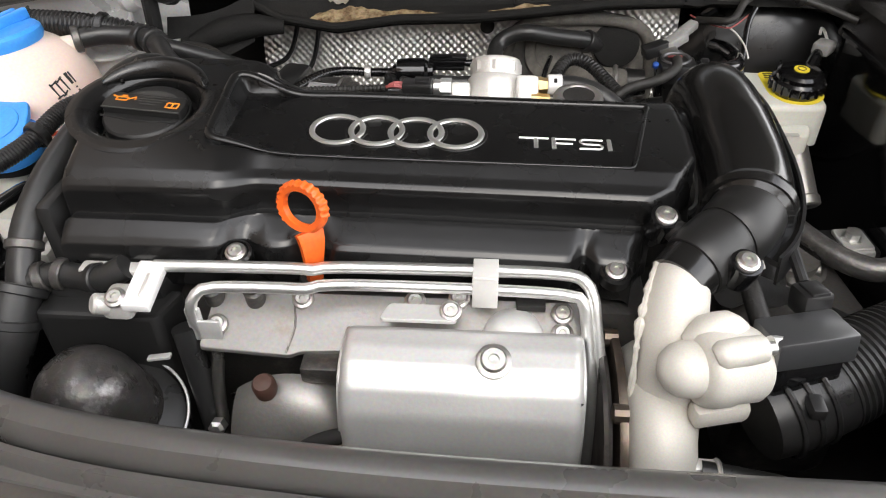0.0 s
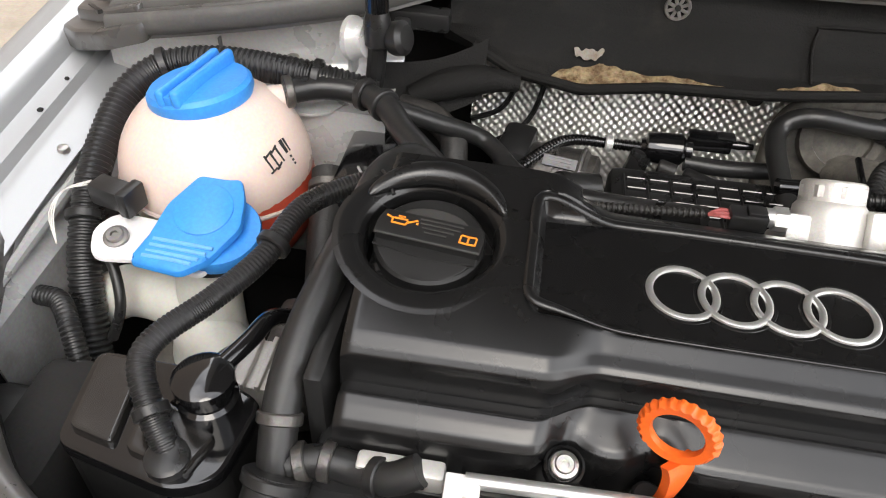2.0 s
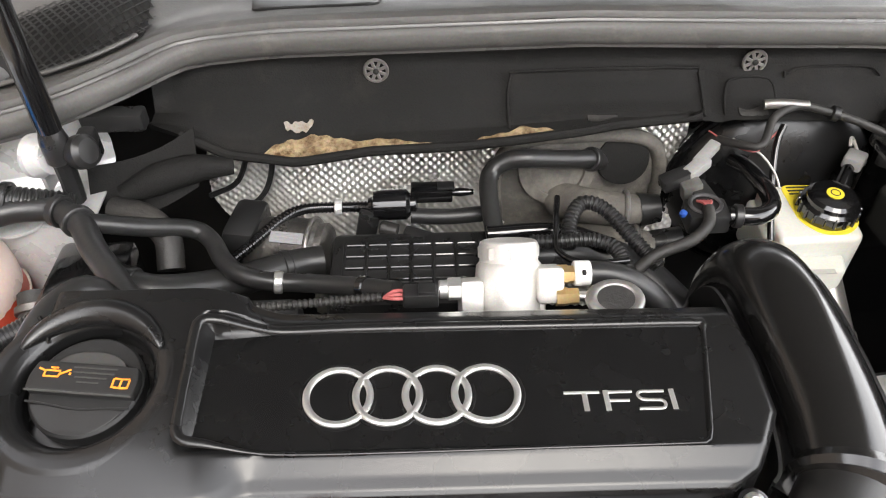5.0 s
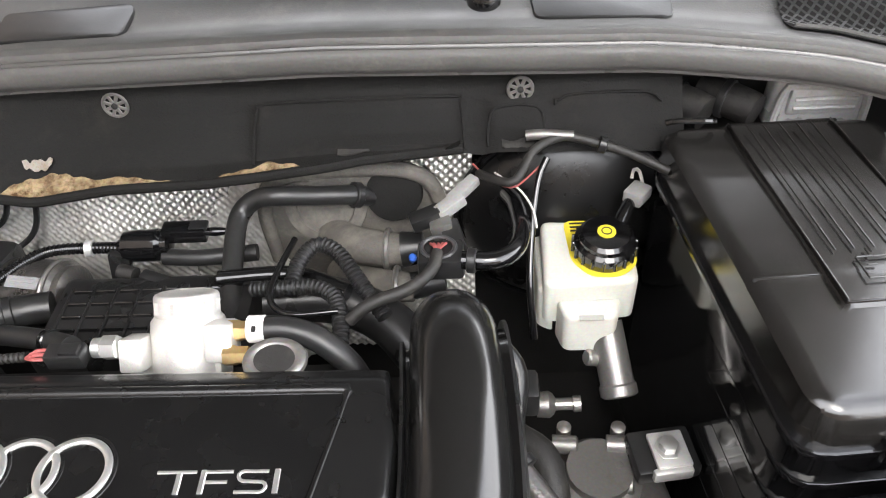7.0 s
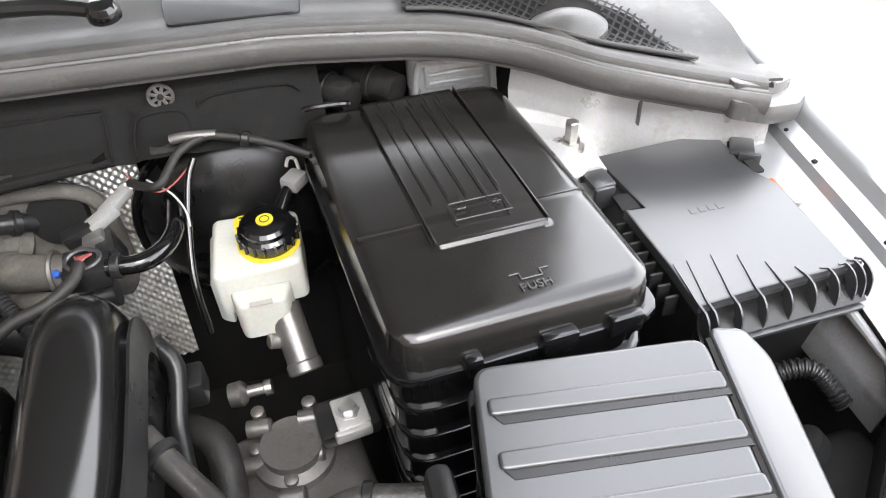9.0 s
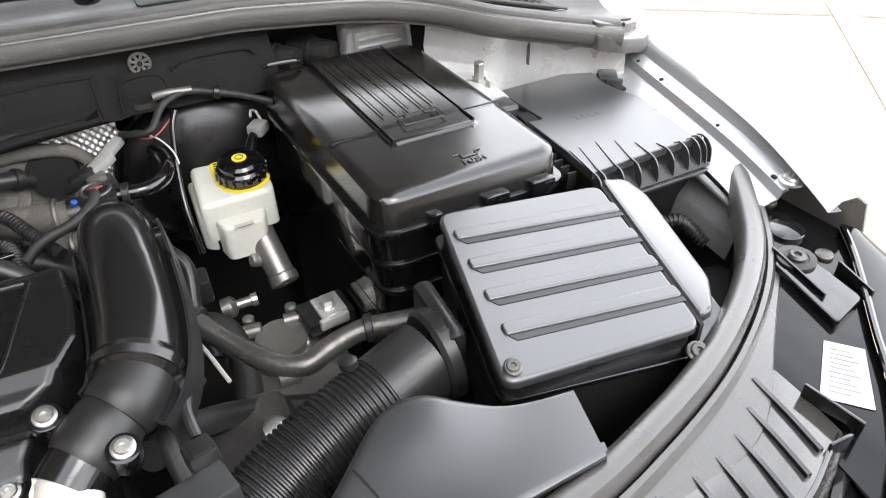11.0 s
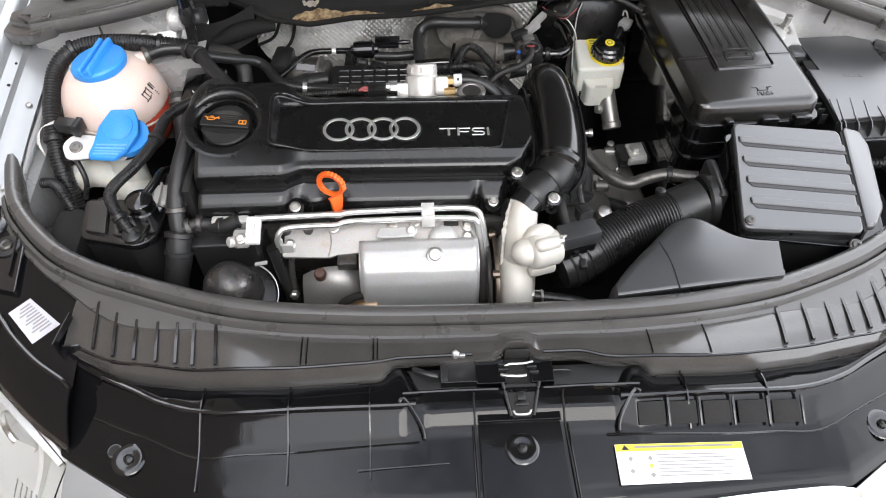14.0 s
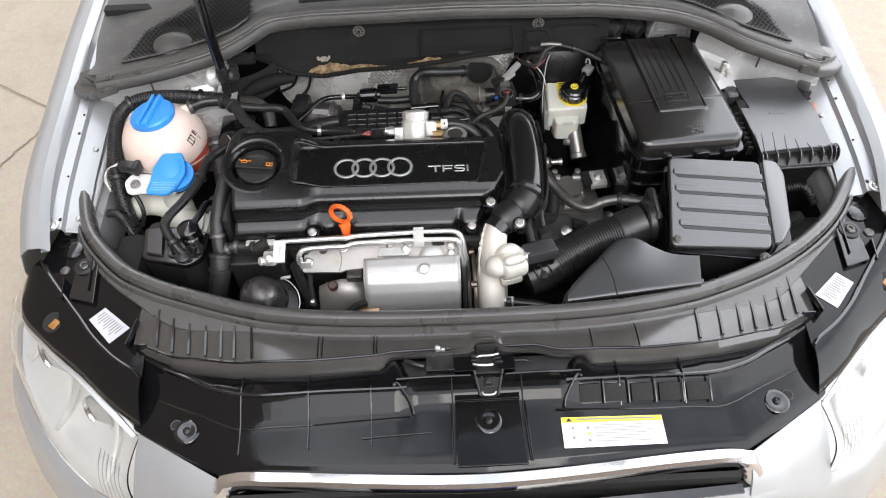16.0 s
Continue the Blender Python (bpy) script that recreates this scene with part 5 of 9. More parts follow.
grip = slab(rounded([(-0.0345, 0.0130), (0.0345, 0.0130), (0.0372, 0.002), (0.0365, -0.0090), (0.012, -0.0090), (-0.012, -0.0090), (-0.0365, -0.0090), (-0.0372, 0.002)], 0.003), 0.0065, 0.008, 0.0012)
part("grip", on_cap(grip), M["matte"], capt)
scoop = [(-0.0350, -0.0150), (-0.020, -0.0165), (0.0, -0.0185), (0.020, -0.0165), (0.0350, -0.0150)]
part("scoop_edge", on_cap(tube([(x, y, 0.0012) for x, y in scoop], 0.0009, 6)), M["matte"], capt)
front_ = [(0.0358 * math.sin(a), -0.0358 * math.cos(a)) for a in np.linspace(radians(-62), radians(62), 22)]
part("front_half", on_cap(slab(front_ + [(0.020, -0.0165), (0.0, -0.0185), (-0.020, -0.0165)], lambda x, y: 0.0012 - 0.10 * (-y - 0.016), 0.004, 0.0008)), M["matte"], capt)
rear_ = [(0.024 * math.sin(a), 0.0125 + 0.012 * math.cos(a)) for a in np.linspace(radians(-88), radians(88), 18)]
part("rear_half", on_cap(slab(rear_, 0.0026, 0.004, 0.0008)), M["greydull"], capt, "paler half-moon step behind the grip")
# paler line painted as the highlight along the grip's front edge
part("edge_line", on_cap(tube([(-0.0362, -0.0090, 0.0060), (0, -0.0092, 0.0062), (0.0362, -0.0090, 0.0060)], 0.0008, 6)), M["greydull"], capt)
# oil can and handbook symbols, text lines
OZ = 0.0068
can = merge(*[box((x, y, OZ), (w, h, 0.0005), 0, Matrix.Rotation(a, 4, "Z")) for x, y, w, h, a in ((-0.0220, 0.0012, 0.0100, 0.0012, 0.0), (-0.0215, 0.0056, 0.0095, 0.0012, 0.0), (-0.0270, 0.0034, 0.0012, 0.0050, 0.0), (-0.0168, 0.0030, 0.0012, 0.0040, -0.3), (-0.0295, 0.0060, 0.0050, 0.0013, -0.35), (-0.0135, 0.0050, 0.0080, 0.0012, 0.55), (-0.0215, 0.0078, 0.0050, 0.0012, 0.0), (-0.0215, 0.0068, 0.0012, 0.0022, 0.0), (-0.0098, 0.0040, 0.0014, 0.0016, 0.0))])
part("oil_can_symbol", on_cap(can), M["orangeprint"], capt, "orange oil can symbol", flat=True)
bookb = merge(*[box((x, y, OZ), (w, h, 0.0005), 0, Matrix.Rotation(a, 4, "Z")) for x, y, w, h, a in ((0.0212, -0.0005, 0.0011, 0.0068, 0.0), (0.0265, 0.0000, 0.0013, 0.0066, 0.0), (0.0318, -0.0005, 0.0011, 0.0068, 0.0), (0.0240, 0.0029, 0.0052, 0.0011, -0.08), (0.0291, 0.0029, 0.0052, 0.0011, 0.08), (0.0240, -0.0035, 0.0052, 0.0013, -0.08), (0.0291, -0.0035, 0.0052, 0.0013, 0.08))])
part("handbook_symbol", on_cap(bookb), M["orangeprint"], capt, "orange handbook symbol", flat=True)
for k, (x, w) in enumerate(((0.006, 0.030), (0.006, 0.028), (0.005, 0.022), (0.004, 0.015))):
    part("text_bar", on_cap(box((x, 0.0095 - 0.0036 * k, 0.0066), (w, 0.0010, 0.0005))), M["greydull"], capt, flat=True)

# badge: four linked rings and the engine letters
badge = thing("ring_emblem", (-0.173, 0.484, 0.80), "four linked satin chrome rings on the engine cover", "emblem")
up_a = Vector((0.02, -0.03, 1)).normalized()
along = Vector((0, 1, 0.03)).normalized()
right_a = along.cross(up_a).normalized()
for k in range(4):
    c = Vector((-0.2225 + 0.0335 * k, 0.4857, 0))
    c.z = badge_z(c.x, c.y) - 0.0022
    c += up_a * (0.0014 + 0.0004 * (k % 2))
    ring = torus((0, 0, 0), (0, 0, 1), 0.0216, 0.0026, 60, 10)
    ring.transform(Matrix.Diagonal((1, 1, 0.75, 1)))
    ring.transform(Matrix.Translation(c) @ up_a.to_track_quat("Z", "Y").to_matrix().to_4x4())
    part("ring", ring, M["satin"], badge)
    lip = torus((0, 0, 0), (0, 0, 1), 0.0258, 0.0013, 60, 6)
    lip.transform(Matrix.Translation(c - up_a * 0.0010) @ up_a.to_track_quat("Z", "Y").to_matrix().to_4x4())
    part("ring_seat", lip, M["cover"], badge, "black moulded edge round the ring")
letters = thing("model_letters", (-0.03, 0.472, 0.80), "small satin chrome letters on the engine cover", "emblem")
HL = 0.0158


def stroke(pts, w):
    """A raised flat bar along pts in the plane of the badge panel; w: its width."""
    path = spline([(x, y, 0.0) for x, y in pts], 0.0012)
    return sweep(path, [[(-w / 2, 0.0), (-w / 2, 0.0014), (-w / 2 + 0.0005, 0.0020), (w / 2 - 0.0005, 0.0020), (w / 2, 0.0014), (w / 2, 0.0)]] * len(path))


HB, VB = 0.0023, 0.0037
LETTERS = [
    [([(0, HL - HB / 2), (0.0245, HL - HB / 2)], HB), ([(0.0140, 0), (0.0140, HL - HB)], VB)],
    [([(0.0018, 0), (0.0018, HL)], VB), ([(0.0035, HL - HB / 2), (0.0200, HL - HB / 2)], HB), ([(0.0035, 0.0078), (0.0172, 0.0078)], HB)],
    [([(0.0195, HL - HB / 2), (0.0100, HL - HB / 2), (0.0035, HL - HB / 2), (0.0013, HL - 0.0030), (0.0013, 0.0108), (0.0035, 0.0085), (0.0100, 0.0079), (0.0165, 0.0074), (0.0186, 0.0052), (0.0183, 0.0030), (0.0160, HB / 2), (0.0090, HB / 2), (0.0, HB / 2)], HB)],
    [([(0.0018, 0), (0.0018, HL)], VB)],
]
for k, x0 in enumerate((-0.0690, -0.0420, -0.0195, 0.0035)):
    lb = merge(*[stroke(p, w) for p, w in LETTERS[k]])
    base = Vector((x0, 0.4700, badge_z(x0, 0.470) - 0.0021))
    lb.transform(Matrix.Translation(base) @ Matrix((right_a, along, up_a)).transposed().to_4x4())
    part("letter", lb, M["satin"], letters)

# dipstick
dip = thing("dipstick", (-0.235, 0.383, 0.735), "bright orange plastic dipstick with a knurled ring handle", "dipstick")
dn = Vector((-0.40, -0.90, 0.16)).normalized()
du = (Vector((-0.20, 0.28, 0.94)) - dn * dn.dot(Vector((-0.20, 0.28, 0.94)))).normalized()
dh = du.cross(dn)
dc = Vector((-0.231, 0.382, 0.804))
ringb = bmesh.new()
N = 96
rows = []
for i in range(N):
    a = 2 * math.pi * i / N
    tooth = 0.0012 if (i // 2) % 2 and -0.5 < math.sin(a) + 0.0 or (i // 2) % 2 and math.sin(a) > -0.4 else 0.0
    d = dh * math.cos(a) + du * 0.92 * math.sin(a)
    rows.append([ringb.verts.new(dc + d * r + dn * h) for r, h in ((0.0155, -0.003), (0.0147, 0.0), (0.0155, 0.003), (0.0200 + tooth, 0.004), (0.0225 + tooth, 0.001), (0.0225 + tooth, -0.003), (0.0200, -0.004))])
for i in range(N):
    for k in range(7):
        ringb.faces.new((rows[i][k], rows[(i + 1) % N][k], rows[(i + 1) % N][(k + 1) % 7], rows[i][(k + 1) % 7]))
part("ring_handle", ringb, M["orange"], dip)
stem = spline([dc - du * 0.019, dc - du * 0.028, Vector((-0.226, 0.374, 0.758)), Vector((-0.228, 0.378, 0.738))], 0.004)
part("stem", sweep(stem, [[(-lerp(0.011, 0.006, min(1, i / 8)), -0.003), (lerp(0.011, 0.006, min(1, i / 8)), -0.003), (lerp(0.011, 0.006, min(1, i / 8)), 0.003), (0, 0.0045), (-lerp(0.011, 0.006, min(1, i / 8)), 0.003)] for i in range(len(stem))]), M["orange"], dip)
part("guide_tube", lathe([(0.010, 0), (0.010, 0.012), (0.008, 0.014)], (-0.233, 0.385, 0.722), (0, -0.2, 1), 18), M["black"], dip)

# cylinder head and block below the cover
block = thing("engine_block", (-0.18, 0.46, 0.33), "dark cylinder head and engine block under the cover", "engine")
part("head", box((-0.19, 0.455, 0.62), (0.46, 0.16, 0.19), 0.01), M["darkmetal"], block)
part("block", box((-0.16, 0.45, 0.42), (0.42, 0.22, 0.22), 0.02), M["dark"], block)
part("cam_housing", box((-0.395, 0.405, 0.69), (0.10, 0.10, 0.10), 0.012), M["black"], block)
part("timing_cover", slab(rounded([(-0.445, 0.335), (-0.345, 0.335), (-0.335, 0.37), (-0.45, 0.37)], 0.006), 0.728, 0.16, 0.004), M["matte"], block)
part("end_cover", box((-0.445, 0.47, 0.70), (0.014, 0.16, 0.18), 0.005), M["matte"], block)
part("sensor_body", box((-0.385, 0.366, 0.745), (0.055, 0.014, 0.018), 0.003), M["alu"], block, "pale alloy cam sensor housing")
part("sensor_slot", box((-0.387, 0.3585, 0.746), (0.036, 0.002, 0.009), 0.001), M["dark"], block)

# steel coolant pipes across the head
pipes = thing("coolant_pipes", (-0.18, 0.36, 0.72), "pair of bright steel coolant pipes along the cylinder head", "pipe")
part("upper_pipe", tube([(-0.345, 0.356, 0.764), (-0.30, 0.3575, 0.764), (-0.238, 0.359, 0.764), (-0.222, 0.358, 0.764), (-0.203, 0.362, 0.764), (-0.103, 0.364, 0.764), (-0.040, 0.3635, 0.764), (-0.020, 0.360, 0.762), (-0.012, 0.352, 0.752), (-0.009, 0.342, 0.735), (-0.002, 0.318, 0.690), (-0.001, 0.30, 0.64), (-0.001, 0.29, 0.58)], 0.0048, 16), M["satin"], pipes)
part("lower_pipe", tube([(-0.311, 0.334, 0.715), (-0.314, 0.333, 0.74), (-0.309, 0.338, 0.753), (-0.296, 0.343, 0.756), (-0.247, 0.345, 0.756), (-0.226, 0.345, 0.756), (-0.204, 0.351, 0.756), (-0.10, 0.352, 0.756), (-0.033, 0.3505, 0.755), (-0.020, 0.347, 0.751), (-0.016, 0.339, 0.735), (-0.010, 0.314, 0.690), (-0.009, 0.298, 0.64), (-0.009, 0.288, 0.58)], 0.0046, 16), M["satin"], pipes)
part("pipe_clip", merge(box((-0.092, 0.3585, 0.7705), (0.019, 0.022, 0.002), 0.0006), box((-0.092, 0.3465, 0.757), (0.019, 0.002, 0.028), 0.0006)), M["clipsteel"], pipes, "folded bright steel pipe clip")
part("foot", merge(box((-0.304, 0.331, 0.722), (0.022, 0.003, 0.020), 0.001), box((-0.313, 0.333, 0.733), (0.012, 0.004, 0.020), 0.0015)), M["steel"], pipes)
cl = thing("pipe_flange", (-0.345, 0.337, 0.74), "pale machined alloy flange clamping the pipe ends", "flange")
part("plate", box((-0.346, 0.337, 0.760), (0.021, 0.044, 0.008), 0.0015, Matrix.Rotation(radians(10), 4, "X")), M["paper"], cl, "white-washed alloy plate")
part("slot", box((-0.344, 0.334, 0.7635), (0.003, 0.022, 0.0035), 0.001, Matrix.Rotation(radians(10), 4, "X")), M["alu"], cl)
part("lug", merge(box((-0.365, 0.332, 0.748), (0.024, 0.026, 0.018), 0.005), lathe([(0.008, 0), (0.008, 0.010), (0.006, 0.012)], (-0.372, 0.325, 0.751), (-0.6, -0.4, 0.4), 18)), M["alu"], cl)
bolt((-0.363, 0.323, 0.760), (0, -0.4, 1), 0.006, "flange_bolt", "zinc socket bolt in the pipe flange lug")

# steel plate on the head, with its bolts
pt = thing("head_shield_plate", (-0.16, 0.343, 0.70), "grey sheet-steel heat plate bolted to the cylinder head", "heat shield")


def plate_z(x, y):
    return 0.711 + 0.62 * (y - 0.325)


part("sheet", slab(rounded([(-0.312, 0.324), (-0.240, 0.321), (-0.232, 0.324), (-0.19, 0.326), (-0.12, 0.335), (-0.005, 0.337), (-0.005, 0.364), (-0.305, 0.364)], 0.004), plate_z, 0.003, 0.0008), M["plate"], pt)
part("crease", tube([(-0.243, 0.3225, plate_z(0, 0.3225)), (-0.238, 0.340, plate_z(0, 0.340) + 0.001), (-0.241, 0.358, plate_z(0, 0.358))], 0.0008, 8), M["darkmetal"], pt)
part("tab", slab(rounded([(-0.170, 0.331), (-0.112, 0.331), (-0.112, 0.347), (-0.164, 0.347)], 0.004), lambda x, y: 0.742 + 0.1 * (y - 0.33), 0.003, 0.0008), M["steel"], pt, "bright tab of the plate")
part("bulge", lathe([(0.024, -0.006), (0.022, 0.003), (0.014, 0.009), (0.001, 0.010)], (-0.07, 0.338, 0.722), (0, -0.5, 1), 26), M["steel"], pt)
part("dark_slot", box((-0.057, 0.3585, 0.7365), (0.022, 0.010, 0.006), 0.001), M["dark"], pt)
for x, y, z in ((-0.299, 0.338, 0.722), (-0.234, 0.358, 0.734), (-0.146, 0.360, 0.734), (-0.112, 0.362, 0.737), (-0.117, 0.340, 0.744), (-0.033, 0.354, 0.733), (-0.033, 0.341, 0.724)):
    bolt((x, y, z), (0, -0.5, 1), 0.0062, "plate_bolt", "zinc socket bolt in the steel heat plate", "heat plate bolts")
for x in (-0.272, -0.305):
    part("spacer", lathe([(0.008, 0), (0.008, 0.014), (0.006, 0.016)], (x, 0.359, 0.728), (0, -0.2, 1), 16), M["darkmetal"], pt)

# manifold heat shield
sh = thing("manifold_heat_shield", (-0.107, 0.28, 0.58), "bright pressed-steel heat shield over the exhaust manifold", "heat shield")
SP = [(0.336, 0.722), (0.331, 0.734), (0.322, 0.740), (0.306, 0.741), (0.291, 0.737), (0.278, 0.726), (0.268, 0.708), (0.262, 0.68), (0.258, 0.64), (0.256, 0.59)]


def sh_fun(u, v):
    w = v * (len(SP) - 1)
    k = min(len(SP) - 2, int(w))
    y, z = lerp(SP[k][0], SP[k + 1][0], w - k), lerp(SP[k][1], SP[k + 1][1], w - k)
    x = lerp(-0.194, -0.020, u)
    e = min(u, 1 - u) * 0.174
    r = 0.010
    d = r * (1 - math.sqrt(max(0, 1 - (1 - min(e, r) / r) ** 2)))
    n = Vector((0, -0.6, 0.8)) if z > 0.72 else Vector((0, -1, 0.1))
    p = Vector((x, y, z)) - n.normalized() * (d * 0.9)
    p -= n.normalized() * 0.003 * math.exp(-(((x + 0.084) / 0.022) ** 2 + ((y - 0.298) / 0.018) ** 2))
    return p


part("shell", surface(sh_fun, 60, 45), M["steel"], sh)
for u in (0.0, 1.0):
    part("rolled_edge", tube([sh_fun(u, v) + Vector((0, 0.001, -0.001)) for v in (0.02, 0.15, 0.3, 0.45, 0.6, 0.75, 0.9)], 0.0016, 8), M["steel"], sh)
part("rear_lip", box((-0.107, 0.338, 0.716), (0.165, 0.003, 0.014), 0.001), M["steel"], sh)
bolt((-0.084, 0.2965, 0.7385), (0, -0.45, 1), 0.0095, "shield_bolt", "large domed bolt in a dimple of the bright heat shield", "", "zinc")
mf = thing("exhaust_manifold", (-0.22, 0.29, 0.58), "dark exhaust manifold with heat-stained sheet metal and a brown plug", "manifold")
part("silver_cover", surface(lambda u, v: Vector((lerp(-0.285, -0.19, u), lerp(0.315, 0.262, v), 0.695 - 0.06 * v**2 - 0.02 * (2 * u - 1) ** 2)), 14, 12, 0.002), M["plate"], mf, "grey inner cover sheet")
part("plug", lathe([(0.009, 0), (0.009, 0.012), (0.007, 0.015), (0.001, 0.016)], (-0.256, 0.303, 0.688), (0, -0.3, 1), 18), M["brown"], mf, "rusty brown plug")
part("arch", tube([(-0.235, 0.268, 0.64), (-0.222, 0.270, 0.664), (-0.20, 0.272, 0.676), (-0.18, 0.272, 0.68)], 0.006, 12), M["dark"], mf)
part("stained_pipe", tube([(-0.225, 0.260, 0.62), (-0.205, 0.262, 0.652), (-0.17, 0.264, 0.66)], 0.014, 16), M["bronze"], mf, "heat-stained pipe")
part("runner", tube([(-0.30, 0.33, 0.70), (-0.302, 0.318, 0.67), (-0.298, 0.30, 0.63)], 0.005, 12), M["darkmetal"], mf)
part("runner", tube([(-0.325, 0.335, 0.72), (-0.318, 0.325, 0.68), (-0.306, 0.305, 0.63)], 0.010, 12), M["black"], mf)
part("bracket", box((-0.215, 0.318, 0.700), (0.03, 0.02, 0.016), 0.003), M["darkmetal"], mf)
part("nut", lathe([(0.007, 0), (0.007, 0.008), (0.004, 0.010)], (-0.300, 0.300, 0.648), (0, -1, 0.4), 6), M["zinc"], mf)

# domed filter canister in front
fl = thing("filter_canister", (-0.384, 0.285, 0.60), "dull pitted metal canister with a domed top and a thin flange", "canister")
part("dome", lathe([(0.039, -0.09), (0.039, 0.0), (0.037, 0.012), (0.032, 0.023), (0.024, 0.031), (0.012, 0.036), (0.001, 0.037)], (-0.389, 0.288, 0.690), (-0.15, -0.35, 1), 40), M["pit"], fl)
part("flange", torus((-0.372, 0.292, 0.664), (0.25, -0.35, 1), 0.049, 0.0012, 44, 6), M["steel"], fl)
part("skirt", lathe([(0.047, -0.05), (0.048, 0.0), (0.042, 0.002)], (-0.374, 0.292, 0.660), (0.25, -0.35, 1), 36), M["black"], fl)
part("tab", box((-0.345, 0.322, 0.699), (0.020, 0.006, 0.003), 0.001, Matrix.Rotation(radians(-12), 4, "Y")), M["steel"], fl)

# intake elbow
elbow = thing("intake_elbow", (0.11, 0.50, 0.74), "glossy black moulded intake pipe bending down to the turbocharger", "intake pipe")
EP = [(0.047, 0.357, 0.764), (0.057, 0.368, 0.768), (0.079, 0.388, 0.776), (0.106, 0.416, 0.784), (0.116, 0.462, 0.791), (0.117, 0.53, 0.797), (0.115, 0.585, 0.797), (0.113, 0.615, 0.782), (0.111, 0.635, 0.745), (0.111, 0.64, 0.70)]
ep = spline(EP, 0.006)
rr = np.interp(range(len(ep)), [0, 13, 14, 20, 30, len(ep) - 1], [0.0235, 0.0255, 0.0330, 0.0330, 0.0335, 0.031])
part("pipe", sweep(ep, [circle(a, 40) for a in rr]), M["pipe"], elbow)
fp = [p for p in ep if p.y > 0.40 and p.z > 0.74]
part("seam_flange", sweep(fp, [[(-0.040, -0.012), (-0.040, -0.006), (0.040, -0.006), (0.040, -0.012)]] * len(fp)), M["gloss"], elbow)
for s in (-1, 1):
    part("seam_wall", sweep(fp, [[(s * 0.0395 - 0.0012, -0.03), (s * 0.0395 - 0.0012, 0.0), (s * 0.0395 + 0.0012, 0.0), (s * 0.0395 + 0.0012, -0.03)]] * len(fp)), M["black"], elbow)
part("collar", sweep(ep[3:10], [circle(0.0272 if i not in (0, 6) else 0.0255, 32) for i in range(7)]), M["sleeve"], elbow, "satin black joint sleeve")
part("collar", sweep(ep[9:16], [circle(0.0292 if i not in (0, 6) else 0.0265, 32) for i in range(7)]), M["sleeve"], elbow, "satin black joint sleeve")
part("flare", sweep(ep[14:17], [circle(r, 36) for r in (0.0345, 0.0362, 0.0335)]), M["pipe"], elbow, "flared end of the pipe")
for at, to in (((0.044, 0.409, 0.788), (0.066, 0.396, 0.775)), ((0.092, 0.356, 0.788), (0.078, 0.374, 0.775))):
    part("ear", lathe([(0.0115, -0.022), (0.0122, -0.004), (0.0115, -0.001), (0.009, -0.0005), (0.001, -0.001)], at, (0.1, -0.3, 1), 24), M["gloss"], elbow, "round boss for the fixing bolt")
    part("web", tube([Vector(at) - Vector((0, -0.003, 0.010)), Vector(at).lerp(Vector(to), 0.5) - Vector((0, 0, 0.006)), to], [0.008, 0.010, 0.012], 12), M["sleeve"], elbow)
bolt((0.044, 0.409, 0.788), (0.1, -0.3, 1), 0.0064, "elbow_bolt", "zinc socket bolt fixing the intake elbow", "elbow bolts")
bolt((0.092, 0.356, 0.788), (0.1, -0.3, 1), 0.0064, "elbow_bolt", "zinc socket bolt fixing the intake elbow", "elbow bolts")

# turbocharger
tb = thing("turbocharger", (0.04, 0.30, 0.56), "pale cast-metal turbocharger with a domed bypass valve", "turbocharger")
part("outlet", tube([(0.058, 0.369, 0.769), (0.050, 0.358, 0.764), (0.046, 0.340, 0.750), (0.045, 0.322, 0.720), (0.044, 0.304, 0.675), (0.042, 0.290, 0.60)], [0.0215, 0.0235, 0.0250, 0.0262, 0.029, 0.034], 26), M["turbo"], tb, "pale cast outlet neck")
part("volute", torus((0.038, 0.315, 0.635), (1, 0, 0), 0.055, 0.026, 44, 16), M["turbo"], tb)
part("back_plate", lathe([(0.085, 0), (0.086, 0.002), (0.086, 0.006), (0.080, 0.007)], (0.004, 0.315, 0.638), (1, 0, 0), 44), M["stained"], tb, "thin heat-stained turbine flange")
part("back_plate", lathe([(0.080, 0), (0.082, 0.003), (0.080, 0.006)], (-0.006, 0.315, 0.636), (1, 0, 0), 44), M["darkmetal"], tb, "dark clamp ring")
VA = Vector((-0.95, -0.28, 0.12)).normalized()
VC = Vector((0.046, 0.292, 0.744))
part("valve_dome", lathe([(0.0198, -0.018), (0.0198, 0.0), (0.0183, 0.0076), (0.0140, 0.0140), (0.0076, 0.0183), (0.0005, 0.0198)], VC, VA, 30), M["turbo"], tb)
part("valve_body", lathe([(0.0198, -0.005), (0.0238, -0.007), (0.0270, -0.011), (0.0283, -0.016), (0.0283, -0.027), (0.0268, -0.031), (0.0268, -0.048), (0.0245, -0.052), (0.009, -0.053)], VC, VA, 34), M["turbo"], tb)
part("valve_shoulder", tube([(0.050, 0.310, 0.750), (0.060, 0.312, 0.759), (0.074, 0.315, 0.761), (0.085, 0.317, 0.756)], [0.008, 0.013, 0.013, 0.009], 18), M["turbo"], tb)
part("nozzle", tube([(0.060, 0.285, 0.764), (0.064, 0.286, 0.765), (0.078, 0.290, 0.765), (0.093, 0.294, 0.765)], [0.006, 0.0098, 0.0102, 0.0090], 18), M["turbo"], tb)
part("nozzle_tip", tube([(0.092, 0.2938, 0.765), (0.106, 0.297, 0.764)], [0.005, 0.005], 14), M["satin"], tb, "bright hose nipple")
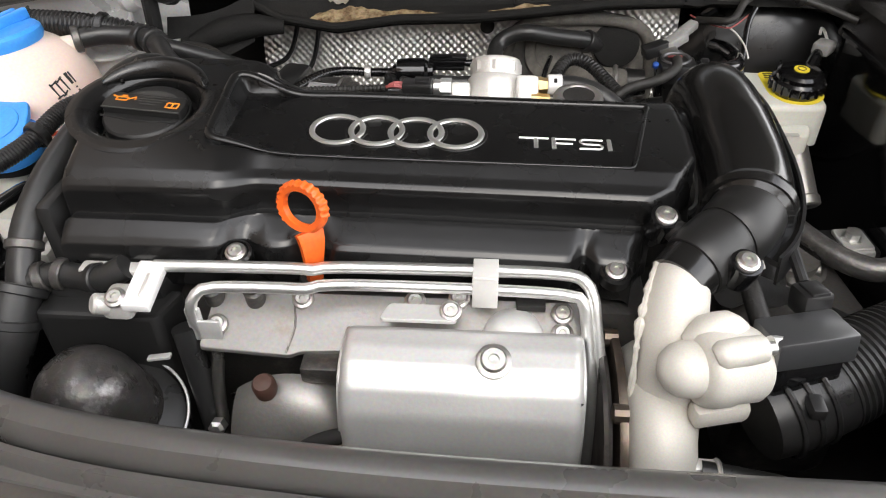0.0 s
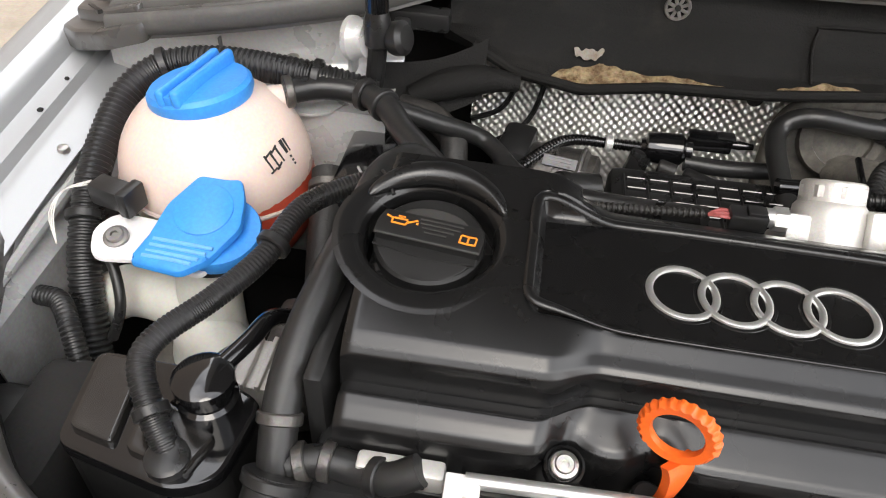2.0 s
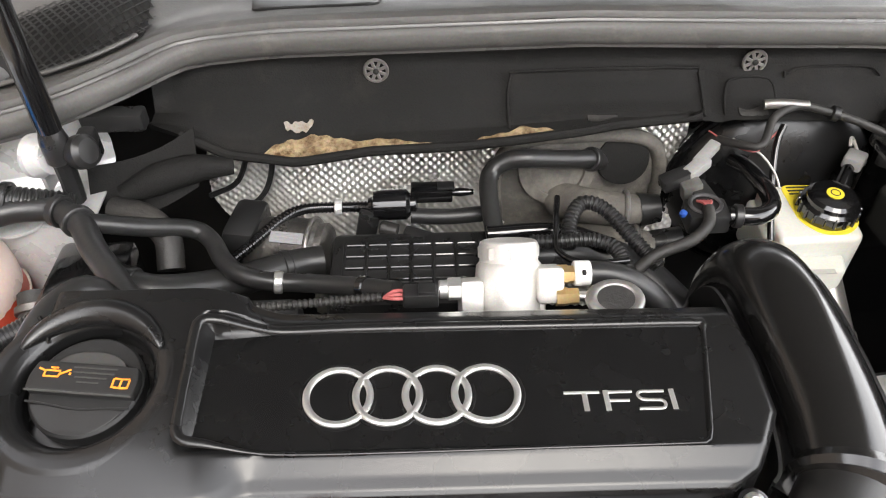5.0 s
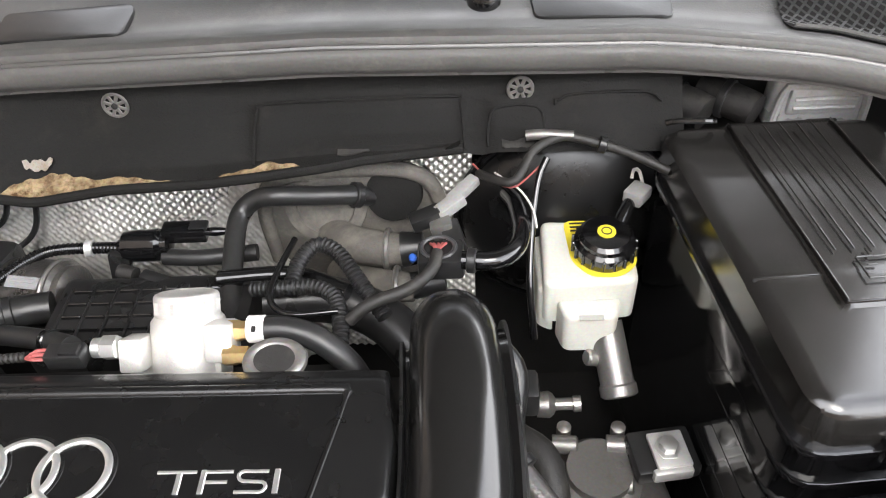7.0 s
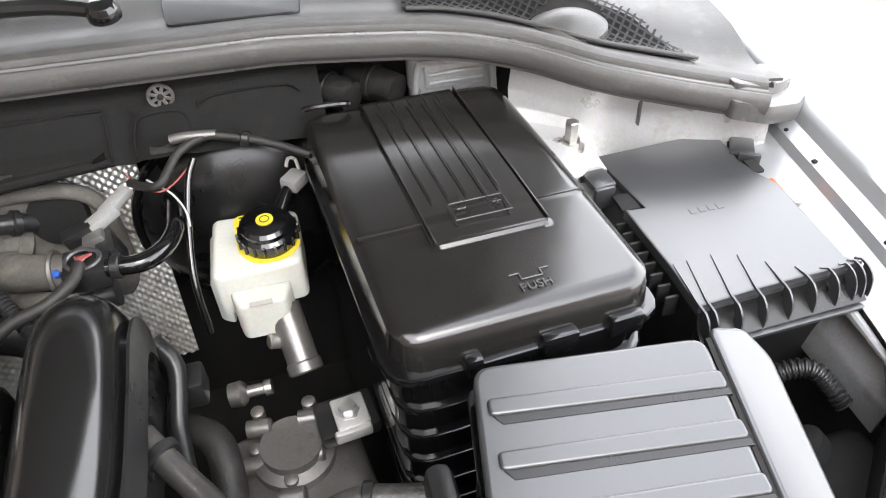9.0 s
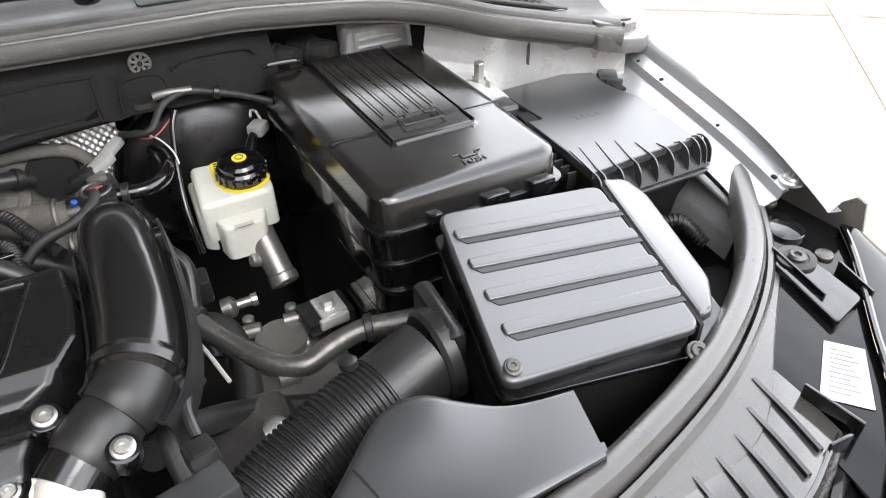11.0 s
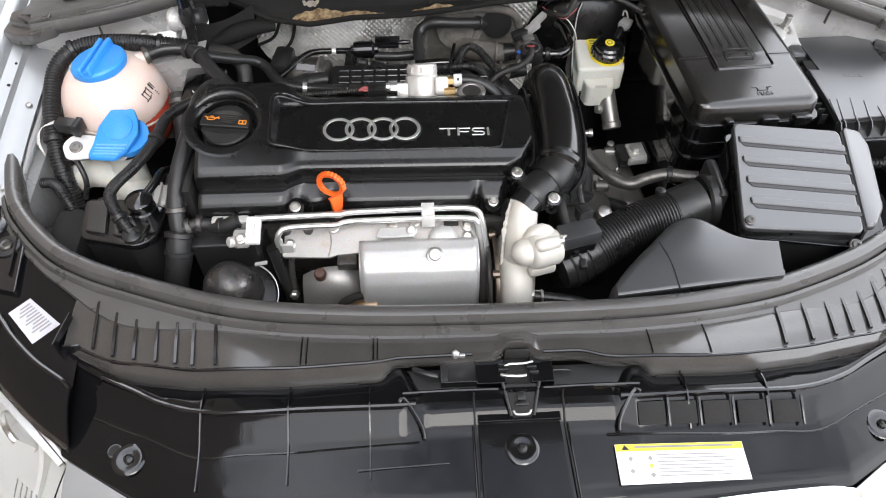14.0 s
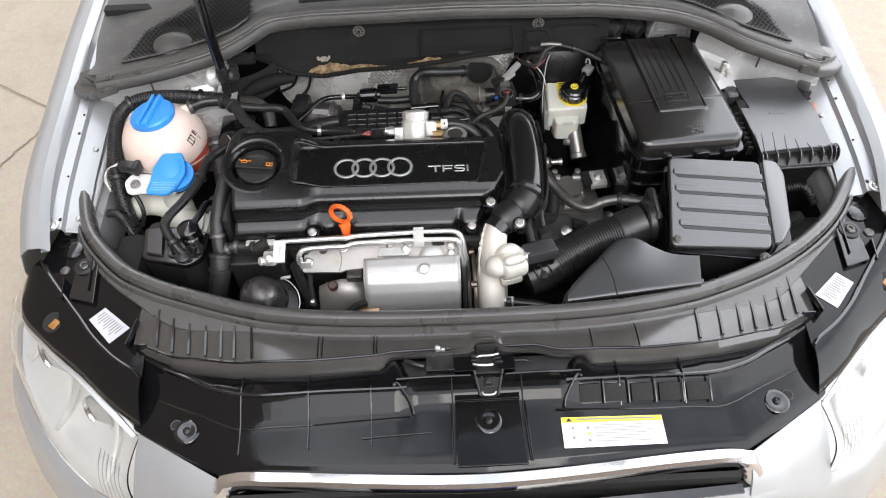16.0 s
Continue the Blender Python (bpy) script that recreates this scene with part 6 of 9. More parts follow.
part("valve_foot", box((0.074, 0.287, 0.709), (0.042, 0.016, 0.018), 0.005, Matrix.Rotation(radians(14), 4, "Z")), M["turbo"], tb)
random.seed(11)
seam_ = spline([(0.036, 0.371, 0.777), (0.027, 0.352, 0.768), (0.020, 0.332, 0.748), (0.017, 0.312, 0.716), (0.014, 0.296, 0.675)], 0.003)
part("rough_seam", sweep(seam_, [circle(0.0028 + random.uniform(-0.0012, 0.0014), 7) for p in seam_]), M["turbo"], tb, "rough casting seam")
part("oil_fitting", merge(box((0.065, 0.265, 0.672), (0.03, 0.012, 0.012), 0.004), lathe([(0.006, 0), (0.006, 0.016), (0.004, 0.018)], (0.050, 0.262, 0.675), (-0.8, -0.5, 0.1), 12)), M["alu"], tb)
for a in (0.2, 1.1, 2.0, 2.9):
    part("lug", lathe([(0.007, 0), (0.007, 0.010), (0.0045, 0.011)], (0.010, 0.315 - 0.083 * math.cos(a), 0.638 + 0.083 * math.sin(a)), (-1, 0, 0), 10), M["stained"], tb)

# actuator and its plug
ac = thing("boost_valve", (0.13, 0.325, 0.72), "dark grey plastic solenoid valve beside the turbocharger", "valve")
rz = Matrix.Rotation(radians(14), 4, "Z") @ Matrix.Rotation(radians(-10), 4, "X")
part("body", box((0.126, 0.312, 0.757), (0.058, 0.034, 0.022), 0.002, rz), M["greyplastic"], ac)
part("nipple", tube([(0.112, 0.302, 0.762), (0.098, 0.298, 0.765)], 0.006, 14), M["satin"], ac)
part("lower", box((0.126, 0.303, 0.736), (0.050, 0.020, 0.024), 0.003, rz), M["gloss"], ac)
part("plug", box((0.138, 0.345, 0.764), (0.022, 0.022, 0.020), 0.003, rz), M["black"], ac, "black electrical plug")
part("plug_rib", box((0.138, 0.345, 0.7745), (0.014, 0.018, 0.003), 0.001, rz), M["black"], ac)
part("cable", tube([(0.138, 0.362, 0.765), (0.136, 0.385, 0.772), (0.142, 0.41, 0.765), (0.15, 0.44, 0.74)], 0.0045, 10), M["rubber"], ac)

# intake hose with its collar
ih = thing("intake_hose", (0.21, 0.34, 0.66), "black corrugated rubber intake hose with clamps", "hose")
part("bellows", corrugated([(0.156, 0.318, 0.706), (0.19, 0.335, 0.714), (0.235, 0.353, 0.722), (0.285, 0.370, 0.728)], 0.036, 0.0050, 0.0022, 36), M["rubber"], ih)
part("collar", tube([(0.105, 0.298, 0.694), (0.125, 0.305, 0.698), (0.158, 0.319, 0.706)], [0.034, 0.036, 0.035], 30), M["black"], ih)
for u in (0.2, 0.45, 0.7):
    p = Vector((0.108, 0.299, 0.695)).lerp(Vector((0.156, 0.318, 0.706)), u)
    part("clamp_ring", torus(p, (0.9, 0.36, 0.2), 0.0365, 0.0022, 36, 6), M["black"], ih)
part("clip", box((0.132, 0.278, 0.728), (0.010, 0.016, 0.010), 0.002), M["black"], ih)
part("cuff", tube([(0.283, 0.369, 0.728), (0.305, 0.376, 0.731), (0.33, 0.383, 0.735)], [0.036, 0.036, 0.037], 32), M["rubber"], ih)
part("clamp_lug", lathe([(0.008, 0), (0.008, 0.006), (0.005, 0.008)], (0.262, 0.383, 0.760), (0, 0.2, 1), 14), M["black"], ih)
drain = thing("drain_hose", (0.12, 0.25, 0.66), "thin black oil drain hose in front of the turbocharger", "hose")
part("hose", tube([(0.064, 0.262, 0.672), (0.09, 0.258, 0.672), (0.13, 0.250, 0.670), (0.18, 0.235, 0.655), (0.22, 0.225, 0.62)], 0.0085, 14), M["rubber"], drain)
part("clamp", torus((0.075, 0.261, 0.672), (1, 0, 0), 0.0095, 0.0018, 24, 6), M["satin"], drain)


# ---- bulkhead side ----
ins = thing("bulkhead_insulation", (-0.04, 0.86, 0.78), "dark grey felt bulkhead insulation with a frayed rusty lower edge", "insulation")
LIP_X = [-0.43, -0.405, -0.356, -0.288, -0.21, -0.12, -0.07, 0.0, 0.035, 0.10, 0.135, 0.17, 0.24, 0.34]
LIP_Z = [0.815, 0.809, 0.785, 0.775, 0.787, 0.790, 0.795, 0.802, 0.804, 0.804, 0.802, 0.802, 0.799, 0.79]
LIP_Y = [0.815, 0.810, 0.803, 0.800, 0.800, 0.800, 0.800, 0.803, 0.810, 0.818, 0.826, 0.830, 0.835, 0.84]


def ins_pt(x, v, off=0.0):
    """v: 0 at the top, 1 at the lower lip."""
    top = cowl_line(x)
    ly, lz = float(np.interp(x, LIP_X, LIP_Y)), float(np.interp(x, LIP_X, LIP_Z))
    ys = [top.y + 0.006, 0.866, 0.856, 0.838, 0.82, ly, ly + 0.006, ly + 0.03]
    zs = [top.z - 0.010, 0.846, 0.828, 0.812, lerp(0.805, lz, 0.6), lz, lz - 0.008, lz - 0.012]
    if top.y < 0.86:
        ys[1] = min(ys[1], top.y + 0.012)
        ys[2] = min(ys[2], top.y + 0.006)
    w = v * 7
    k = min(6, int(w))
    p = Vector((x, lerp(ys[k], ys[k + 1], w - k), lerp(zs[k], zs[k + 1], w - k)))
    return p + Vector((0, -0.8, 0.6)) * off


def ins_fun(u, v):
    x = lerp(-0.43, 0.335, u)
    def pad(a, b, lo, hi):
        e = min(x - a, b - x, (v - lo) * 0.12, (hi - v) * 0.12)
        return 0.004 * max(0, min(1, e / 0.004))
    off = pad(-0.075, 0.135, 0.20, 0.56) + pad(0.15, 0.205, 0.22, 0.62) + 0.0025 * math.sin(31 * x) * math.sin(4 * v)
    off += 0.0018 * noise.noise(Vector((x * 40, v * 9, 0.3))) * max(0, v - 0.45) * 2
    return ins_pt(x, v, off)


part("felt", surface(ins_fun, 150, 42, 0.002), M["felt"], ins)


def rust_fun(u, v):
    x = lerp(-0.325, 0.03, u)
    n1 = noise.noise(Vector((x * 22, 1.7, 0))) * 0.05
    wide = max(0, min(1, (u - 0.01) * 14, (0.54 - u) * 5)) * (1.15 - 1.1 * u) + 0.75 * max(0, min(1, (u - 0.60) * 12, (0.90 - u) * 8))
    a = 0.704 - 0.125 * wide + (1.3 * n1 + 0.04 * noise.noise(Vector((x * 75, 3.1, 0)))) * min(1, wide * 2)
    b = 0.712
    return ins_pt(x, lerp(a, b, v), 0.0045 + 0.002 * noise.noise(Vector((x * 70, v * 5, 2))))


part("frayed_edge", surface(rust_fun, 90, 8, 0.001), M["rust"], ins, "tan and rust-brown exposed fibre")
part("torn_patch", surface(lambda u, v: ins_pt(lerp(-0.300, -0.270, u), lerp(0.485, lerp(0.49, 0.535, math.sin(math.pi * u) ** 0.5), v) + 0.018 * noise.noise(Vector((u * 6, v, 4))), 0.004), 18, 5, 0.0008), M["torn"], ins, "pale torn patch")
for x0, x1, v0, v1 in ((-0.072, 0.128, 0.22, 0.60), (0.150, 0.205, 0.30, 0.66), (0.215, 0.315, 0.24, 0.30)):
    edge_ = [ins_pt(x0, v1, 0.004), ins_pt(x0, lerp(v0, v1, 0.4), 0.005), ins_pt(x0 + 0.004, v0 + 0.03, 0.005), ins_pt(x0 + 0.012, v0, 0.005), ins_pt(lerp(x0, x1, 0.5), v0 - 0.01, 0.005), ins_pt(x1 - 0.012, v0, 0.005), ins_pt(x1 - 0.003, v0 + 0.04, 0.005), ins_pt(x1, v1, 0.004)]
    part("embossed_edge", tube(edge_, 0.0014, 6), M["felt"], ins)
part("lower_roll", tube([ins_pt(x, 0.735, 0.003) for x in np.linspace(-0.40, 0.125, 40)], 0.0052, 10), M["felt"], ins, "dark rolled lower edge")
for x in (0.02, 0.175):
    part("scuff", surface(lambda u, v, x=x: ins_pt(x + 0.03 * u - 0.012, lerp(0.50, 0.58, v) + 0.02 * math.sin(5 * u), 0.006), 8, 4, 0.0008), M["dusty"], ins)
for x in (-0.205, 0.182):
    c = ins_pt(x, 0.19, 0.006)
    ck = thing("insulation_clip", c, "round bright metal spring clip on the bulkhead felt", "clip", "insulation clips")
    ax = Vector((0, -1.0, 0.10)).normalized()
    q = Matrix.Translation(c) @ ax.to_track_quat("Z", "Y").to_matrix().to_4x4()
    part("rim", torus(c, ax, 0.0115, 0.0018, 32, 6), M["plate"], ck)
    for k in range(8):
        leg = box((0.0068, 0, 0.0008), (0.009, 0.0034, 0.0012), 0.0004, seg=1)
        leg.transform(q @ Matrix.Rotation(2 * math.pi * (k + 0.5) / 8, 4, "Z"))
        part("tongue", leg, M["plate"], ck)
    part("pin", lathe([(0.003, -0.002), (0.003, 0.003), (0.001, 0.004)], c, ax, 12), M["dark"], ck)

# dimpled heat shield on the bulkhead
hs = thing("bulkhead_heat_shield", (-0.16, 0.87, 0.56), "bright dimpled aluminium heat shield on the bulkhead", "heat shield")


def foil_fun(u, v):
    z = lerp(0.815, 0.52, v)
    left = -0.402 + 0.075 * max(0.0, (0.70 - z) / 0.09) ** 2 + 0.05 * max(0.0, (z - 0.72) / 0.09) ** 2
    x = lerp(min(left, -0.30), 0.135, u)
    d = 0.0013 * math.cos(2 * math.pi * x / 0.0098) * math.cos(2 * math.pi * z / 0.0098)
    big = 0.012 * math.exp(-((x + 0.36) / 0.04) ** 2) - 0.02 * math.exp(-((x + 0.08) / 0.03) ** 2) * (0.3 + v)
    fold = 0.004 * math.sin(18 * x + 6 * z)
    return Vector((x, 0.873 - d + big + fold - 0.05 * v, z))


part("foil", surface(foil_fun, 400, 210), M["foil"], hs)
for pts in ([(-0.345, 0.862, 0.80), (-0.352, 0.852, 0.75), (-0.368, 0.846, 0.715), (-0.40, 0.842, 0.700)], [(-0.318, 0.860, 0.80), (-0.325, 0.850, 0.74), (-0.34, 0.843, 0.70), (-0.375, 0.835, 0.675)]):
    part("brake_line", tube(pts, 0.0032, 8), M["black"], hs, "thin black brake line")
part("plug", lathe([(0.009, 0), (0.009, 0.006), (0.005, 0.008)], (-0.105, 0.855, 0.758), (0, -1, 0.2), 16), M["dark"], hs)

# coolant housing behind the engine, dusty grey with hose stubs
chs = thing("coolant_housing", (0.01, 0.82, 0.62), "dusty grey bulkhead housing with two hose stubs and clamps", "housing")
part("plate", surface(lambda u, v: Vector((0.01 + 0.095 * (2 * u - 1) * (1 - 0.18 * (2 * v - 1) ** 4), 0.845 - 0.012 * math.sin(math.pi * u) * math.sin(math.pi * v), lerp(0.785, 0.62, v) - 0.02 * (2 * u - 1) ** 2 * (1 - v))), 30, 24, 0.01), M["dustgrey"], chs)
part("rim", tube([(-0.078, 0.832, 0.66), (-0.080, 0.832, 0.73), (-0.06, 0.832, 0.768), (0.0, 0.830, 0.778), (0.07, 0.832, 0.772), (0.098, 0.834, 0.74), (0.10, 0.834, 0.66)], 0.008, 12), M["dustgrey"], chs)
part("boss", lathe([(0.044, 0), (0.042, 0.010), (0.030, 0.014), (0.029, 0.010), (0.012, 0.012), (0.001, 0.012)], (-0.015, 0.835, 0.735), (0, -1, 0.35), 32), M["dustgrey"], chs)
part("boss", lathe([(0.030, 0), (0.028, 0.012), (0.018, 0.014)], (0.055, 0.835, 0.745), (0, -1, 0.35), 26), M["felt"], chs)
part("stub", tube([(-0.01, 0.82, 0.70), (0.01, 0.79, 0.715), (0.04, 0.775, 0.722), (0.065, 0.772, 0.722)], [0.020, 0.020, 0.018, 0.016], 20), M["dustgrey"], chs)
part("stub", tube([(-0.005, 0.80, 0.665), (0.02, 0.76, 0.69), (0.045, 0.745, 0.70), (0.075, 0.742, 0.70)], [0.018, 0.019, 0.017, 0.014], 20), M["dustgrey"], chs)
for c, ax in (((0.050, 0.774, 0.722), (1, -0.1, 0)), ((0.058, 0.7435, 0.70), (1, -0.05, 0))):
    part("clamp", torus(c, ax, 0.0185, 0.003, 28, 6), M["plate"], chs, "worn steel hose clamp")
part("black_stub", tube([(0.064, 0.772, 0.722), (0.085, 0.772, 0.724)], [0.018, 0.015], 20), M["black"], chs)
part("black_stub", tube([(0.064, 0.7425, 0.70), (0.105, 0.745, 0.705)], [0.0135, 0.013], 20), M["black"], chs)


def hose(name, label, pts, r, material="rubber", rings=None, category="hose", clamps=(), ends=None):
    h = thing(name, pts[0], label, category)
    part("tube", corrugated(pts, r, *rings) if rings else tube(pts, r), M[material], h)
    for k, mt, rad in clamps:
        path = spline(pts, 0.004)
        i = int(k * (len(path) - 2))
        ax = (path[i + 1] - path[i]).normalized()
        part("clamp", lathe([(rad, -0.004), (rad + 0.0012, -0.003), (rad + 0.0012, 0.003), (rad, 0.004)], path[i], ax, 22), M[mt], h)
    return h


hose("vent_hose", "smooth black rubber breather hose bending to the bulkhead", [(-0.080, 0.655, 0.715), (-0.088, 0.700, 0.728), (-0.094, 0.765, 0.746), (-0.091, 0.795, 0.757), (-0.074, 0.802, 0.768), (-0.052, 0.800, 0.772), (-0.02, 0.808, 0.764), (0.015, 0.816, 0.757), (0.032, 0.828, 0.745)], 0.0098, clamps=((0.95, "black", 0.012),))
hose("fuel_hose", "black rubber fuel hose running to the pump", [(-0.462, 0.690, 0.798), (-0.420, 0.702, 0.780), (-0.383, 0.724, 0.756), (-0.364, 0.714, 0.750), (-0.346, 0.682, 0.753), (-0.327, 0.662, 0.755), (-0.300, 0.655, 0.752), (-0.272, 0.654, 0.750), (-0.225, 0.640, 0.758), (-0.185, 0.616, 0.776)], 0.0088, clamps=((0.66, "satin", 0.0092), (0.9, "gloss", 0.0092)))
hose("coolant_vent_hose", "dusty black rubber hose from the coolant tank", [(-0.556, 0.686, 0.803), (-0.525, 0.702, 0.803), (-0.490, 0.706, 0.799), (-0.462, 0.686, 0.800), (-0.440, 0.652, 0.800), (-0.415, 0.620, 0.800), (-0.392, 0.588, 0.800)], 0.0112, "rubber", clamps=((0.03, "darkmetal", 0.0135), (0.33, "black", 0.0138), (0.45, "black", 0.0138)))
hose("lower_vacuum_hose", "thick dark rubber hose behind the cover", [(-0.44, 0.655, 0.765), (-0.40, 0.645, 0.755), (-0.35, 0.670, 0.735), (-0.29, 0.705, 0.722), (-0.262, 0.715, 0.718)], 0.015, "rubber", clamps=((0.12, "black", 0.0155), (0.85, "black", 0.0155)))
hose("stub_hose", "short dark bypass hose at the bulkhead corner", [(-0.46, 0.745, 0.765), (-0.43, 0.735, 0.765), (-0.405, 0.715, 0.755), (-0.40, 0.69, 0.735)], 0.013, "dusty")
hose("pump_cable", "ribbed cable with pink wires leading to the pump", [(-0.33, 0.578, 0.800), (-0.27, 0.582, 0.800), (-0.22, 0.585, 0.801), (-0.195, 0.585, 0.803)], 0.0040, "dusty", (0.004, 0.001), "cable")

# solenoid valve on its pipe
sol = thing("vent_solenoid", (-0.165, 0.775, 0.715), "black plastic vent solenoid valve on a thin pipe", "valve")
part("body", lathe([(0.008, -0.03), (0.010, -0.026), (0.015, -0.024), (0.0165, -0.012), (0.0165, 0.010), (0.012, 0.014), (0.012, 0.020), (0.007, 0.022)], (-0.18, 0.775, 0.735), (1, 0, 0.02), 26), M["gloss"], sol)
part("socket", box((-0.143, 0.782, 0.745), (0.044, 0.018, 0.016), 0.002), M["gloss"], sol)
part("socket_lip", box((-0.128, 0.782, 0.7525), (0.018, 0.012, 0.004), 0.001), M["black"], sol)
part("pin", lathe([(0.004, 0), (0.005, 0.008), (0.003, 0.022)], (-0.121, 0.782, 0.744), (1, 0, 0), 12), M["gloss"], sol)
part("pipe", tube([(-0.165, 0.766, 0.727), (-0.125, 0.763, 0.727), (-0.072, 0.768, 0.727)], 0.0085, 14), M["black"], sol)
part("stand", box((-0.213, 0.765, 0.71), (0.022, 0.01, 0.05), 0.003, Matrix.Rotation(0.2, 4, "Y")), M["black"], sol)
for o in sol.children:
    o.location = Vector((-0.009, 0.013, -0.010))
hose("solenoid_pipe", "thin ribbed black pipe leading to the solenoid", [(-0.209, 0.785, 0.725), (-0.243, 0.790, 0.722), (-0.285, 0.785, 0.725), (-0.308, 0.768, 0.726), (-0.335, 0.735, 0.722), (-0.36, 0.710, 0.715)], 0.0062, "gloss", (0.0042, 0.0009), "pipe", clamps=((0.25, "steel", 0.0075),))
plg = thing("injector_plug", (-0.165, 0.735, 0.715), "grey and black electrical plug lying over the manifold", "plug")
part("body", box((-0.165, 0.735, 0.727), (0.035, 0.013, 0.012), 0.003, Matrix.Rotation(-0.3, 4, "Z") @ Matrix.Rotation(0.15, 4, "Y")), M["black"], plg)
part("collar", lathe([(0.0075, 0), (0.0075, 0.016), (0.006, 0.018)], (-0.188, 0.742, 0.729), (-1, 0.3, 0.1), 16), M["dusty"], plg)

# intake manifold with its grid of ribs
mani = thing("intake_manifold", (-0.18, 0.69, 0.66), "black plastic intake manifold with a grid of shallow pockets", "manifold")
part("body", box((-0.160, 0.690, 0.702), (0.185, 0.10, 0.06), 0.008), M["black"], mani)
for i in range(7):
    for j in range(5):
        x, y = -0.228 + 0.0215 * i, 0.655 + 0.0155 * j
        part("pocket_rib", box((x, y, 0.7325), (0.018, 0.0020, 0.006), 0.0007, seg=1), M["gloss"], mani)
for i in range(8):
    part("cross_rib", box((-0.239 + 0.0215 * i, 0.686, 0.7315), (0.0025, 0.075, 0.005), 0.0008, seg=1), M["black"], mani)
part("runner", tube([(-0.06, 0.71, 0.72), (0.0, 0.715, 0.715), (0.05, 0.70, 0.70), (0.09, 0.66, 0.68)], 0.022, 18), M["black"], mani)
part("rail", tube([(-0.10, 0.72, 0.742), (-0.03, 0.722, 0.742), (0.02, 0.70, 0.74)], 0.008, 14), M["gloss"], mani, "fuel rail")
part("shelf", box((-0.35, 0.60, 0.70), (0.16, 0.08, 0.10), 0.01), M["matte"], mani)
part("shelf", box((-0.15, 0.59, 0.70), (0.36, 0.07, 0.08), 0.01), M["matte"], mani)

th = thing("throttle_body", (-0.295, 0.757, 0.65), "dusty dark metal throttle body with a printed label behind the engine", "throttle body")
part("can", lathe([(0.028, -0.052), (0.033, -0.050), (0.034, -0.046), (0.034, 0.020), (0.030, 0.023), (0.030, 0.030), (0.026, 0.033), (0.012, 0.034)], (-0.292, 0.757, 0.693), (1, -0.18, 0.05), 32), M["darkmetal"], th)
part("rim", torus((-0.276, 0.754, 0.694), (1, -0.18, 0.05), 0.0345, 0.0022, 36, 8), M["plate"], th)
part("motor", box((-0.345, 0.772, 0.705), (0.036, 0.06, 0.05), 0.008, Matrix.Rotation(-0.18, 4, "Z")), M["black"], th, "black motor housing")
part("label", box((-0.300, 0.742, 0.7245), (0.034, 0.012, 0.0010), 0.0, Matrix.Rotation(-0.18, 4, "Z") @ Matrix.Rotation(0.42, 4, "X")), M["greyink"], th, "small printed label", flat=True)
for k in range(3):
    part("text_bar", box((-0.300, 0.7385 + 0.0035 * k, 0.7236 + 0.0016 * k), (0.024, 0.0012, 0.0010), 0.0, Matrix.Rotation(-0.18, 4, "Z") @ Matrix.Rotation(0.42, 4, "X")), M["conn"], th, flat=True)

# high-pressure pump, leaning back
pu = thing("fuel_pump", (-0.091, 0.61, 0.75), "pale cast-alloy high-pressure fuel pump with a round cap", "pump")
PC, PA = Vector((-0.091, 0.640, 0.8085)), Vector((0, 0.60, 0.80))
part("cap", lathe([(0.0245, -0.017), (0.0245, -0.003), (0.0235, -0.001), (0.0215, 0.0), (0.020, -0.0006), (0.001, -0.0006)], PC, PA, 40), M["alu"], pu)
part("cap_flats", lathe([(0.0258, -0.014), (0.0258, -0.005), (0.0245, -0.004)], PC, PA, 8), M["alu"], pu)
part("body", lathe([(0.0285, -0.085), (0.0285, -0.030), (0.0275, -0.021), (0.0240, -0.0165)], PC, PA, 40), M["alu"], pu)
lean = Matrix.Rotation(radians(-37), 4, "X")
part("base", box((-0.098, 0.606, 0.764), (0.072, 0.030, 0.026), 0.004, lean), M["alu"], pu)
part("side_block", box((-0.060, 0.606, 0.790), (0.022, 0.026, 0.030), 0.004, lean), M["alu"], pu)
part("side_block", box((-0.124, 0.598, 0.788), (0.018, 0.024, 0.026), 0.003, lean), M["alu"], pu)
part("nut", lathe([(0.0095, 0), (0.0095, 0.010), (0.0085, 0.011)], (-0.133, 0.595, 0.799), (-1, 0, 0), 6), M["satin"], pu)
part("ferrule", lathe([(0.0075, 0), (0.0075, 0.006), (0.006, 0.007)], (-0.144, 0.594, 0.800), (-1, 0, 0), 16), M["satin"], pu)
part("plug", merge(box((-0.165, 0.584, 0.804), (0.028, 0.015, 0.014), 0.002), box((-0.160, 0.583, 0.812), (0.014, 0.010, 0.004), 0.001)), M["black"], pu, "black plug")
for y in (0.580, 0.584, 0.588):
    part("pink_wire", tube([(-0.178, y, 0.806), (-0.186, y - 0.002, 0.808), (-0.194, 0.582, 0.805)], 0.0015, 6), M["redwire"], pu)
part("fitting", lathe([(0.0085, 0), (0.0085, 0.008), (0.0075, 0.010), (0.0075, 0.016)], (-0.054, 0.610, 0.796), (1, 0, 0), 6), M["brass"], pu, "brass hexagon fitting")
part("fitting", lathe([(0.008, 0), (0.008, 0.008), (0.007, 0.010), (0.007, 0.018)], (-0.056, 0.593, 0.788), (1, 0, 0), 6), M["brass"], pu, "brass hexagon fitting")
part("sleeve", lathe([(0.0095, 0), (0.0105, 0.001), (0.0105, 0.013), (0.0095, 0.014)], (-0.040, 0.611, 0.796), (1, 0, 0), 24), M["paper"], pu, "white quick-release sleeve")
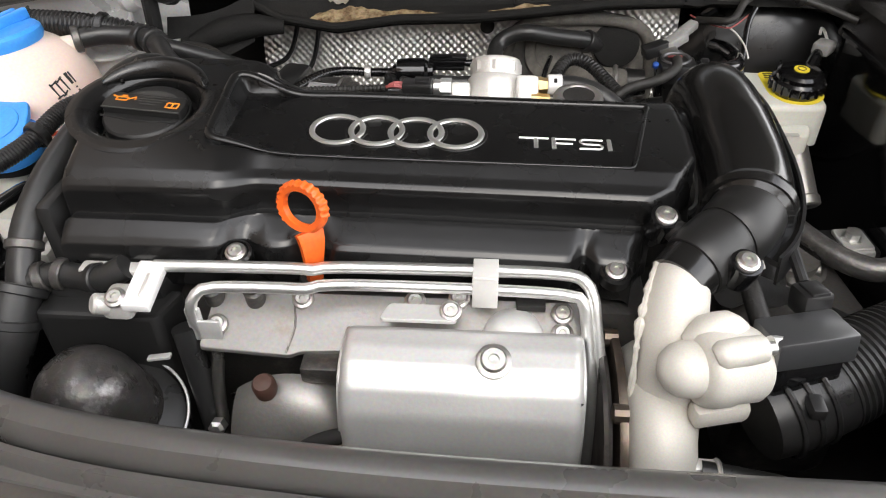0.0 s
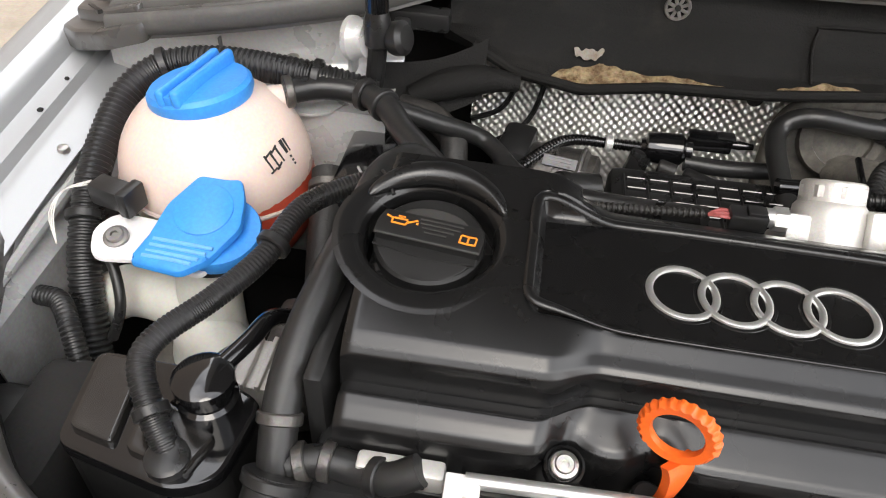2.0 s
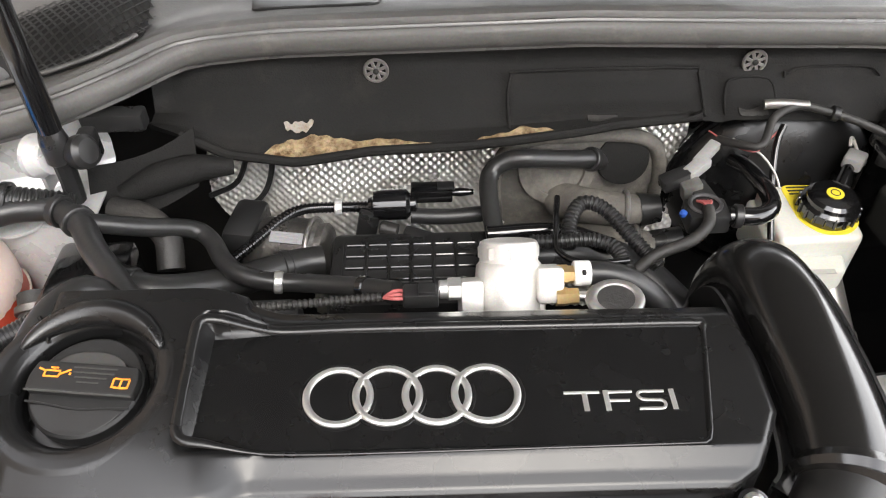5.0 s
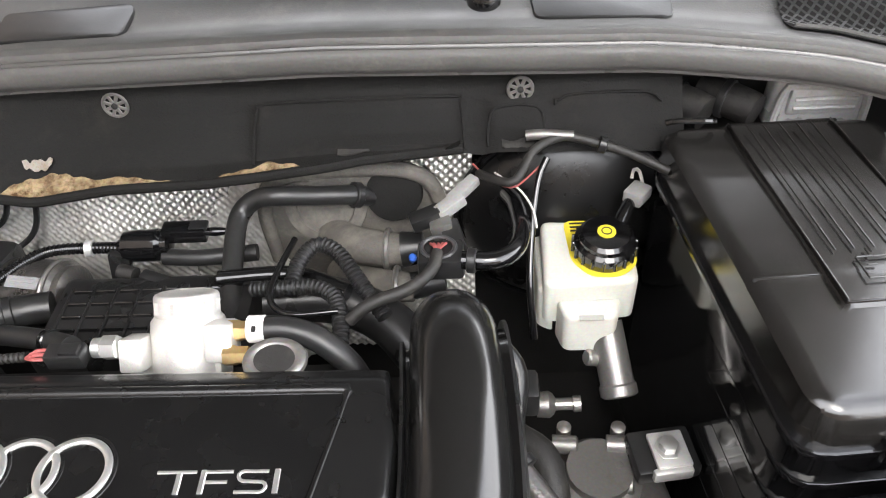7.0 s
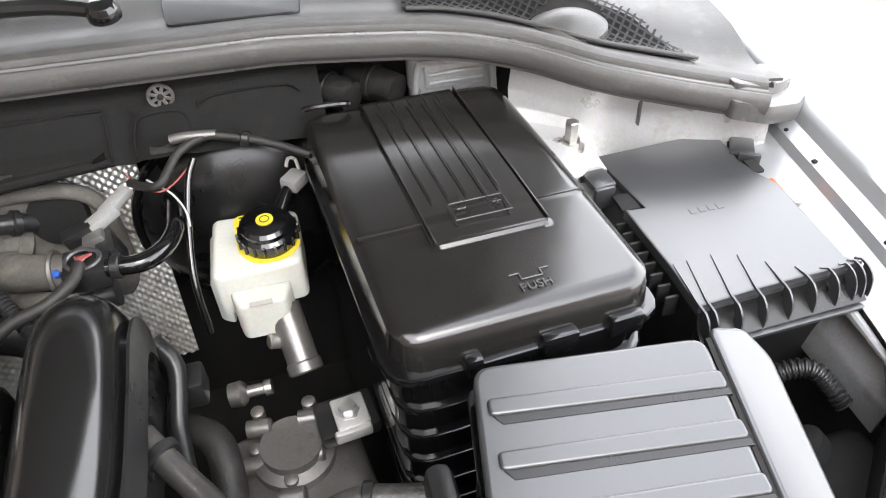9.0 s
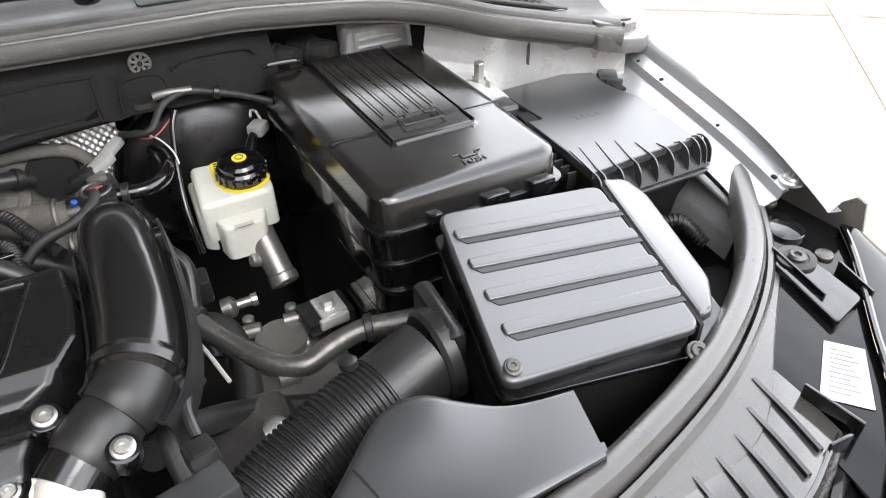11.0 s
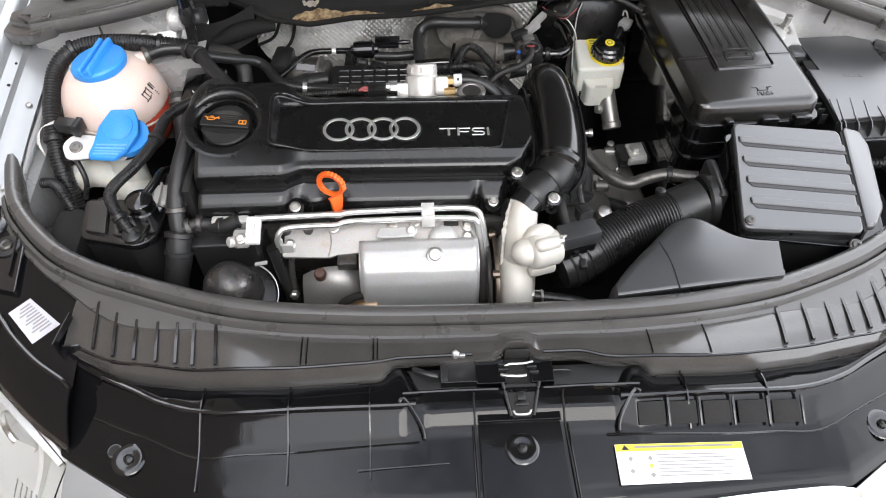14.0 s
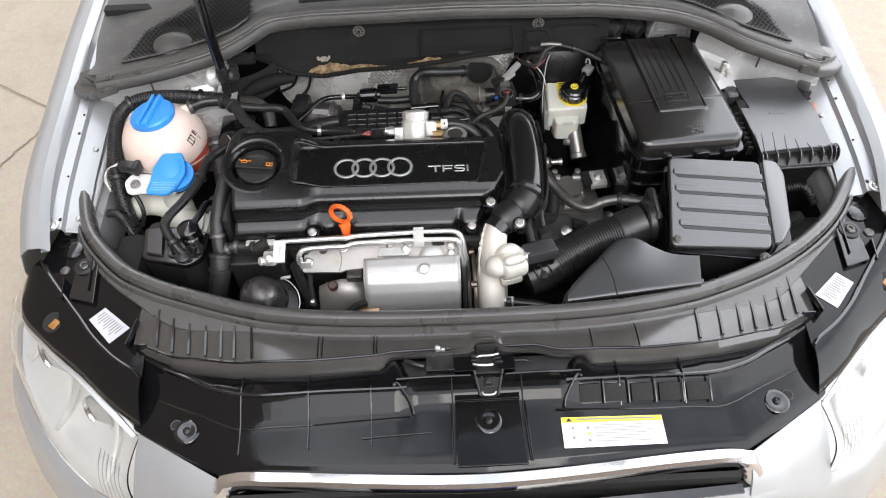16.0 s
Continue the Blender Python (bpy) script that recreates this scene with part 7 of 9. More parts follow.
part("sleeve_slot", box((-0.033, 0.6035, 0.8045), (0.003, 0.004, 0.003), 0.0005), M["dark"], pu)
part("line", tube([(-0.039, 0.593, 0.788), (-0.026, 0.590, 0.790), (-0.012, 0.588, 0.788), (0.0, 0.582, 0.780)], 0.0042, 12), M["satin"], pu, "bright steel fuel line")
hose("pump_outlet_hose", "black braided rubber hose leaving the fuel pump", [(-0.028, 0.611, 0.796), (-0.010, 0.6105, 0.795), (0.012, 0.606, 0.788), (0.035, 0.595, 0.770), (0.05, 0.58, 0.74)], 0.0100)
hose("ribbed_cable_loop", "black ribbed cable sleeve looping past the pump", [(-0.060, 0.690, 0.758), (-0.036, 0.686, 0.762), (-0.005, 0.684, 0.764), (0.014, 0.672, 0.762), (0.021, 0.645, 0.758), (0.022, 0.610, 0.750)], 0.0072, "black", (0.0042, 0.0012), "cable")
hose("ribbed_cable_arch", "black ribbed cable sleeve arching over the manifold", [(-0.028, 0.685, 0.755), (-0.022, 0.712, 0.765), (-0.008, 0.730, 0.770), (0.012, 0.722, 0.768), (0.036, 0.690, 0.756), (0.055, 0.665, 0.745)], 0.0075, "black", (0.0042, 0.0012), "cable")
hose("thin_wire_loop", "thin black wire looping behind the pump", [(-0.03, 0.745, 0.765), (-0.038, 0.70, 0.768), (-0.04, 0.67, 0.765), (-0.02, 0.65, 0.768), (0.02, 0.652, 0.768)], 0.003, "gloss", None, "cable")
eye = thing("lifting_eye", (-0.008, 0.563, 0.80), "grey alloy lifting eye at the back of the cover", "lifting eye")
part("ring", torus((-0.013, 0.576, 0.801), (0, -0.25, 1), 0.014, 0.0042, 36, 10, 1.3), M["plate"], eye)
part("pad", lathe([(0.014, 0), (0.014, 0.006)], (-0.013, 0.576, 0.798), (0, -0.25, 1), 24, (1.3, 1, 1)), M["dusty"], eye)

# connectors between engine and brake reservoir
cn = thing("wiring_connector", (0.105, 0.765, 0.745), "grey and black wiring connectors on a bracket", "connector")
for c, s, rz_, mt in (((0.125, 0.785, 0.783), (0.034, 0.012, 0.010), 0.75, "conn"), ((0.112, 0.770, 0.777), (0.030, 0.014, 0.012), 0.6, "conn"), ((0.090, 0.762, 0.770), (0.030, 0.016, 0.014), 0.25, "black"), ((0.105, 0.752, 0.764), (0.020, 0.014, 0.020), 0.1, "plate"), ((0.116, 0.745, 0.755), (0.018, 0.03, 0.03), 0.2, "black")):
    part("shell", box(c, s, 0.002, Matrix.Rotation(rz_, 4, "Z") @ Matrix.Rotation(-0.25, 4, "Y")), M[mt], cn)
sk = thing("sensor_socket", (0.102, 0.708, 0.755), "black sensor socket with red wires in a ring", "connector")
part("box", box((0.104, 0.706, 0.770), (0.040, 0.030, 0.022), 0.004), M["black"], sk)
part("ring", torus((0.102, 0.709, 0.7825), (0, -0.1, 1), 0.012, 0.0018, 28, 6, 1.2), M["greyplastic"], sk)
for k in range(5):
    a = 0.5 * k - 1
    part("red_wire", tube([(0.102 + 0.008 * math.sin(a), 0.714, 0.782), (0.102 + 0.004 * math.sin(a), 0.706, 0.786), (0.100, 0.698, 0.785)], 0.0013, 6), M["redwire"], sk)
part("blue_tip", lathe([(0.0035, 0), (0.0035, 0.004), (0.002, 0.0055)], (0.080, 0.702, 0.776), (0, -0.4, 1), 12), M["navy"], sk)
hose("sensor_cable", "black woven cable drooping from the sensor socket", [(0.101, 0.700, 0.785), (0.097, 0.682, 0.783), (0.078, 0.665, 0.778), (0.046, 0.655, 0.772), (0.028, 0.648, 0.76)], 0.0055, "dusty", None, "cable")
hose("vacuum_pipe", "shiny black plastic vacuum pipe bending up", [(0.122, 0.699, 0.776), (0.150, 0.697, 0.776), (0.168, 0.712, 0.774), (0.176, 0.745, 0.768), (0.174, 0.785, 0.762), (0.168, 0.81, 0.755)], 0.0085, "gloss", None, "pipe", clamps=((0.08, "black", 0.010),))
hose("brake_hose_line", "thin glossy black line beside the fluid reservoir", [(0.203, 0.80, 0.805), (0.194, 0.785, 0.790), (0.186, 0.748, 0.757), (0.183, 0.715, 0.725), (0.186, 0.69, 0.68)], 0.0034, "gloss", None, "pipe")
hose("wiring_loom", "taped black wiring loom along the bulkhead", [(0.312, 0.782, 0.798), (0.275, 0.800, 0.808), (0.231, 0.811, 0.818), (0.212, 0.812, 0.818), (0.190, 0.80, 0.813), (0.172, 0.772, 0.802), (0.155, 0.780, 0.797), (0.14, 0.80, 0.79)], 0.0042, "dusty", None, "cable", clamps=((0.33, "black", 0.0065),))
hose("loom_end", "pale taped end of the wiring loom", [(0.228, 0.813, 0.819), (0.20, 0.816, 0.820), (0.185, 0.818, 0.818)], 0.005, "plate", None, "cable")
hose("white_wire", "thin white wire crossing the dark brake servo", [(0.155, 0.80, 0.79), (0.165, 0.788, 0.79), (0.178, 0.776, 0.786), (0.188, 0.76, 0.776), (0.190, 0.745, 0.768)], 0.0010, "whitewire", None, "cable")
hose("pink_wire", "thin pink wire crossing the dark brake servo", [(0.135, 0.815, 0.79), (0.15, 0.79, 0.79), (0.168, 0.777, 0.79), (0.18, 0.785, 0.79), (0.20, 0.80, 0.80)], 0.0009, "redwire", None, "cable")
servo = thing("brake_servo", (0.24, 0.84, 0.62), "large dark round brake servo behind the fluid reservoir", "brake servo")
part("drum", lathe([(0.004, -0.060), (0.025, -0.058), (0.05, -0.052), (0.075, -0.043), (0.096, -0.032), (0.110, -0.020), (0.117, -0.006), (0.118, 0.03), (0.11, 0.04)], (0.235, 0.86, 0.69), (0, 1, 0), 56), M["cover"], servo)
part("rim", torus((0.235, 0.85, 0.69), (0, 1, 0), 0.118, 0.005, 50, 8), M["gloss"], servo)


# ---- coolant tank ----
tank = thing("coolant_tank", (-0.604, 0.629, 0.69), "milky pinkish ball-shaped coolant tank with a bright blue cap", "coolant tank")
BC, BR = Vector((-0.613, 0.650, 0.745)), 0.0855


def ball(u, v):
    a, b = 2 * math.pi * u, math.pi * (v - 0.5)
    r = BR * (1 + 0.012 * math.cos(2 * a))
    return BC + Vector((r * math.cos(b) * math.cos(a), r * math.cos(b) * math.sin(a), r * 0.93 * math.sin(b)))


tb_ = bmesh.new()
bmesh.ops.create_uvsphere(tb_, u_segments=56, v_segments=36, radius=BR)
for v in tb_.verts:
    v.co.z *= 0.93
    if v.co.z < -0.01:
        v.co.z = -0.01 + (v.co.z + 0.01) * 0.9
tb_.transform(Matrix.Translation(BC))
part("ball", tb_, M["tank"], tank)
part("weld_seam", torus(BC + Vector((0, 0, -0.012)), (0.06, 0.1, 1), BR + 0.0005, 0.0026, 64, 8), M["tank"], tank)
low = bmesh.new()
bmesh.ops.create_uvsphere(low, u_segments=40, v_segments=20, radius=BR * 0.97)
low.transform(Matrix.Translation(BC + Vector((0.006, -0.002, -0.026))))
part("coolant", low, M["red"], tank, "red-brown coolant showing in the lower half")
CC = Vector((-0.617, 0.652, 0.8175))
ax_c = Vector((-0.14, 0.06, 1)).normalized()
cap = part("cap", lathe([(0.036, -0.012), (0.043, -0.008), (0.0455, -0.002), (0.045, 0.004), (0.042, 0.0075), (0.020, 0.0095), (0.001, 0.010)], CC, ax_c, 44), M["blue"], tank, "bright blue ribbed screw cap")
ay_c = Vector((0.16, 1, 0)) - ax_c * Vector((0.16, 1, 0)).dot(ax_c)
ay_c.normalize()
for dx, w_ in ((-0.0075, 0.0085), (0.0070, 0.0085)):
    ridge = box((dx, 0, 0.0115), (w_, 0.090, 0.016), 0.0038, seg=3)
    ridge.transform(Matrix.Translation(CC) @ Matrix((ay_c.cross(ax_c), ay_c, ax_c)).transposed().to_4x4())
    part("grip", ridge, M["blue"], cap)
web = box((0, 0, 0.0095), (0.010, 0.086, 0.008), 0.001)
web.transform(Matrix.Translation(CC) @ Matrix((ay_c.cross(ax_c), ay_c, ax_c)).transposed().to_4x4())
part("grip_groove", web, M["blue"], cap)
part("cap_collar", lathe([(0.037, -0.020), (0.038, -0.006)], CC, ax_c, 36), M["tank"], tank, "threaded collar below the cap")
part("neck", tube([(-0.585, 0.678, 0.790), (-0.568, 0.688, 0.793), (-0.552, 0.692, 0.795)], [0.014, 0.013, 0.012], 18), M["tank"], tank)
part("tab", box((-0.632, 0.703, 0.805), (0.020, 0.004, 0.02), 0.002), M["paper"], tank)
# handbook and grade symbols on the ball
bdir = Vector((0.85, -0.35, 0.39)).normalized()


def on_ball(dx, dz, w, h, turn=0.0):
    side = Vector((0.38, 0.92, 0)).normalized()
    upv = side.cross(bdir) * -1
    upv = bdir.cross(side)
    p = BC + bdir * BR
    d = (p + side * dx + upv * dz - BC)
    d.z /= 0.93
    d.normalize()
    q = BC + Vector((d.x, d.y, d.z * 0.93)) * (BR + 0.0002)
    m = Matrix((side, upv, bdir)).transposed().to_4x4()
    b_ = box((0, 0, 0), (w, h, 0.0012), 0, Matrix.Rotation(turn, 4, "Z"))
    b_.transform(Matrix.Translation(q) @ m)
    return b_


part("handbook_symbol", merge(on_ball(-0.012, 0.002, 0.0014, 0.016, 0.2), on_ball(-0.005, 0.001, 0.0014, 0.016, 0.2), on_ball(0.002, 0.004, 0.0014, 0.016, 0.2), on_ball(-0.008, 0.009, 0.008, 0.0014, 0.3), on_ball(-0.001, 0.010, 0.008, 0.0014, 0.5), on_ball(-0.010, -0.006, 0.008, 0.0014, 0.2), on_ball(-0.003, -0.005, 0.008, 0.0014, 0.5)), M["ink"], tank, "black handbook symbol", flat=True)
part("grade_bar", merge(on_ball(0.010, 0.007, 0.003, 0.013, 0.15), on_ball(0.0145, 0.007, 0.0014, 0.013, 0.15)), M["ink"], tank, flat=True)
part("dots", merge(on_ball(0.013, -0.004, 0.0018, 0.0018), on_ball(0.014, -0.008, 0.0018, 0.0018), on_ball(0.015, -0.012, 0.0018, 0.0018)), M["ink"], tank, flat=True)

# washer filler
ws = thing("washer_filler", (-0.585, 0.53, 0.60), "white washer fluid filler with a flip-up blue cap and bolted bracket", "washer filler")
part("neck", tube([(-0.575, 0.545, 0.742), (-0.577, 0.538, 0.71), (-0.580, 0.528, 0.66), (-0.585, 0.52, 0.58)], [0.026, 0.027, 0.034, 0.040], 26), M["white"], ws)
part("side_tank", tube([(-0.69, 0.535, 0.655), (-0.65, 0.540, 0.675), (-0.60, 0.53, 0.675), (-0.56, 0.50, 0.65)], [0.022, 0.024, 0.026, 0.03], 20), M["white"], ws)
part("dark_collar", lathe([(0.030, -0.018), (0.031, -0.003), (0.028, 0.0)], (-0.573, 0.543, 0.745), (0.1, 0.25, 1), 30), M["black"], ws)
WC = [(-0.614, 0.494), (-0.571, 0.488), (-0.556, 0.504), (-0.539, 0.535), (-0.543, 0.560), (-0.551, 0.578), (-0.562, 0.576), (-0.587, 0.577), (-0.604, 0.548), (-0.608, 0.525)]


def wz(x, y):
    return 0.7605 + 0.33 * max(0, y - 0.505)


wcap = part("cap", slab(rounded(WC, 0.005), wz, 0.006, 0.003), M["blue"], ws, "bright blue flip cap")
part("raised_disc", lathe([(0.024, -0.002), (0.024, 0.0012), (0.0225, 0.0020), (0.001, 0.0024)], (-0.573, 0.546, wz(0, 0.546) + 0.0002), (0, -0.33, 1), 36), M["blue"], wcap)
part("cap_skirt", lathe([(0.034, -0.010), (0.036, 0.001), (0.035, 0.004), (0.001, 0.004)], (-0.563, 0.540, 0.757), (0.06, -0.18, 1), 36), M["blue"], wcap)
for k in range(4):
    y = 0.5005 + 0.0052 * k
    part("grip_rib", tube([(-0.606 + 0.001 * k, y, wz(0, y) + 0.0004), (-0.586, y - 0.001, wz(0, y) + 0.0006), (-0.566 + 0.004 * k, y - 0.003, wz(0, y) + 0.0004)], 0.0016, 8), M["bluepale"], wcap)
part("bracket", slab(rounded([(-0.668, 0.535), (-0.655, 0.505), (-0.60, 0.51), (-0.56, 0.50), (-0.56, 0.54), (-0.62, 0.553), (-0.655, 0.556)], 0.012), lambda x, y: 0.748 + 0.1 * (y - 0.53), 0.004, 0.001), M["paper"], ws, "white plastic mounting arm")
bolt((-0.650, 0.529, 0.750), (0, -0.3, 1), 0.0075, "washer_bolt", "dull hexagon bolt in the washer filler bracket", "", "plate")

for o in ws.children:
    o.location = Vector((-0.007, 0.002, 0))

# corrugated looms and hoses on this side
hose("main_loom", "thick black corrugated wiring loom round the coolant tank", [(-0.668, 0.470, 0.62), (-0.680, 0.50, 0.665), (-0.692, 0.535, 0.71), (-0.702, 0.585, 0.748), (-0.706, 0.635, 0.772), (-0.700, 0.676, 0.792), (-0.675, 0.704, 0.805), (-0.633, 0.714, 0.810), (-0.583, 0.714, 0.810), (-0.525, 0.712, 0.805), (-0.48, 0.72, 0.79)], 0.0145, "black", (0.0052, 0.0014), clamps=((0.3, "black", 0.0165), (0.62, "black", 0.0165), (0.9, "black", 0.0165)))
hose("canister_hose", "black corrugated hose leading to the canister", [(-0.412, 0.572, 0.802), (-0.440, 0.578, 0.802), (-0.467, 0.566, 0.800), (-0.495, 0.538, 0.797), (-0.510, 0.492, 0.787), (-0.532, 0.451, 0.782), (-0.556, 0.416, 0.778), (-0.560, 0.396, 0.772), (-0.545, 0.372, 0.758), (-0.531, 0.356, 0.742), (-0.528, 0.350, 0.728)], 0.0090, "black", (0.0031, 0.0007), clamps=((0.43, "black", 0.0115), (0.9, "black", 0.0105)))
hose("head_hose", "long smooth black coolant hose beside the engine cover", [(-0.402, 0.582, 0.806), (-0.418, 0.583, 0.822), (-0.436, 0.555, 0.824), (-0.444, 0.510, 0.816), (-0.453, 0.470, 0.804), (-0.461, 0.431, 0.789), (-0.465, 0.395, 0.769), (-0.464, 0.368, 0.745), (-0.462, 0.352, 0.725)], 0.0125, "rubber", clamps=((0.86, "darkmetal", 0.0135),))
hose("lower_radiator_hose", "thick black coolant hose with a ribbed socket end", [(-0.459, 0.353, 0.742), (-0.461, 0.343, 0.732), (-0.465, 0.325, 0.708), (-0.473, 0.307, 0.680), (-0.482, 0.29, 0.62)], [0.018, 0.0195, 0.0185, 0.0185, 0.019], "rubber", clamps=((0.06, "black", 0.0205), (0.22, "black", 0.0203)))
hose("cross_hose", "short ribbed black hose at the pipe flange", [(-0.455, 0.362, 0.738), (-0.435, 0.367, 0.742), (-0.410, 0.364, 0.742), (-0.39, 0.358, 0.748), (-0.372, 0.362, 0.757)], 0.0105, "rubber", clamps=((0.12, "darkmetal", 0.0122), (0.3, "darkmetal", 0.0122), (0.72, "black", 0.0115)))
hose("side_cable", "black ribbed cable at the inner wing", [(-0.715, 0.50, 0.70), (-0.695, 0.495, 0.702), (-0.676, 0.475, 0.70), (-0.662, 0.455, 0.68), (-0.655, 0.44, 0.64)], 0.0088, "black", (0.0040, 0.0010), "cable")
hose("thin_loom", "thin dark cable drooping past the washer filler", [(-0.672, 0.535, 0.742), (-0.655, 0.52, 0.725), (-0.645, 0.50, 0.70), (-0.655, 0.49, 0.67)], 0.0045, "rubber", None, "cable")
hose("tank_outlet_pipe", "dull grey coolant pipe below the tank", [(-0.51, 0.655, 0.745), (-0.505, 0.63, 0.73), (-0.500, 0.59, 0.70), (-0.49, 0.54, 0.67)], 0.0155, "dusty", None, "pipe", clamps=((0.15, "darkmetal", 0.017),))
sp_ = thing("side_plug", (-0.668, 0.562, 0.755), "black cable plug with white ties beside the coolant tank", "plug")
part("body", box((-0.664, 0.562, 0.766), (0.036, 0.020, 0.020), 0.003, Matrix.Rotation(-0.25, 4, "Z")), M["black"], sp_)
part("lip", box((-0.646, 0.557, 0.767), (0.010, 0.024, 0.024), 0.002, Matrix.Rotation(-0.25, 4, "Z")), M["black"], sp_)
for k in range(3):
    part("white_tie", tube([(-0.685, 0.562 + 0.003 * k, 0.772), (-0.704, 0.556, 0.768), (-0.712 + 0.002 * k, 0.54, 0.755), (-0.700, 0.522, 0.74)], 0.0007, 6), M["whitewire"], sp_)

# charcoal canister
cc = thing("charcoal_canister", (-0.556, 0.375, 0.50), "black plastic canister with a ribbed lid and hose ports", "canister")
co = rounded([(-0.606, 0.352), (-0.520, 0.332), (-0.494, 0.345), (-0.486, 0.405), (-0.53, 0.425), (-0.615, 0.428)], 0.012)
part("body", slab([(x * 0.985 - 0.008, y * 0.98 + 0.008) for x, y in co], 0.728, 0.30, 0.004), M["matte"], cc)
part("lid", slab(co, 0.738, 0.010, 0.003), M["gloss"], cc)
part("lid_block", slab(rounded([(-0.600, 0.362), (-0.566, 0.354), (-0.575, 0.42), (-0.608, 0.422)], 0.006), 0.7435, 0.010, 0.003), M["lid"], cc)
part("lid_block", slab(rounded([(-0.558, 0.353), (-0.514, 0.342), (-0.505, 0.372), (-0.562, 0.40)], 0.006), 0.743, 0.010, 0.003), M["lid"], cc)
part("port", lathe([(0.020, 0), (0.020, 0.014), (0.017, 0.016), (0.017, 0.026), (0.020, 0.028), (0.020, 0.034), (0.016, 0.037), (0.001, 0.038)], (-0.518, 0.394, 0.738), (0, 0, 1), 26), M["gloss"], cc)
part("port_arm", tube([(-0.512, 0.405, 0.768), (-0.500, 0.43, 0.770), (-0.495, 0.455, 0.765), (-0.49, 0.48, 0.74)], 0.0065, 12), M["gloss"], cc)
part("socket", lathe([(0.014, 0), (0.014, 0.008), (0.011, 0.010)], (-0.528, 0.351, 0.738), (0, -0.1, 1), 20), M["black"], cc)

# clutter low beside the engine
lowb = thing("engine_mount", (-0.52, 0.50, 0.50), "dark engine mount and alloy bracket low beside the engine", "engine mount")
part("arm", box((-0.50, 0.50, 0.66), (0.05, 0.10, 0.06), 0.01), M["darkmetal"], lowb)
part("bracket", box((-0.515, 0.465, 0.68), (0.036, 0.05, 0.04), 0.006), M["alu"], lowb)
part("rib", box((-0.520, 0.463, 0.703), (0.004, 0.05, 0.006), 0.001), M["alu"], lowb)
part("rib", box((-0.508, 0.463, 0.703), (0.004, 0.05, 0.006), 0.001), M["alu"], lowb)
part("pad", box((-0.60, 0.48, 0.60), (0.14, 0.12, 0.06), 0.02), M["dustgrey"], lowb, "dusty grey bracket shoulder")
part("dark_box", box((-0.66, 0.40, 0.62), (0.06, 0.12, 0.14), 0.02), M["dark"], lowb)
gus = thing("bulkhead_gusset", (-0.44, 0.78, 0.74), "grey painted gusset beside dark rubber grommets", "gusset")
part("sheet", surface(lambda u, v: Vector((lerp(-0.485, -0.385, u), lerp(0.775, 0.81, u) - 0.03 * v, lerp(0.795, 0.815, u) - 0.05 * v - 0.01 * math.sin(3 * u))), 12, 8, 0.003), M["felt"], gus)
part("rubber_boot", tube([(-0.455, 0.762, 0.768), (-0.42, 0.775, 0.778), (-0.385, 0.785, 0.782), (-0.35, 0.792, 0.778)], [0.010, 0.016, 0.015, 0.008], 16), M["felt"], gus)
part("dark_clip", box((-0.452, 0.795, 0.835), (0.06, 0.02, 0.02), 0.004), M["black"], gus)
blk = thing("side_module", (-0.47, 0.67, 0.68), "black control box low behind the coolant tank", "box")
part("case", box((-0.465, 0.665, 0.72), (0.07, 0.09, 0.08), 0.008), M["gloss"], blk)
part("clip", tube([(-0.46, 0.61, 0.765), (-0.475, 0.615, 0.765), (-0.47, 0.625, 0.765), (-0.478, 0.64, 0.765)], 0.0012, 6), M["steel"], blk)


# ---- battery side ----
bat = thing("battery_box", (0.435, 0.66, 0.45), "black plastic battery box with a lid, stiffening ribs and strap", "battery box")
BX0, BX1, BY0, BY1 = 0.331, 0.541, 0.520, 0.828


def bat_top(x, y):
    e = min(x - BX0, BX1 - x, y - BY0, BY1 - y)
    z = 0.8105 + 0.0025 * math.sin(math.pi * max(0, min(1, (y - 0.5) / 0.33)))
    if y > 0.634:
        z += 0.0008
    if 0.391 < x < 0.489 and y > 0.604:
        z += 0.0035
    return z


lid = bmesh.new()
nx, ny = 60, 84
g = []
for i in range(nx + 1):
    row = []
    for j in range(ny + 1):
        u, v = i / nx, j / ny
        x, y = lerp(BX0 - 0.004, BX1 + 0.004, u), lerp(BY0 - 0.006, BY1 + 0.002, v)
        # round the corners in plan
        cx, cy = min(max(x, BX0 + 0.022), BX1 - 0.022), min(max(y, BY0 + 0.022), BY1 - 0.012)
        d = Vector((x - cx, y - cy, 0))
        r = max(abs(d.x), abs(d.y))
        if d.length > 1e-6:
            d = d * (r / d.length)
        x, y = cx + d.x, cy + d.y
        e = 0.026 - d.length
        z = bat_top(x, y)
        if e < 0.016:
            t = max(0, e) / 0.016
            z -= 0.015 * (1 - math.sqrt(max(0, 1 - (1 - t) ** 2))) + (0.030 if e < 0.001 else 0)
        row.append(lid.verts.new((x, y, z)))
    g.append(row)
for i in range(nx):
    for j in range(ny):
        lid.faces.new((g[i][j], g[i + 1][j], g[i + 1][j + 1], g[i][j + 1]))
part("lid", lid, M["lid"], bat)
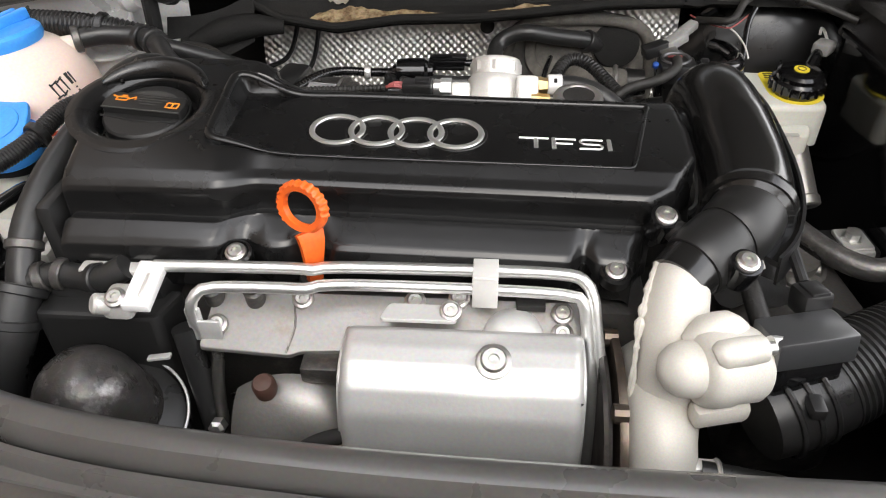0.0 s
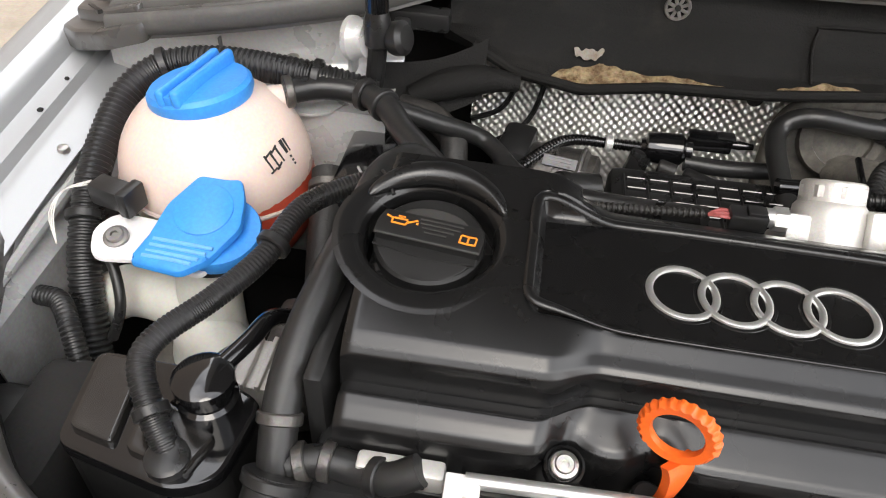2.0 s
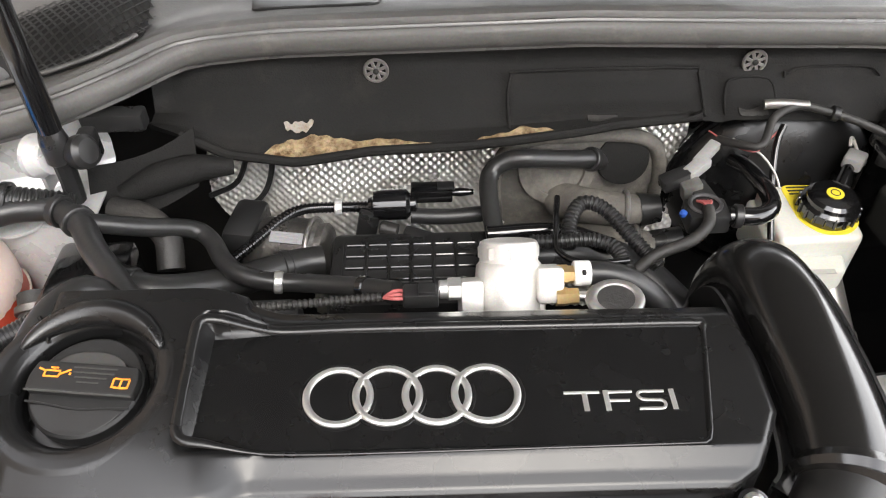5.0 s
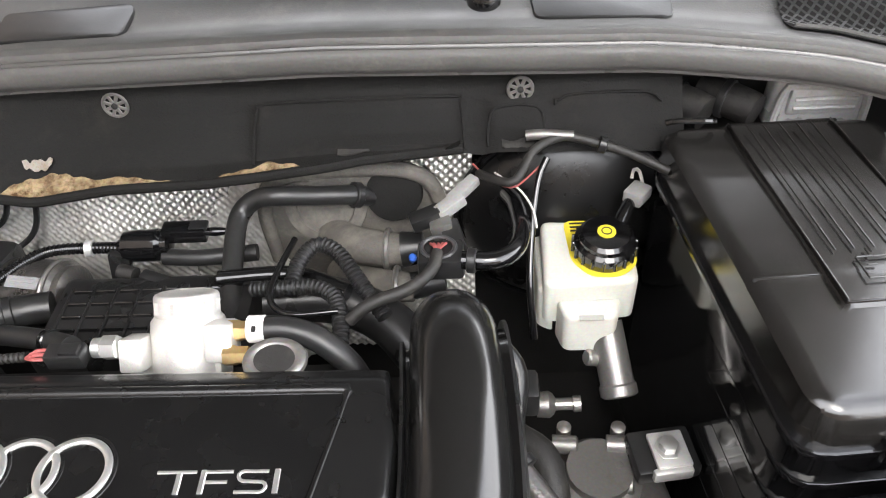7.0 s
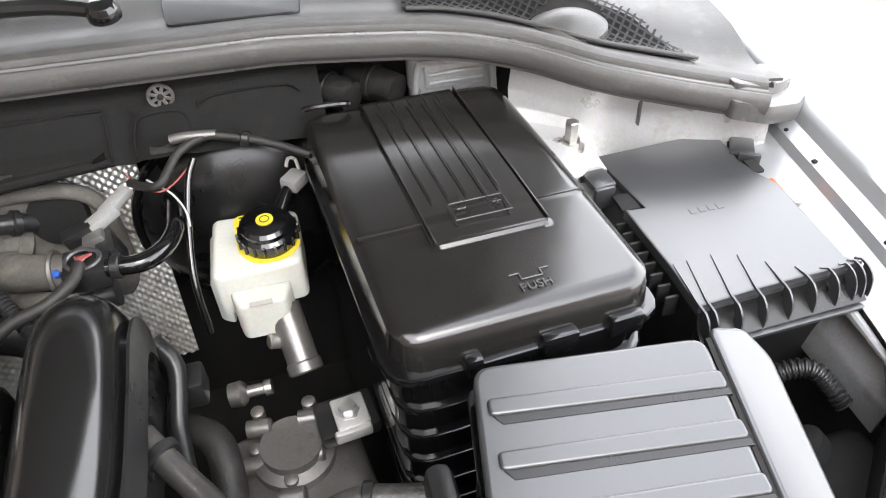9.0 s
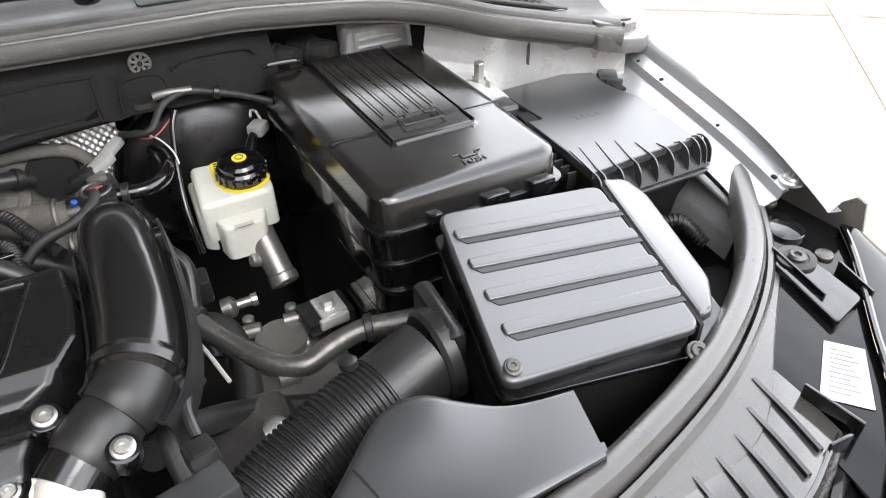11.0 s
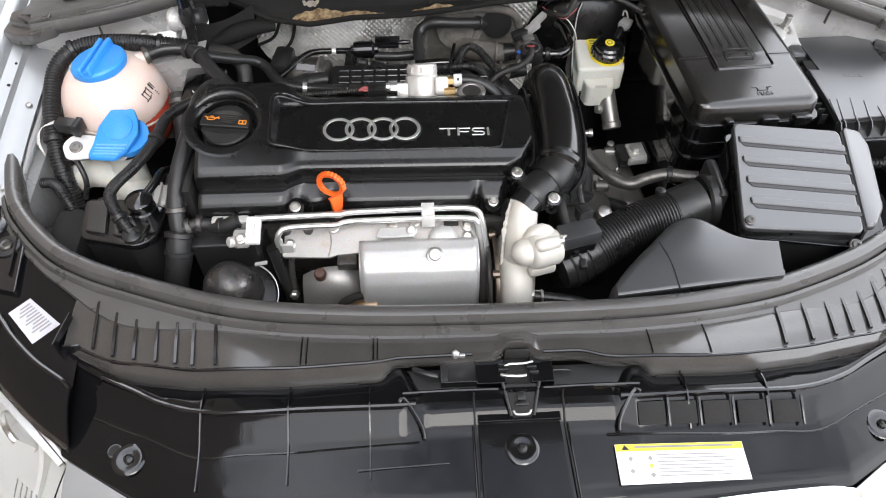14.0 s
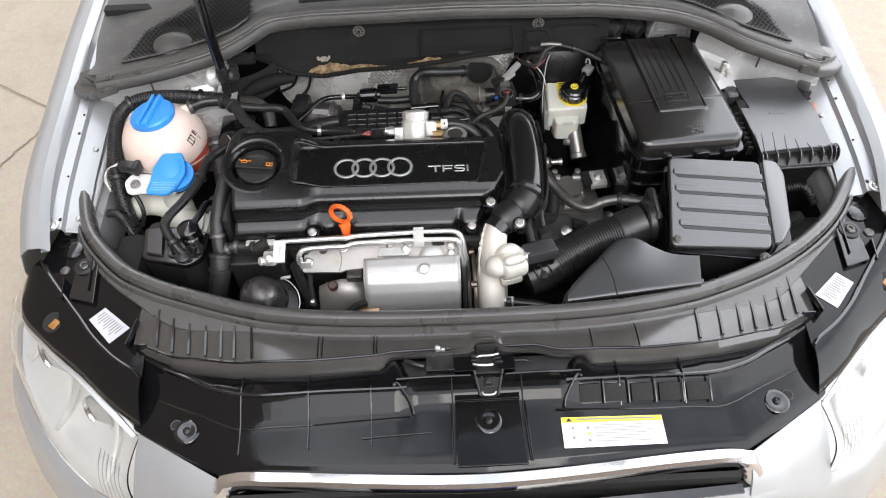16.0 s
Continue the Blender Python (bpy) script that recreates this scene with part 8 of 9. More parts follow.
# strap with long grooves and the battery symbol
for x in (0.391, 0.489):
    part("strap_edge", box((x, 0.715, 0.8160), (0.0016, 0.222, 0.006), 0.0006), M["lid"], bat)
part("strap_front", box((0.44, 0.6045, 0.8140), (0.099, 0.003, 0.0055), 0.0014), M["lid"], bat)
for x in (0.405, 0.420, 0.436, 0.452, 0.466):
    part("groove", box((x, 0.735, 0.8198), (0.0014, 0.165, 0.0012), 0.0004), M["lid"], bat)
for a, b in ((BX0 + 0.004, 0.391), (0.489, BX1 - 0.004)):
    part("fold_line", box(((a + b) / 2, 0.634, 0.8130), (b - a, 0.0012, 0.003), 0.0005), M["lid"], bat)
sym = [(0.44, 0.622, 0.048, 0.0016), (0.416, 0.632, 0.0016, 0.022), (0.464, 0.632, 0.0016, 0.022), (0.44, 0.6435, 0.020, 0.0016), (0.423, 0.6435, 0.013, 0.0016), (0.458, 0.6435, 0.013, 0.0016), (0.428, 0.648, 0.0016, 0.008), (0.452, 0.648, 0.0016, 0.008), (0.425, 0.635, 0.008, 0.0014), (0.456, 0.635, 0.008, 0.0014), (0.456, 0.635, 0.0014, 0.008)]
part("battery_symbol", merge(*[box((x, y, 0.8198), (w, h, 0.0016), 0.0004, seg=1) for x, y, w, h in sym]), M["lid"], bat, "raised battery symbol")
txt = bpy.data.curves.new("push_word", "FONT")
txt.body, txt.size, txt.extrude, txt.align_x = "PUSH", 0.011, 0.0006, "CENTER"
tob = new("push_word", txt)
deps = bpy.context.evaluated_depsgraph_get()
me = bpy.data.meshes.new_from_object(tob.evaluated_get(deps))
bpy.data.objects.remove(tob)
pb = bmesh.new()
pb.from_mesh(me)
bpy.data.meshes.remove(me)
pb.transform(Matrix.Translation((0.449, 0.537, 0.8122)))
part("push_word", pb, M["greyplastic"], bat, "moulded word PUSH", flat=True)
part("push_arrow", merge(*[box((0.449 + (x - 0.451) * 0.75, 0.552 + (y - 0.552) * 0.75, 0.8125), (w * 0.75, h * 0.75, 0.0012), 0.0003, seg=1) for x, y, w, h in ((0.434, 0.5565, 0.010, 0.0014), (0.4395, 0.552, 0.0014, 0.010), (0.451, 0.5475, 0.022, 0.0014), (0.4625, 0.552, 0.0014, 0.010), (0.468, 0.5565, 0.010, 0.0014))]), M["greyplastic"], bat, flat=True)
part("lid_flange", slab(rounded([(BX0 - 0.010, BY0 - 0.010), (BX1 + 0.010, BY0 - 0.010), (BX1 + 0.008, BY1), (BX0 - 0.008, BY1)], 0.028), 0.776, 0.006, 0.002), M["gloss"], bat)
case = slab(rounded([(BX0 - 0.004, BY0 - 0.004), (BX1, BY0 - 0.004), (BX1, BY1), (BX0 - 0.004, BY1)], 0.03), 0.772, 0.34, 0.0)
part("case", case, M["gloss"], bat)
for z in (0.735, 0.70, 0.665, 0.63, 0.595, 0.56):
    part("case_ring", slab(rounded([(BX0 - 0.0048, BY0 - 0.0085), (BX1 + 0.004, BY0 - 0.0085), (BX1 + 0.004, BY1), (BX0 - 0.0030, BY1)], 0.03), z, 0.006, 0.002), M["gloss"], bat)
for x, w in ((0.386, 0.014), (0.456, 0.030), (0.513, 0.030)):
    part("lid_clip", box((x, BY0 - 0.009, 0.776), (w, 0.010, 0.020), 0.003), M["gloss"], bat)
part("rear_clip", tube([(0.335, 0.832, 0.818), (0.345, 0.828, 0.822), (0.372, 0.826, 0.822), (0.38, 0.83, 0.818)], 0.003, 8), M["gloss"], bat)

# the whole box stands turned a little against the car and dips to the wing
turn = Matrix.Rotation(0.10, 4, "Z")
for o in bat.children_recursive:
    for v in o.data.vertices:
        p = turn @ (v.co + bat.location - Vector((0.44, 0.61, 0))) + Vector((0.44, 0.61, 0))
        p.z -= 0.05 * (p.x - 0.44)
        v.co = p - bat.location

for x1 in (0.360, 0.409):
    hose("bulkhead_hose", "dull grey rubber hose end behind the battery box", [(x1 - 0.035, 0.915, 0.800), (x1 - 0.022, 0.902, 0.800), (x1 - 0.006, 0.888, 0.799), (x1 + 0.008, 0.874, 0.797)], 0.0180, "dusty", clamps=((0.55, "rubber", 0.0192),))
wt = thing("white_duct_corner", (0.455, 0.835, 0.80), "whitish pressed corner panel behind the battery", "panel")
part("shell", box((0.482, 0.892, 0.800), (0.100, 0.030, 0.062), 0.010, seg=3), M["inner"], wt)
part("recess", box((0.482, 0.876, 0.806), (0.070, 0.006, 0.030), 0.004), M["inner"], wt)
part("rim", tube([(0.436, 0.875, 0.778), (0.440, 0.874, 0.818), (0.452, 0.874, 0.824), (0.510, 0.874, 0.820), (0.522, 0.874, 0.812), (0.526, 0.875, 0.772)], 0.004, 8), M["inner"], wt)
for dz_ in (0.0, 0.010):
    part("pressed_bead", tube([(0.452, 0.8725, 0.800 + dz_), (0.482, 0.8715, 0.801 + dz_), (0.512, 0.8725, 0.799 + dz_)], 0.0025, 8), M["inner"], wt)
part("slot", box((0.484, 0.872, 0.784), (0.030, 0.004, 0.005), 0.001), M["dark"], wt)

# fuse box
fu = thing("fuse_box", (0.67, 0.64, 0.55), "dark grey plastic fuse box with a ribbed front edge", "fuse box")
fo = [(0.589, 0.736), (0.723, 0.741), (0.721, 0.688), (0.729, 0.660), (0.736, 0.646), (0.733, 0.540), (0.743, 0.530), (0.722, 0.5285), (0.675, 0.5275), (0.635, 0.5255), (0.587, 0.521), (0.587, 0.571), (0.582, 0.650), (0.601, 0.648)]
part("lid", slab(fo, 0.767, 0.010, 0.0018), M["greyplastic"], fu)
# hollow made black for its shade, between the grey lid and grey lip
part("trough", surface(lambda u, v: Vector((lerp(0.587, 0.744, u), lerp(lerp(0.524, 0.531, u), lerp(0.508, 0.514, u), v**1.6), 0.760 - 0.026 * v**0.7)), 16, 10, 0.004), M["black"], fu, "hollow below the lid edge, coloured black for its shade")
part("lower_lip", box((0.666, 0.508, 0.7335), (0.158, 0.008, 0.004), 0.001, Matrix.Rotation(radians(2), 4, "Z")), M["greyplastic"], fu)
for xa, ya, xb in ((0.591, 0.571, 0.588), (0.604, 0.572, 0.596), (0.627, 0.573, 0.618), (0.648, 0.566, 0.641), (0.666, 0.552, 0.665), (0.686, 0.540, 0.688), (0.704, 0.533, 0.710), (0.721, 0.532, 0.727), (0.731, 0.535, 0.736), (0.739, 0.536, 0.743)):
    ye = 0.523 + 0.06 * (xb - 0.60)
    path = spline([(xa, ya, 0.7668), (lerp(xa, xb, 0.55), lerp(ya, ye, 0.55), 0.7672), (xb, ye, 0.7675), (xb + 0.002, ye - 0.008, 0.7645), (xb + 0.003, ye - 0.014, 0.757), (xb + 0.004, ye - 0.016, 0.745), (xb + 0.004, ye - 0.016, 0.735)], 0.004)
    part("rib", sweep(path, [[(-0.0011, -0.008 if p.z < 0.766 else -0.001), (0.0011, -0.008 if p.z < 0.766 else -0.001), (0.0009, 0.0012), (-0.0009, 0.0012)] for p in path]), M["greyplastic"], fu)
part("case", slab([(0.592, 0.735), (0.722, 0.738), (0.732, 0.68), (0.738, 0.533), (0.592, 0.526), (0.586, 0.66)], 0.7595, 0.26, 0.0), M["matte"], fu)
for c, r_ in (((0.577, 0.698, 0.768), 0.1), ((0.735, 0.706, 0.768), -0.5)):
    part("clip", merge(box(c, (0.024, 0.028, 0.006), 0.0025, Matrix.Rotation(r_, 4, "Z")), box((c[0], c[1] - 0.015, c[2] - 0.010), (0.022, 0.006, 0.024), 0.002, Matrix.Rotation(r_, 4, "Z")), box((c[0], c[1] + 0.018, c[2] - 0.006), (0.030, 0.010, 0.010), 0.002, Matrix.Rotation(r_, 4, "Z"))), M["greyplastic"], fu, "snap clip of the lid")
part("notch", box((0.5905, 0.664, 0.7625), (0.018, 0.024, 0.004), 0.001), M["dark"], fu, "dark notch under the clip")
part("moulded_mark", merge(*[box((0.640 + 0.009 * k, 0.630, 0.7672), (0.006, 0.0075, 0.0006), 0.0002, seg=1) for k in range(4)]), M["greyplastic"], fu, "faint moulded mark", flat=True)
part("side_slot", box((0.730, 0.676, 0.7655), (0.012, 0.020, 0.004), 0.001), M["dark"], fu)
for k in range(8):
    part("side_rib", box((0.579, 0.645 - 0.014 * k, 0.745), (0.012, 0.003, 0.022), 0.001), M["matte"], fu)
part("orange_tag", box((0.740, 0.650, 0.756), (0.004, 0.02, 0.010), 0.001), M["orange"], fu, "small orange tag")

# air filter box
af = thing("air_filter_box", (0.46, 0.36, 0.50), "dark grey plastic air filter box with a ribbed lid", "air filter box")


def az(x, y):
    return 0.787 + 0.09 * (y - 0.30) - 0.10 * (x - 0.37)


lid_o = rounded([(0.352, 0.289), (0.538, 0.287), (0.566, 0.481), (0.389, 0.487)], 0.014)
part("lid", slab(lid_o, az, 0.008, 0.0035, 3), M["greyplastic"], af)
# wall coloured black for the shade below the grey lid
part("lid_wall", slab(rounded([(0.356, 0.294), (0.537, 0.292), (0.563, 0.478), (0.391, 0.484)], 0.014), lambda x, y: az(x, y) - 0.006, 0.024, 0), M["black"], af, "wall under the lid, coloured black for its shade")
side_o = rounded([(0.5425, 0.296), (0.561, 0.300), (0.590, 0.338), (0.613, 0.460), (0.604, 0.486), (0.5725, 0.488)], 0.008)
part("side_wing", slab(side_o, lambda x, y: az(x, y) + 0.001 - 0.25 * max(0, x - 0.556 - 0.15 * (y - 0.3)), 0.010, 0.004, 3), M["greyplastic"], af)
for k in range(4):
    y = 0.450 - 0.0385 * k
    x0, x1 = 0.390 - 0.0045 * k, 0.561 - 0.0058 * k
    y1 = y - 0.008
    # black strip on the lid stands in for the shaded step below each bar
    part("step_face", slab([(x0 + 0.002, y - 0.0035), (x0 + 0.007, y - 0.0105), (x1, y1 - 0.0115), (x1, y1 - 0.0060), (x0 + 0.010, y - 0.0040)], lambda x, y_: az(x, y_) + 0.0008, 0.004, 0.0005), M["black"], af, "black strip painted as the shade of a lid step")
    bar = rounded([(x0, y - 0.0035), (x0 + 0.001, y + 0.0095), (x1 + 0.001, y1 + 0.0085), (x1, y1 - 0.0060)], 0.0045)
    part("raised_bar", slab(bar, lambda x, y_: az(x, y_) + 0.0026, 0.008, 0.0022, 3), M["greyplastic"], af)
# dark filler in place of the shade between lid and side wing
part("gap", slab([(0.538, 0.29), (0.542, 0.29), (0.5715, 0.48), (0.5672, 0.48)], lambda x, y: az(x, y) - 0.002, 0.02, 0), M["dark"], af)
part("skirt", slab(rounded([(0.352, 0.294), (0.545, 0.278), (0.588, 0.297), (0.616, 0.47), (0.385, 0.490)], 0.012), lambda x, y: az(x, y) - 0.026, 0.004, 0.0015), M["gloss"], af)
part("case", slab(rounded([(0.356, 0.299), (0.542, 0.284), (0.582, 0.302), (0.610, 0.465), (0.389, 0.485)], 0.012), lambda x, y: az(x, y) - 0.032, 0.24, 0.0), M["black"], af)
part("inlet_neck", lathe([(0.039, 0), (0.042, 0.004), (0.042, 0.014), (0.038, 0.016)], (0.332, 0.384, 0.735), (1, 0.1, 0.05), 36), M["black"], af)
part("inlet_web", box((0.35, 0.40, 0.74), (0.02, 0.08, 0.07), 0.008), M["black"], af)
bolt((0.366, 0.301, az(0.366, 0.301) + 0.002), (0, -0.3, 1), 0.0055, "lid_screw", "small dark screw in the air filter lid", "air filter screws", "darkmetal")
bolt((0.524, 0.273, az(0.524, 0.273) - 0.012), (0, -0.3, 1), 0.0075, "lid_screw", "small dark screw in the air filter lid", "air filter screws", "darkmetal")

# intake snout
sn = thing("air_intake_duct", (0.28, 0.25, 0.62), "dark grey plastic air intake duct with a moulded seam", "air duct")
SNOUT_BACK = spline([Vector((*p, 0)) for p in ((0.158, 0.214), (0.188, 0.248), (0.224, 0.281), (0.252, 0.305), (0.275, 0.315), (0.298, 0.311), (0.319, 0.293), (0.340, 0.277), (0.366, 0.270), (0.396, 0.266))], 0.004)


def snout_top(x, y):
    """Flat along the front, domed towards the air filter."""
    return 0.7785 + 0.035 * (x - 0.15) + 0.012 * math.exp(-((y - 0.290) / 0.045) ** 2) * math.exp(-((x - 0.280) / 0.050) ** 2)


def snout_fun(u, v):
    """Section from the foot of the front wall over a crisp edge to the rounded back."""
    k = max(0.0, min(1.0, (u - 0.02) / 0.96))
    a = Vector((lerp(0.157, 0.386, k), lerp(0.190, 0.2075, k), 0))
    c = k * (len(SNOUT_BACK) - 1)
    i = min(len(SNOUT_BACK) - 2, int(c))
    b = SNOUT_BACK[i].lerp(SNOUT_BACK[i + 1], c - i)
    if v < 0.2:
        w = v / 0.2
        p, dz = a + Vector((0, 0.0035 * max(0, w - 0.5) ** 2 * 4, 0)), -0.005 * (1 - w) ** 1.6 - 0.0005
    else:
        w = (v - 0.2) / 0.8
        p = a.lerp(b, w)
        p.y += 0.0036 * (1 - w)
        edge = (p - b).length
        r = lerp(0.018, 0.004, ease(0.30, 0.345, p.x))
        dz = -r * (1 - math.sqrt(max(0.0, 1 - max(0.0, 1 - edge / r) ** 2)))
        if w > 0.999:
            dz -= 0.045
    z = snout_top(p.x, p.y) + dz
    if u < 0.02 or u > 0.98:
        out = (0.02 - u) / 0.02 if u < 0.02 else (u - 0.98) / 0.02
        z = min(z, lerp(z, 0.738, out**2))
        p.x += (0.0025 if u > 0.5 else -0.0025) * math.sin(out * math.pi / 2)
    return Vector((p.x, p.y, z))


part("shell", surface(snout_fun, 100, 50), M["greyplastic"], sn)
part("seam", tube([(x, y, snout_top(x, y) + 0.0001) for x, y in ((0.241, 0.1945), (0.2405, 0.206), (0.240, 0.225), (0.237, 0.245), (0.232, 0.262), (0.229, 0.272))], 0.0011, 6, 0.003), M["black"], sn)
lip_path = spline([(0.154, 0.200, 0.764), (0.156, 0.189, 0.764), (0.162, 0.187, 0.764), (0.22, 0.1905, 0.766), (0.30, 0.197, 0.769), (0.384, 0.2045, 0.772), (0.390, 0.208, 0.772), (0.394, 0.225, 0.773)], 0.006)
part("lower_lip", sweep(lip_path, [[(-0.004, -0.003), (-0.004, 0.0), (0.003, 0.0), (0.003, -0.003)]] * len(lip_path)), M["greyplastic"], sn, "thin lip of the lower shell")
part("lower_shell", slab([(0.160, 0.1925), (0.384, 0.2095), (0.390, 0.258), (0.335, 0.265), (0.290, 0.295), (0.262, 0.295), (0.20, 0.245), (0.162, 0.212)], lambda x, y: snout_top(x, 0.2) - 0.004, 0.15, 0.0), M["black"], sn)

# brake fluid reservoir
br = thing("brake_fluid_reservoir", (0.238, 0.735, 0.64), "milky white brake fluid reservoir with yellow collar and black cap", "fluid reservoir")
part("body", slab(rounded([(0.196, 0.705), (0.284, 0.708), (0.287, 0.785), (0.200, 0.792)], 0.010), lambda x, y: 0.738 + 0.05 * (y - 0.70), 0.05, 0.006, 3), M["white"], br)
part("step", slab(rounded([(0.192, 0.715), (0.207, 0.705), (0.21, 0.792), (0.193, 0.79)], 0.006), 0.724, 0.05, 0.005, 3), M["white"], br)
part("front_lobe", slab(rounded([(0.215, 0.683), (0.262, 0.683), (0.270, 0.71), (0.208, 0.71)], 0.008), 0.716, 0.045, 0.005, 3), M["white"], br)
part("mark", box((0.238, 0.683, 0.7165), (0.022, 0.006, 0.001)), M["faintink"], br, "faint level mark", flat=True)


def bz(x, y):
    return 0.7388 + 0.05 * (y - 0.70)


part("yellow_label", slab(rounded([(0.222, 0.788), (0.268, 0.786), (0.285, 0.76), (0.286, 0.728), (0.268, 0.712), (0.240, 0.713), (0.224, 0.733)], 0.010), bz, 0.0012, 0), M["yellow"], br, "yellow warning collar", flat=True)
for k in range(3):
    part("text_bar", slab([(0.228, 0.7845 - 0.005 * k), (0.258, 0.7845 - 0.005 * k), (0.258, 0.7825 - 0.005 * k), (0.228, 0.7825 - 0.005 * k)], lambda x, y: bz(x, y) + 0.0006, 0.0005, 0), M["ink"], br, flat=True)
bcap = part("cap", lathe([(0.028, 0), (0.029, 0.004), (0.029, 0.014), (0.0255, 0.017), (0.0255, 0.022), (0.022, 0.025), (0.010, 0.026), (0.001, 0.026)], (0.256, 0.745, 0.741), (0, -0.05, 1), 40), M["gloss"], br, "black screw cap")
for k in range(18):
    a = 2 * math.pi * k / 18
    part("grip_rib", box((0.256 + 0.0292 * math.cos(a), 0.745 + 0.0292 * math.sin(a), 0.7485), (0.004, 0.003, 0.012), 0.001, Matrix.Rotation(a, 4, "Z"), 1), M["gloss"], bcap)
part("yellow_disc", lathe([(0.0085, 0), (0.0085, 0.0012), (0.001, 0.0014)], (0.256, 0.7435, 0.7668), (0, -0.05, 1), 26), M["yellow"], bcap, "yellow disc symbol")
part("disc_ring", torus((0.256, 0.7435, 0.7683), (0, -0.05, 1), 0.0045, 0.0006, 20, 5), M["ink"], bcap)
part("sensor_arm", tube([(0.270, 0.758, 0.758), (0.279, 0.772, 0.768), (0.284, 0.780, 0.772)], [0.008, 0.007, 0.006], 12), M["gloss"], br)
part("sensor_plug", box((0.291, 0.786, 0.776), (0.020, 0.024, 0.014), 0.003, Matrix.Rotation(-0.7, 4, "Z")), M["conn"], br, "pale grey sensor plug")
part("sensor_wire", tube([(0.298, 0.795, 0.778), (0.296, 0.808, 0.786), (0.289, 0.803, 0.792), (0.286, 0.795, 0.788)], 0.0018, 6), M["whitewire"], br)
for o in br.children:
    o.location = Vector((0, 0.012, -0.016))
mc = thing("master_cylinder", (0.262, 0.69, 0.60), "dull cast-alloy brake master cylinder below the reservoir", "cylinder")
part("barrel", lathe([(0.016, -0.07), (0.016, -0.012), (0.0178, -0.010), (0.0178, -0.001), (0.015, 0.001), (0.006, 0.001), (0.005, -0.002), (0.0005, -0.002)], (0.266, 0.662, 0.626), (0.14, -0.74, -0.64), 30), M["plate"], mc)
part("port", lathe([(0.008, 0), (0.008, 0.012), (0.006, 0.014)], (0.248, 0.69, 0.648), (-0.9, -0.2, 0.4), 12), M["zinc"], mc)

# gearbox top and mount
gb_ = thing("gearbox", (0.25, 0.58, 0.33), "cast-alloy gearbox casing low beside the battery box", "gearbox")
part("casing", box((0.245, 0.575, 0.50), (0.13, 0.15, 0.16), 0.02, Matrix.Rotation(0.15, 4, "Z"), 3), M["plate"], gb_)
part("neck", lathe([(0.04, 0), (0.04, 0.02), (0.030, 0.024), (0.030, 0.034)], (0.24, 0.60, 0.57), (0, 0, 1), 28), M["plate"], gb_)
for x, y, z in ((0.212, 0.628, 0.60), (0.205, 0.597, 0.585), (0.258, 0.59, 0.592), (0.235, 0.555, 0.585), (0.262, 0.625, 0.602)):
    part("boss", lathe([(0.009, 0), (0.009, 0.022), (0.007, 0.024)], (x - 0.012, y, z), (1, -0.12, 0.05), 18), M["plate"], gb_)
    part("lug", lathe([(0.007, 0), (0.007, 0.010), (0.004, 0.012)], (x, y + 0.012, z), (0, 0, 1), 12), M["plate"], gb_)
mt_ = thing("battery_tray_bracket", (0.298, 0.603, 0.58), "black bracket with a steel clamp and hexagon nut", "bracket")
part("bracket", box((0.296, 0.607, 0.612), (0.058, 0.045, 0.018), 0.004, Matrix.Rotation(0.12, 4, "Z")), M["black"], mt_)
part("clamp", merge(box((0.300, 0.604, 0.624), (0.032, 0.036, 0.006), 0.002, Matrix.Rotation(0.12, 4, "Z")), box((0.300, 0.584, 0.618), (0.036, 0.008, 0.014), 0.003, Matrix.Rotation(0.12, 4, "Z"))), M["steel"], mt_)
part("nut", lathe([(0.012, 0), (0.012, 0.002), (0.0085, 0.003), (0.0085, 0.010), (0.006, 0.011)], (0.298, 0.604, 0.626), (0, 0, 1), 6), M["satin"], mt_)
sw = thing("reverse_switch", (0.20, 0.662, 0.60), "small dull metal switch with a stud on the gearbox", "switch")
part("body", lathe([(0.012, 0), (0.013, 0.012), (0.010, 0.016), (0.006, 0.018), (0.006, 0.034), (0.008, 0.035), (0.008, 0.042)], (0.188, 0.662, 0.615), (1, -0.05, 0.08), 16), M["zinc"], sw)

hose("heater_pipe", "grey coolant pipe winding across to the air filter", [(0.145, 0.545, 0.735), (0.165, 0.518, 0.725), (0.188, 0.490, 0.715), (0.212, 0.460, 0.712), (0.238, 0.445, 0.712), (0.262, 0.452, 0.715), (0.295, 0.456, 0.720), (0.33, 0.446, 0.724), (0.345, 0.442, 0.726)], 0.0105, "darkmetal", None, "pipe", clamps=((0.85, "black", 0.0125), (0.1, "black", 0.014)))
lm = thing("side_loom", (0.145, 0.57, 0.60), "black wiring loom and plugs beside the intake elbow", "loom")
part("channel", box((0.139, 0.575, 0.70), (0.014, 0.13, 0.05), 0.004), M["matte"], lm)
for k in range(5):
    part("tab", box((0.1465, 0.625 - 0.026 * k, 0.722), (0.006, 0.012, 0.014), 0.002), M["black"], lm)
part("cable", tube([(0.15, 0.64, 0.735), (0.165, 0.62, 0.72), (0.160, 0.58, 0.69), (0.165, 0.53, 0.67)], 0.008, 12), M["rubber"], lm)
part("cable", tube([(0.16, 0.60, 0.66), (0.185, 0.575, 0.66), (0.19, 0.53, 0.64), (0.18, 0.48, 0.62)], 0.014, 14), M["dusty"], lm)
part("plug", box((0.172, 0.622, 0.69), (0.022, 0.03, 0.03), 0.004), M["black"], lm)
part("cream_wire", tube([(0.148, 0.545, 0.70), (0.158, 0.53, 0.69), (0.172, 0.505, 0.66)], 0.0024, 8), M["whitewire"], lm)
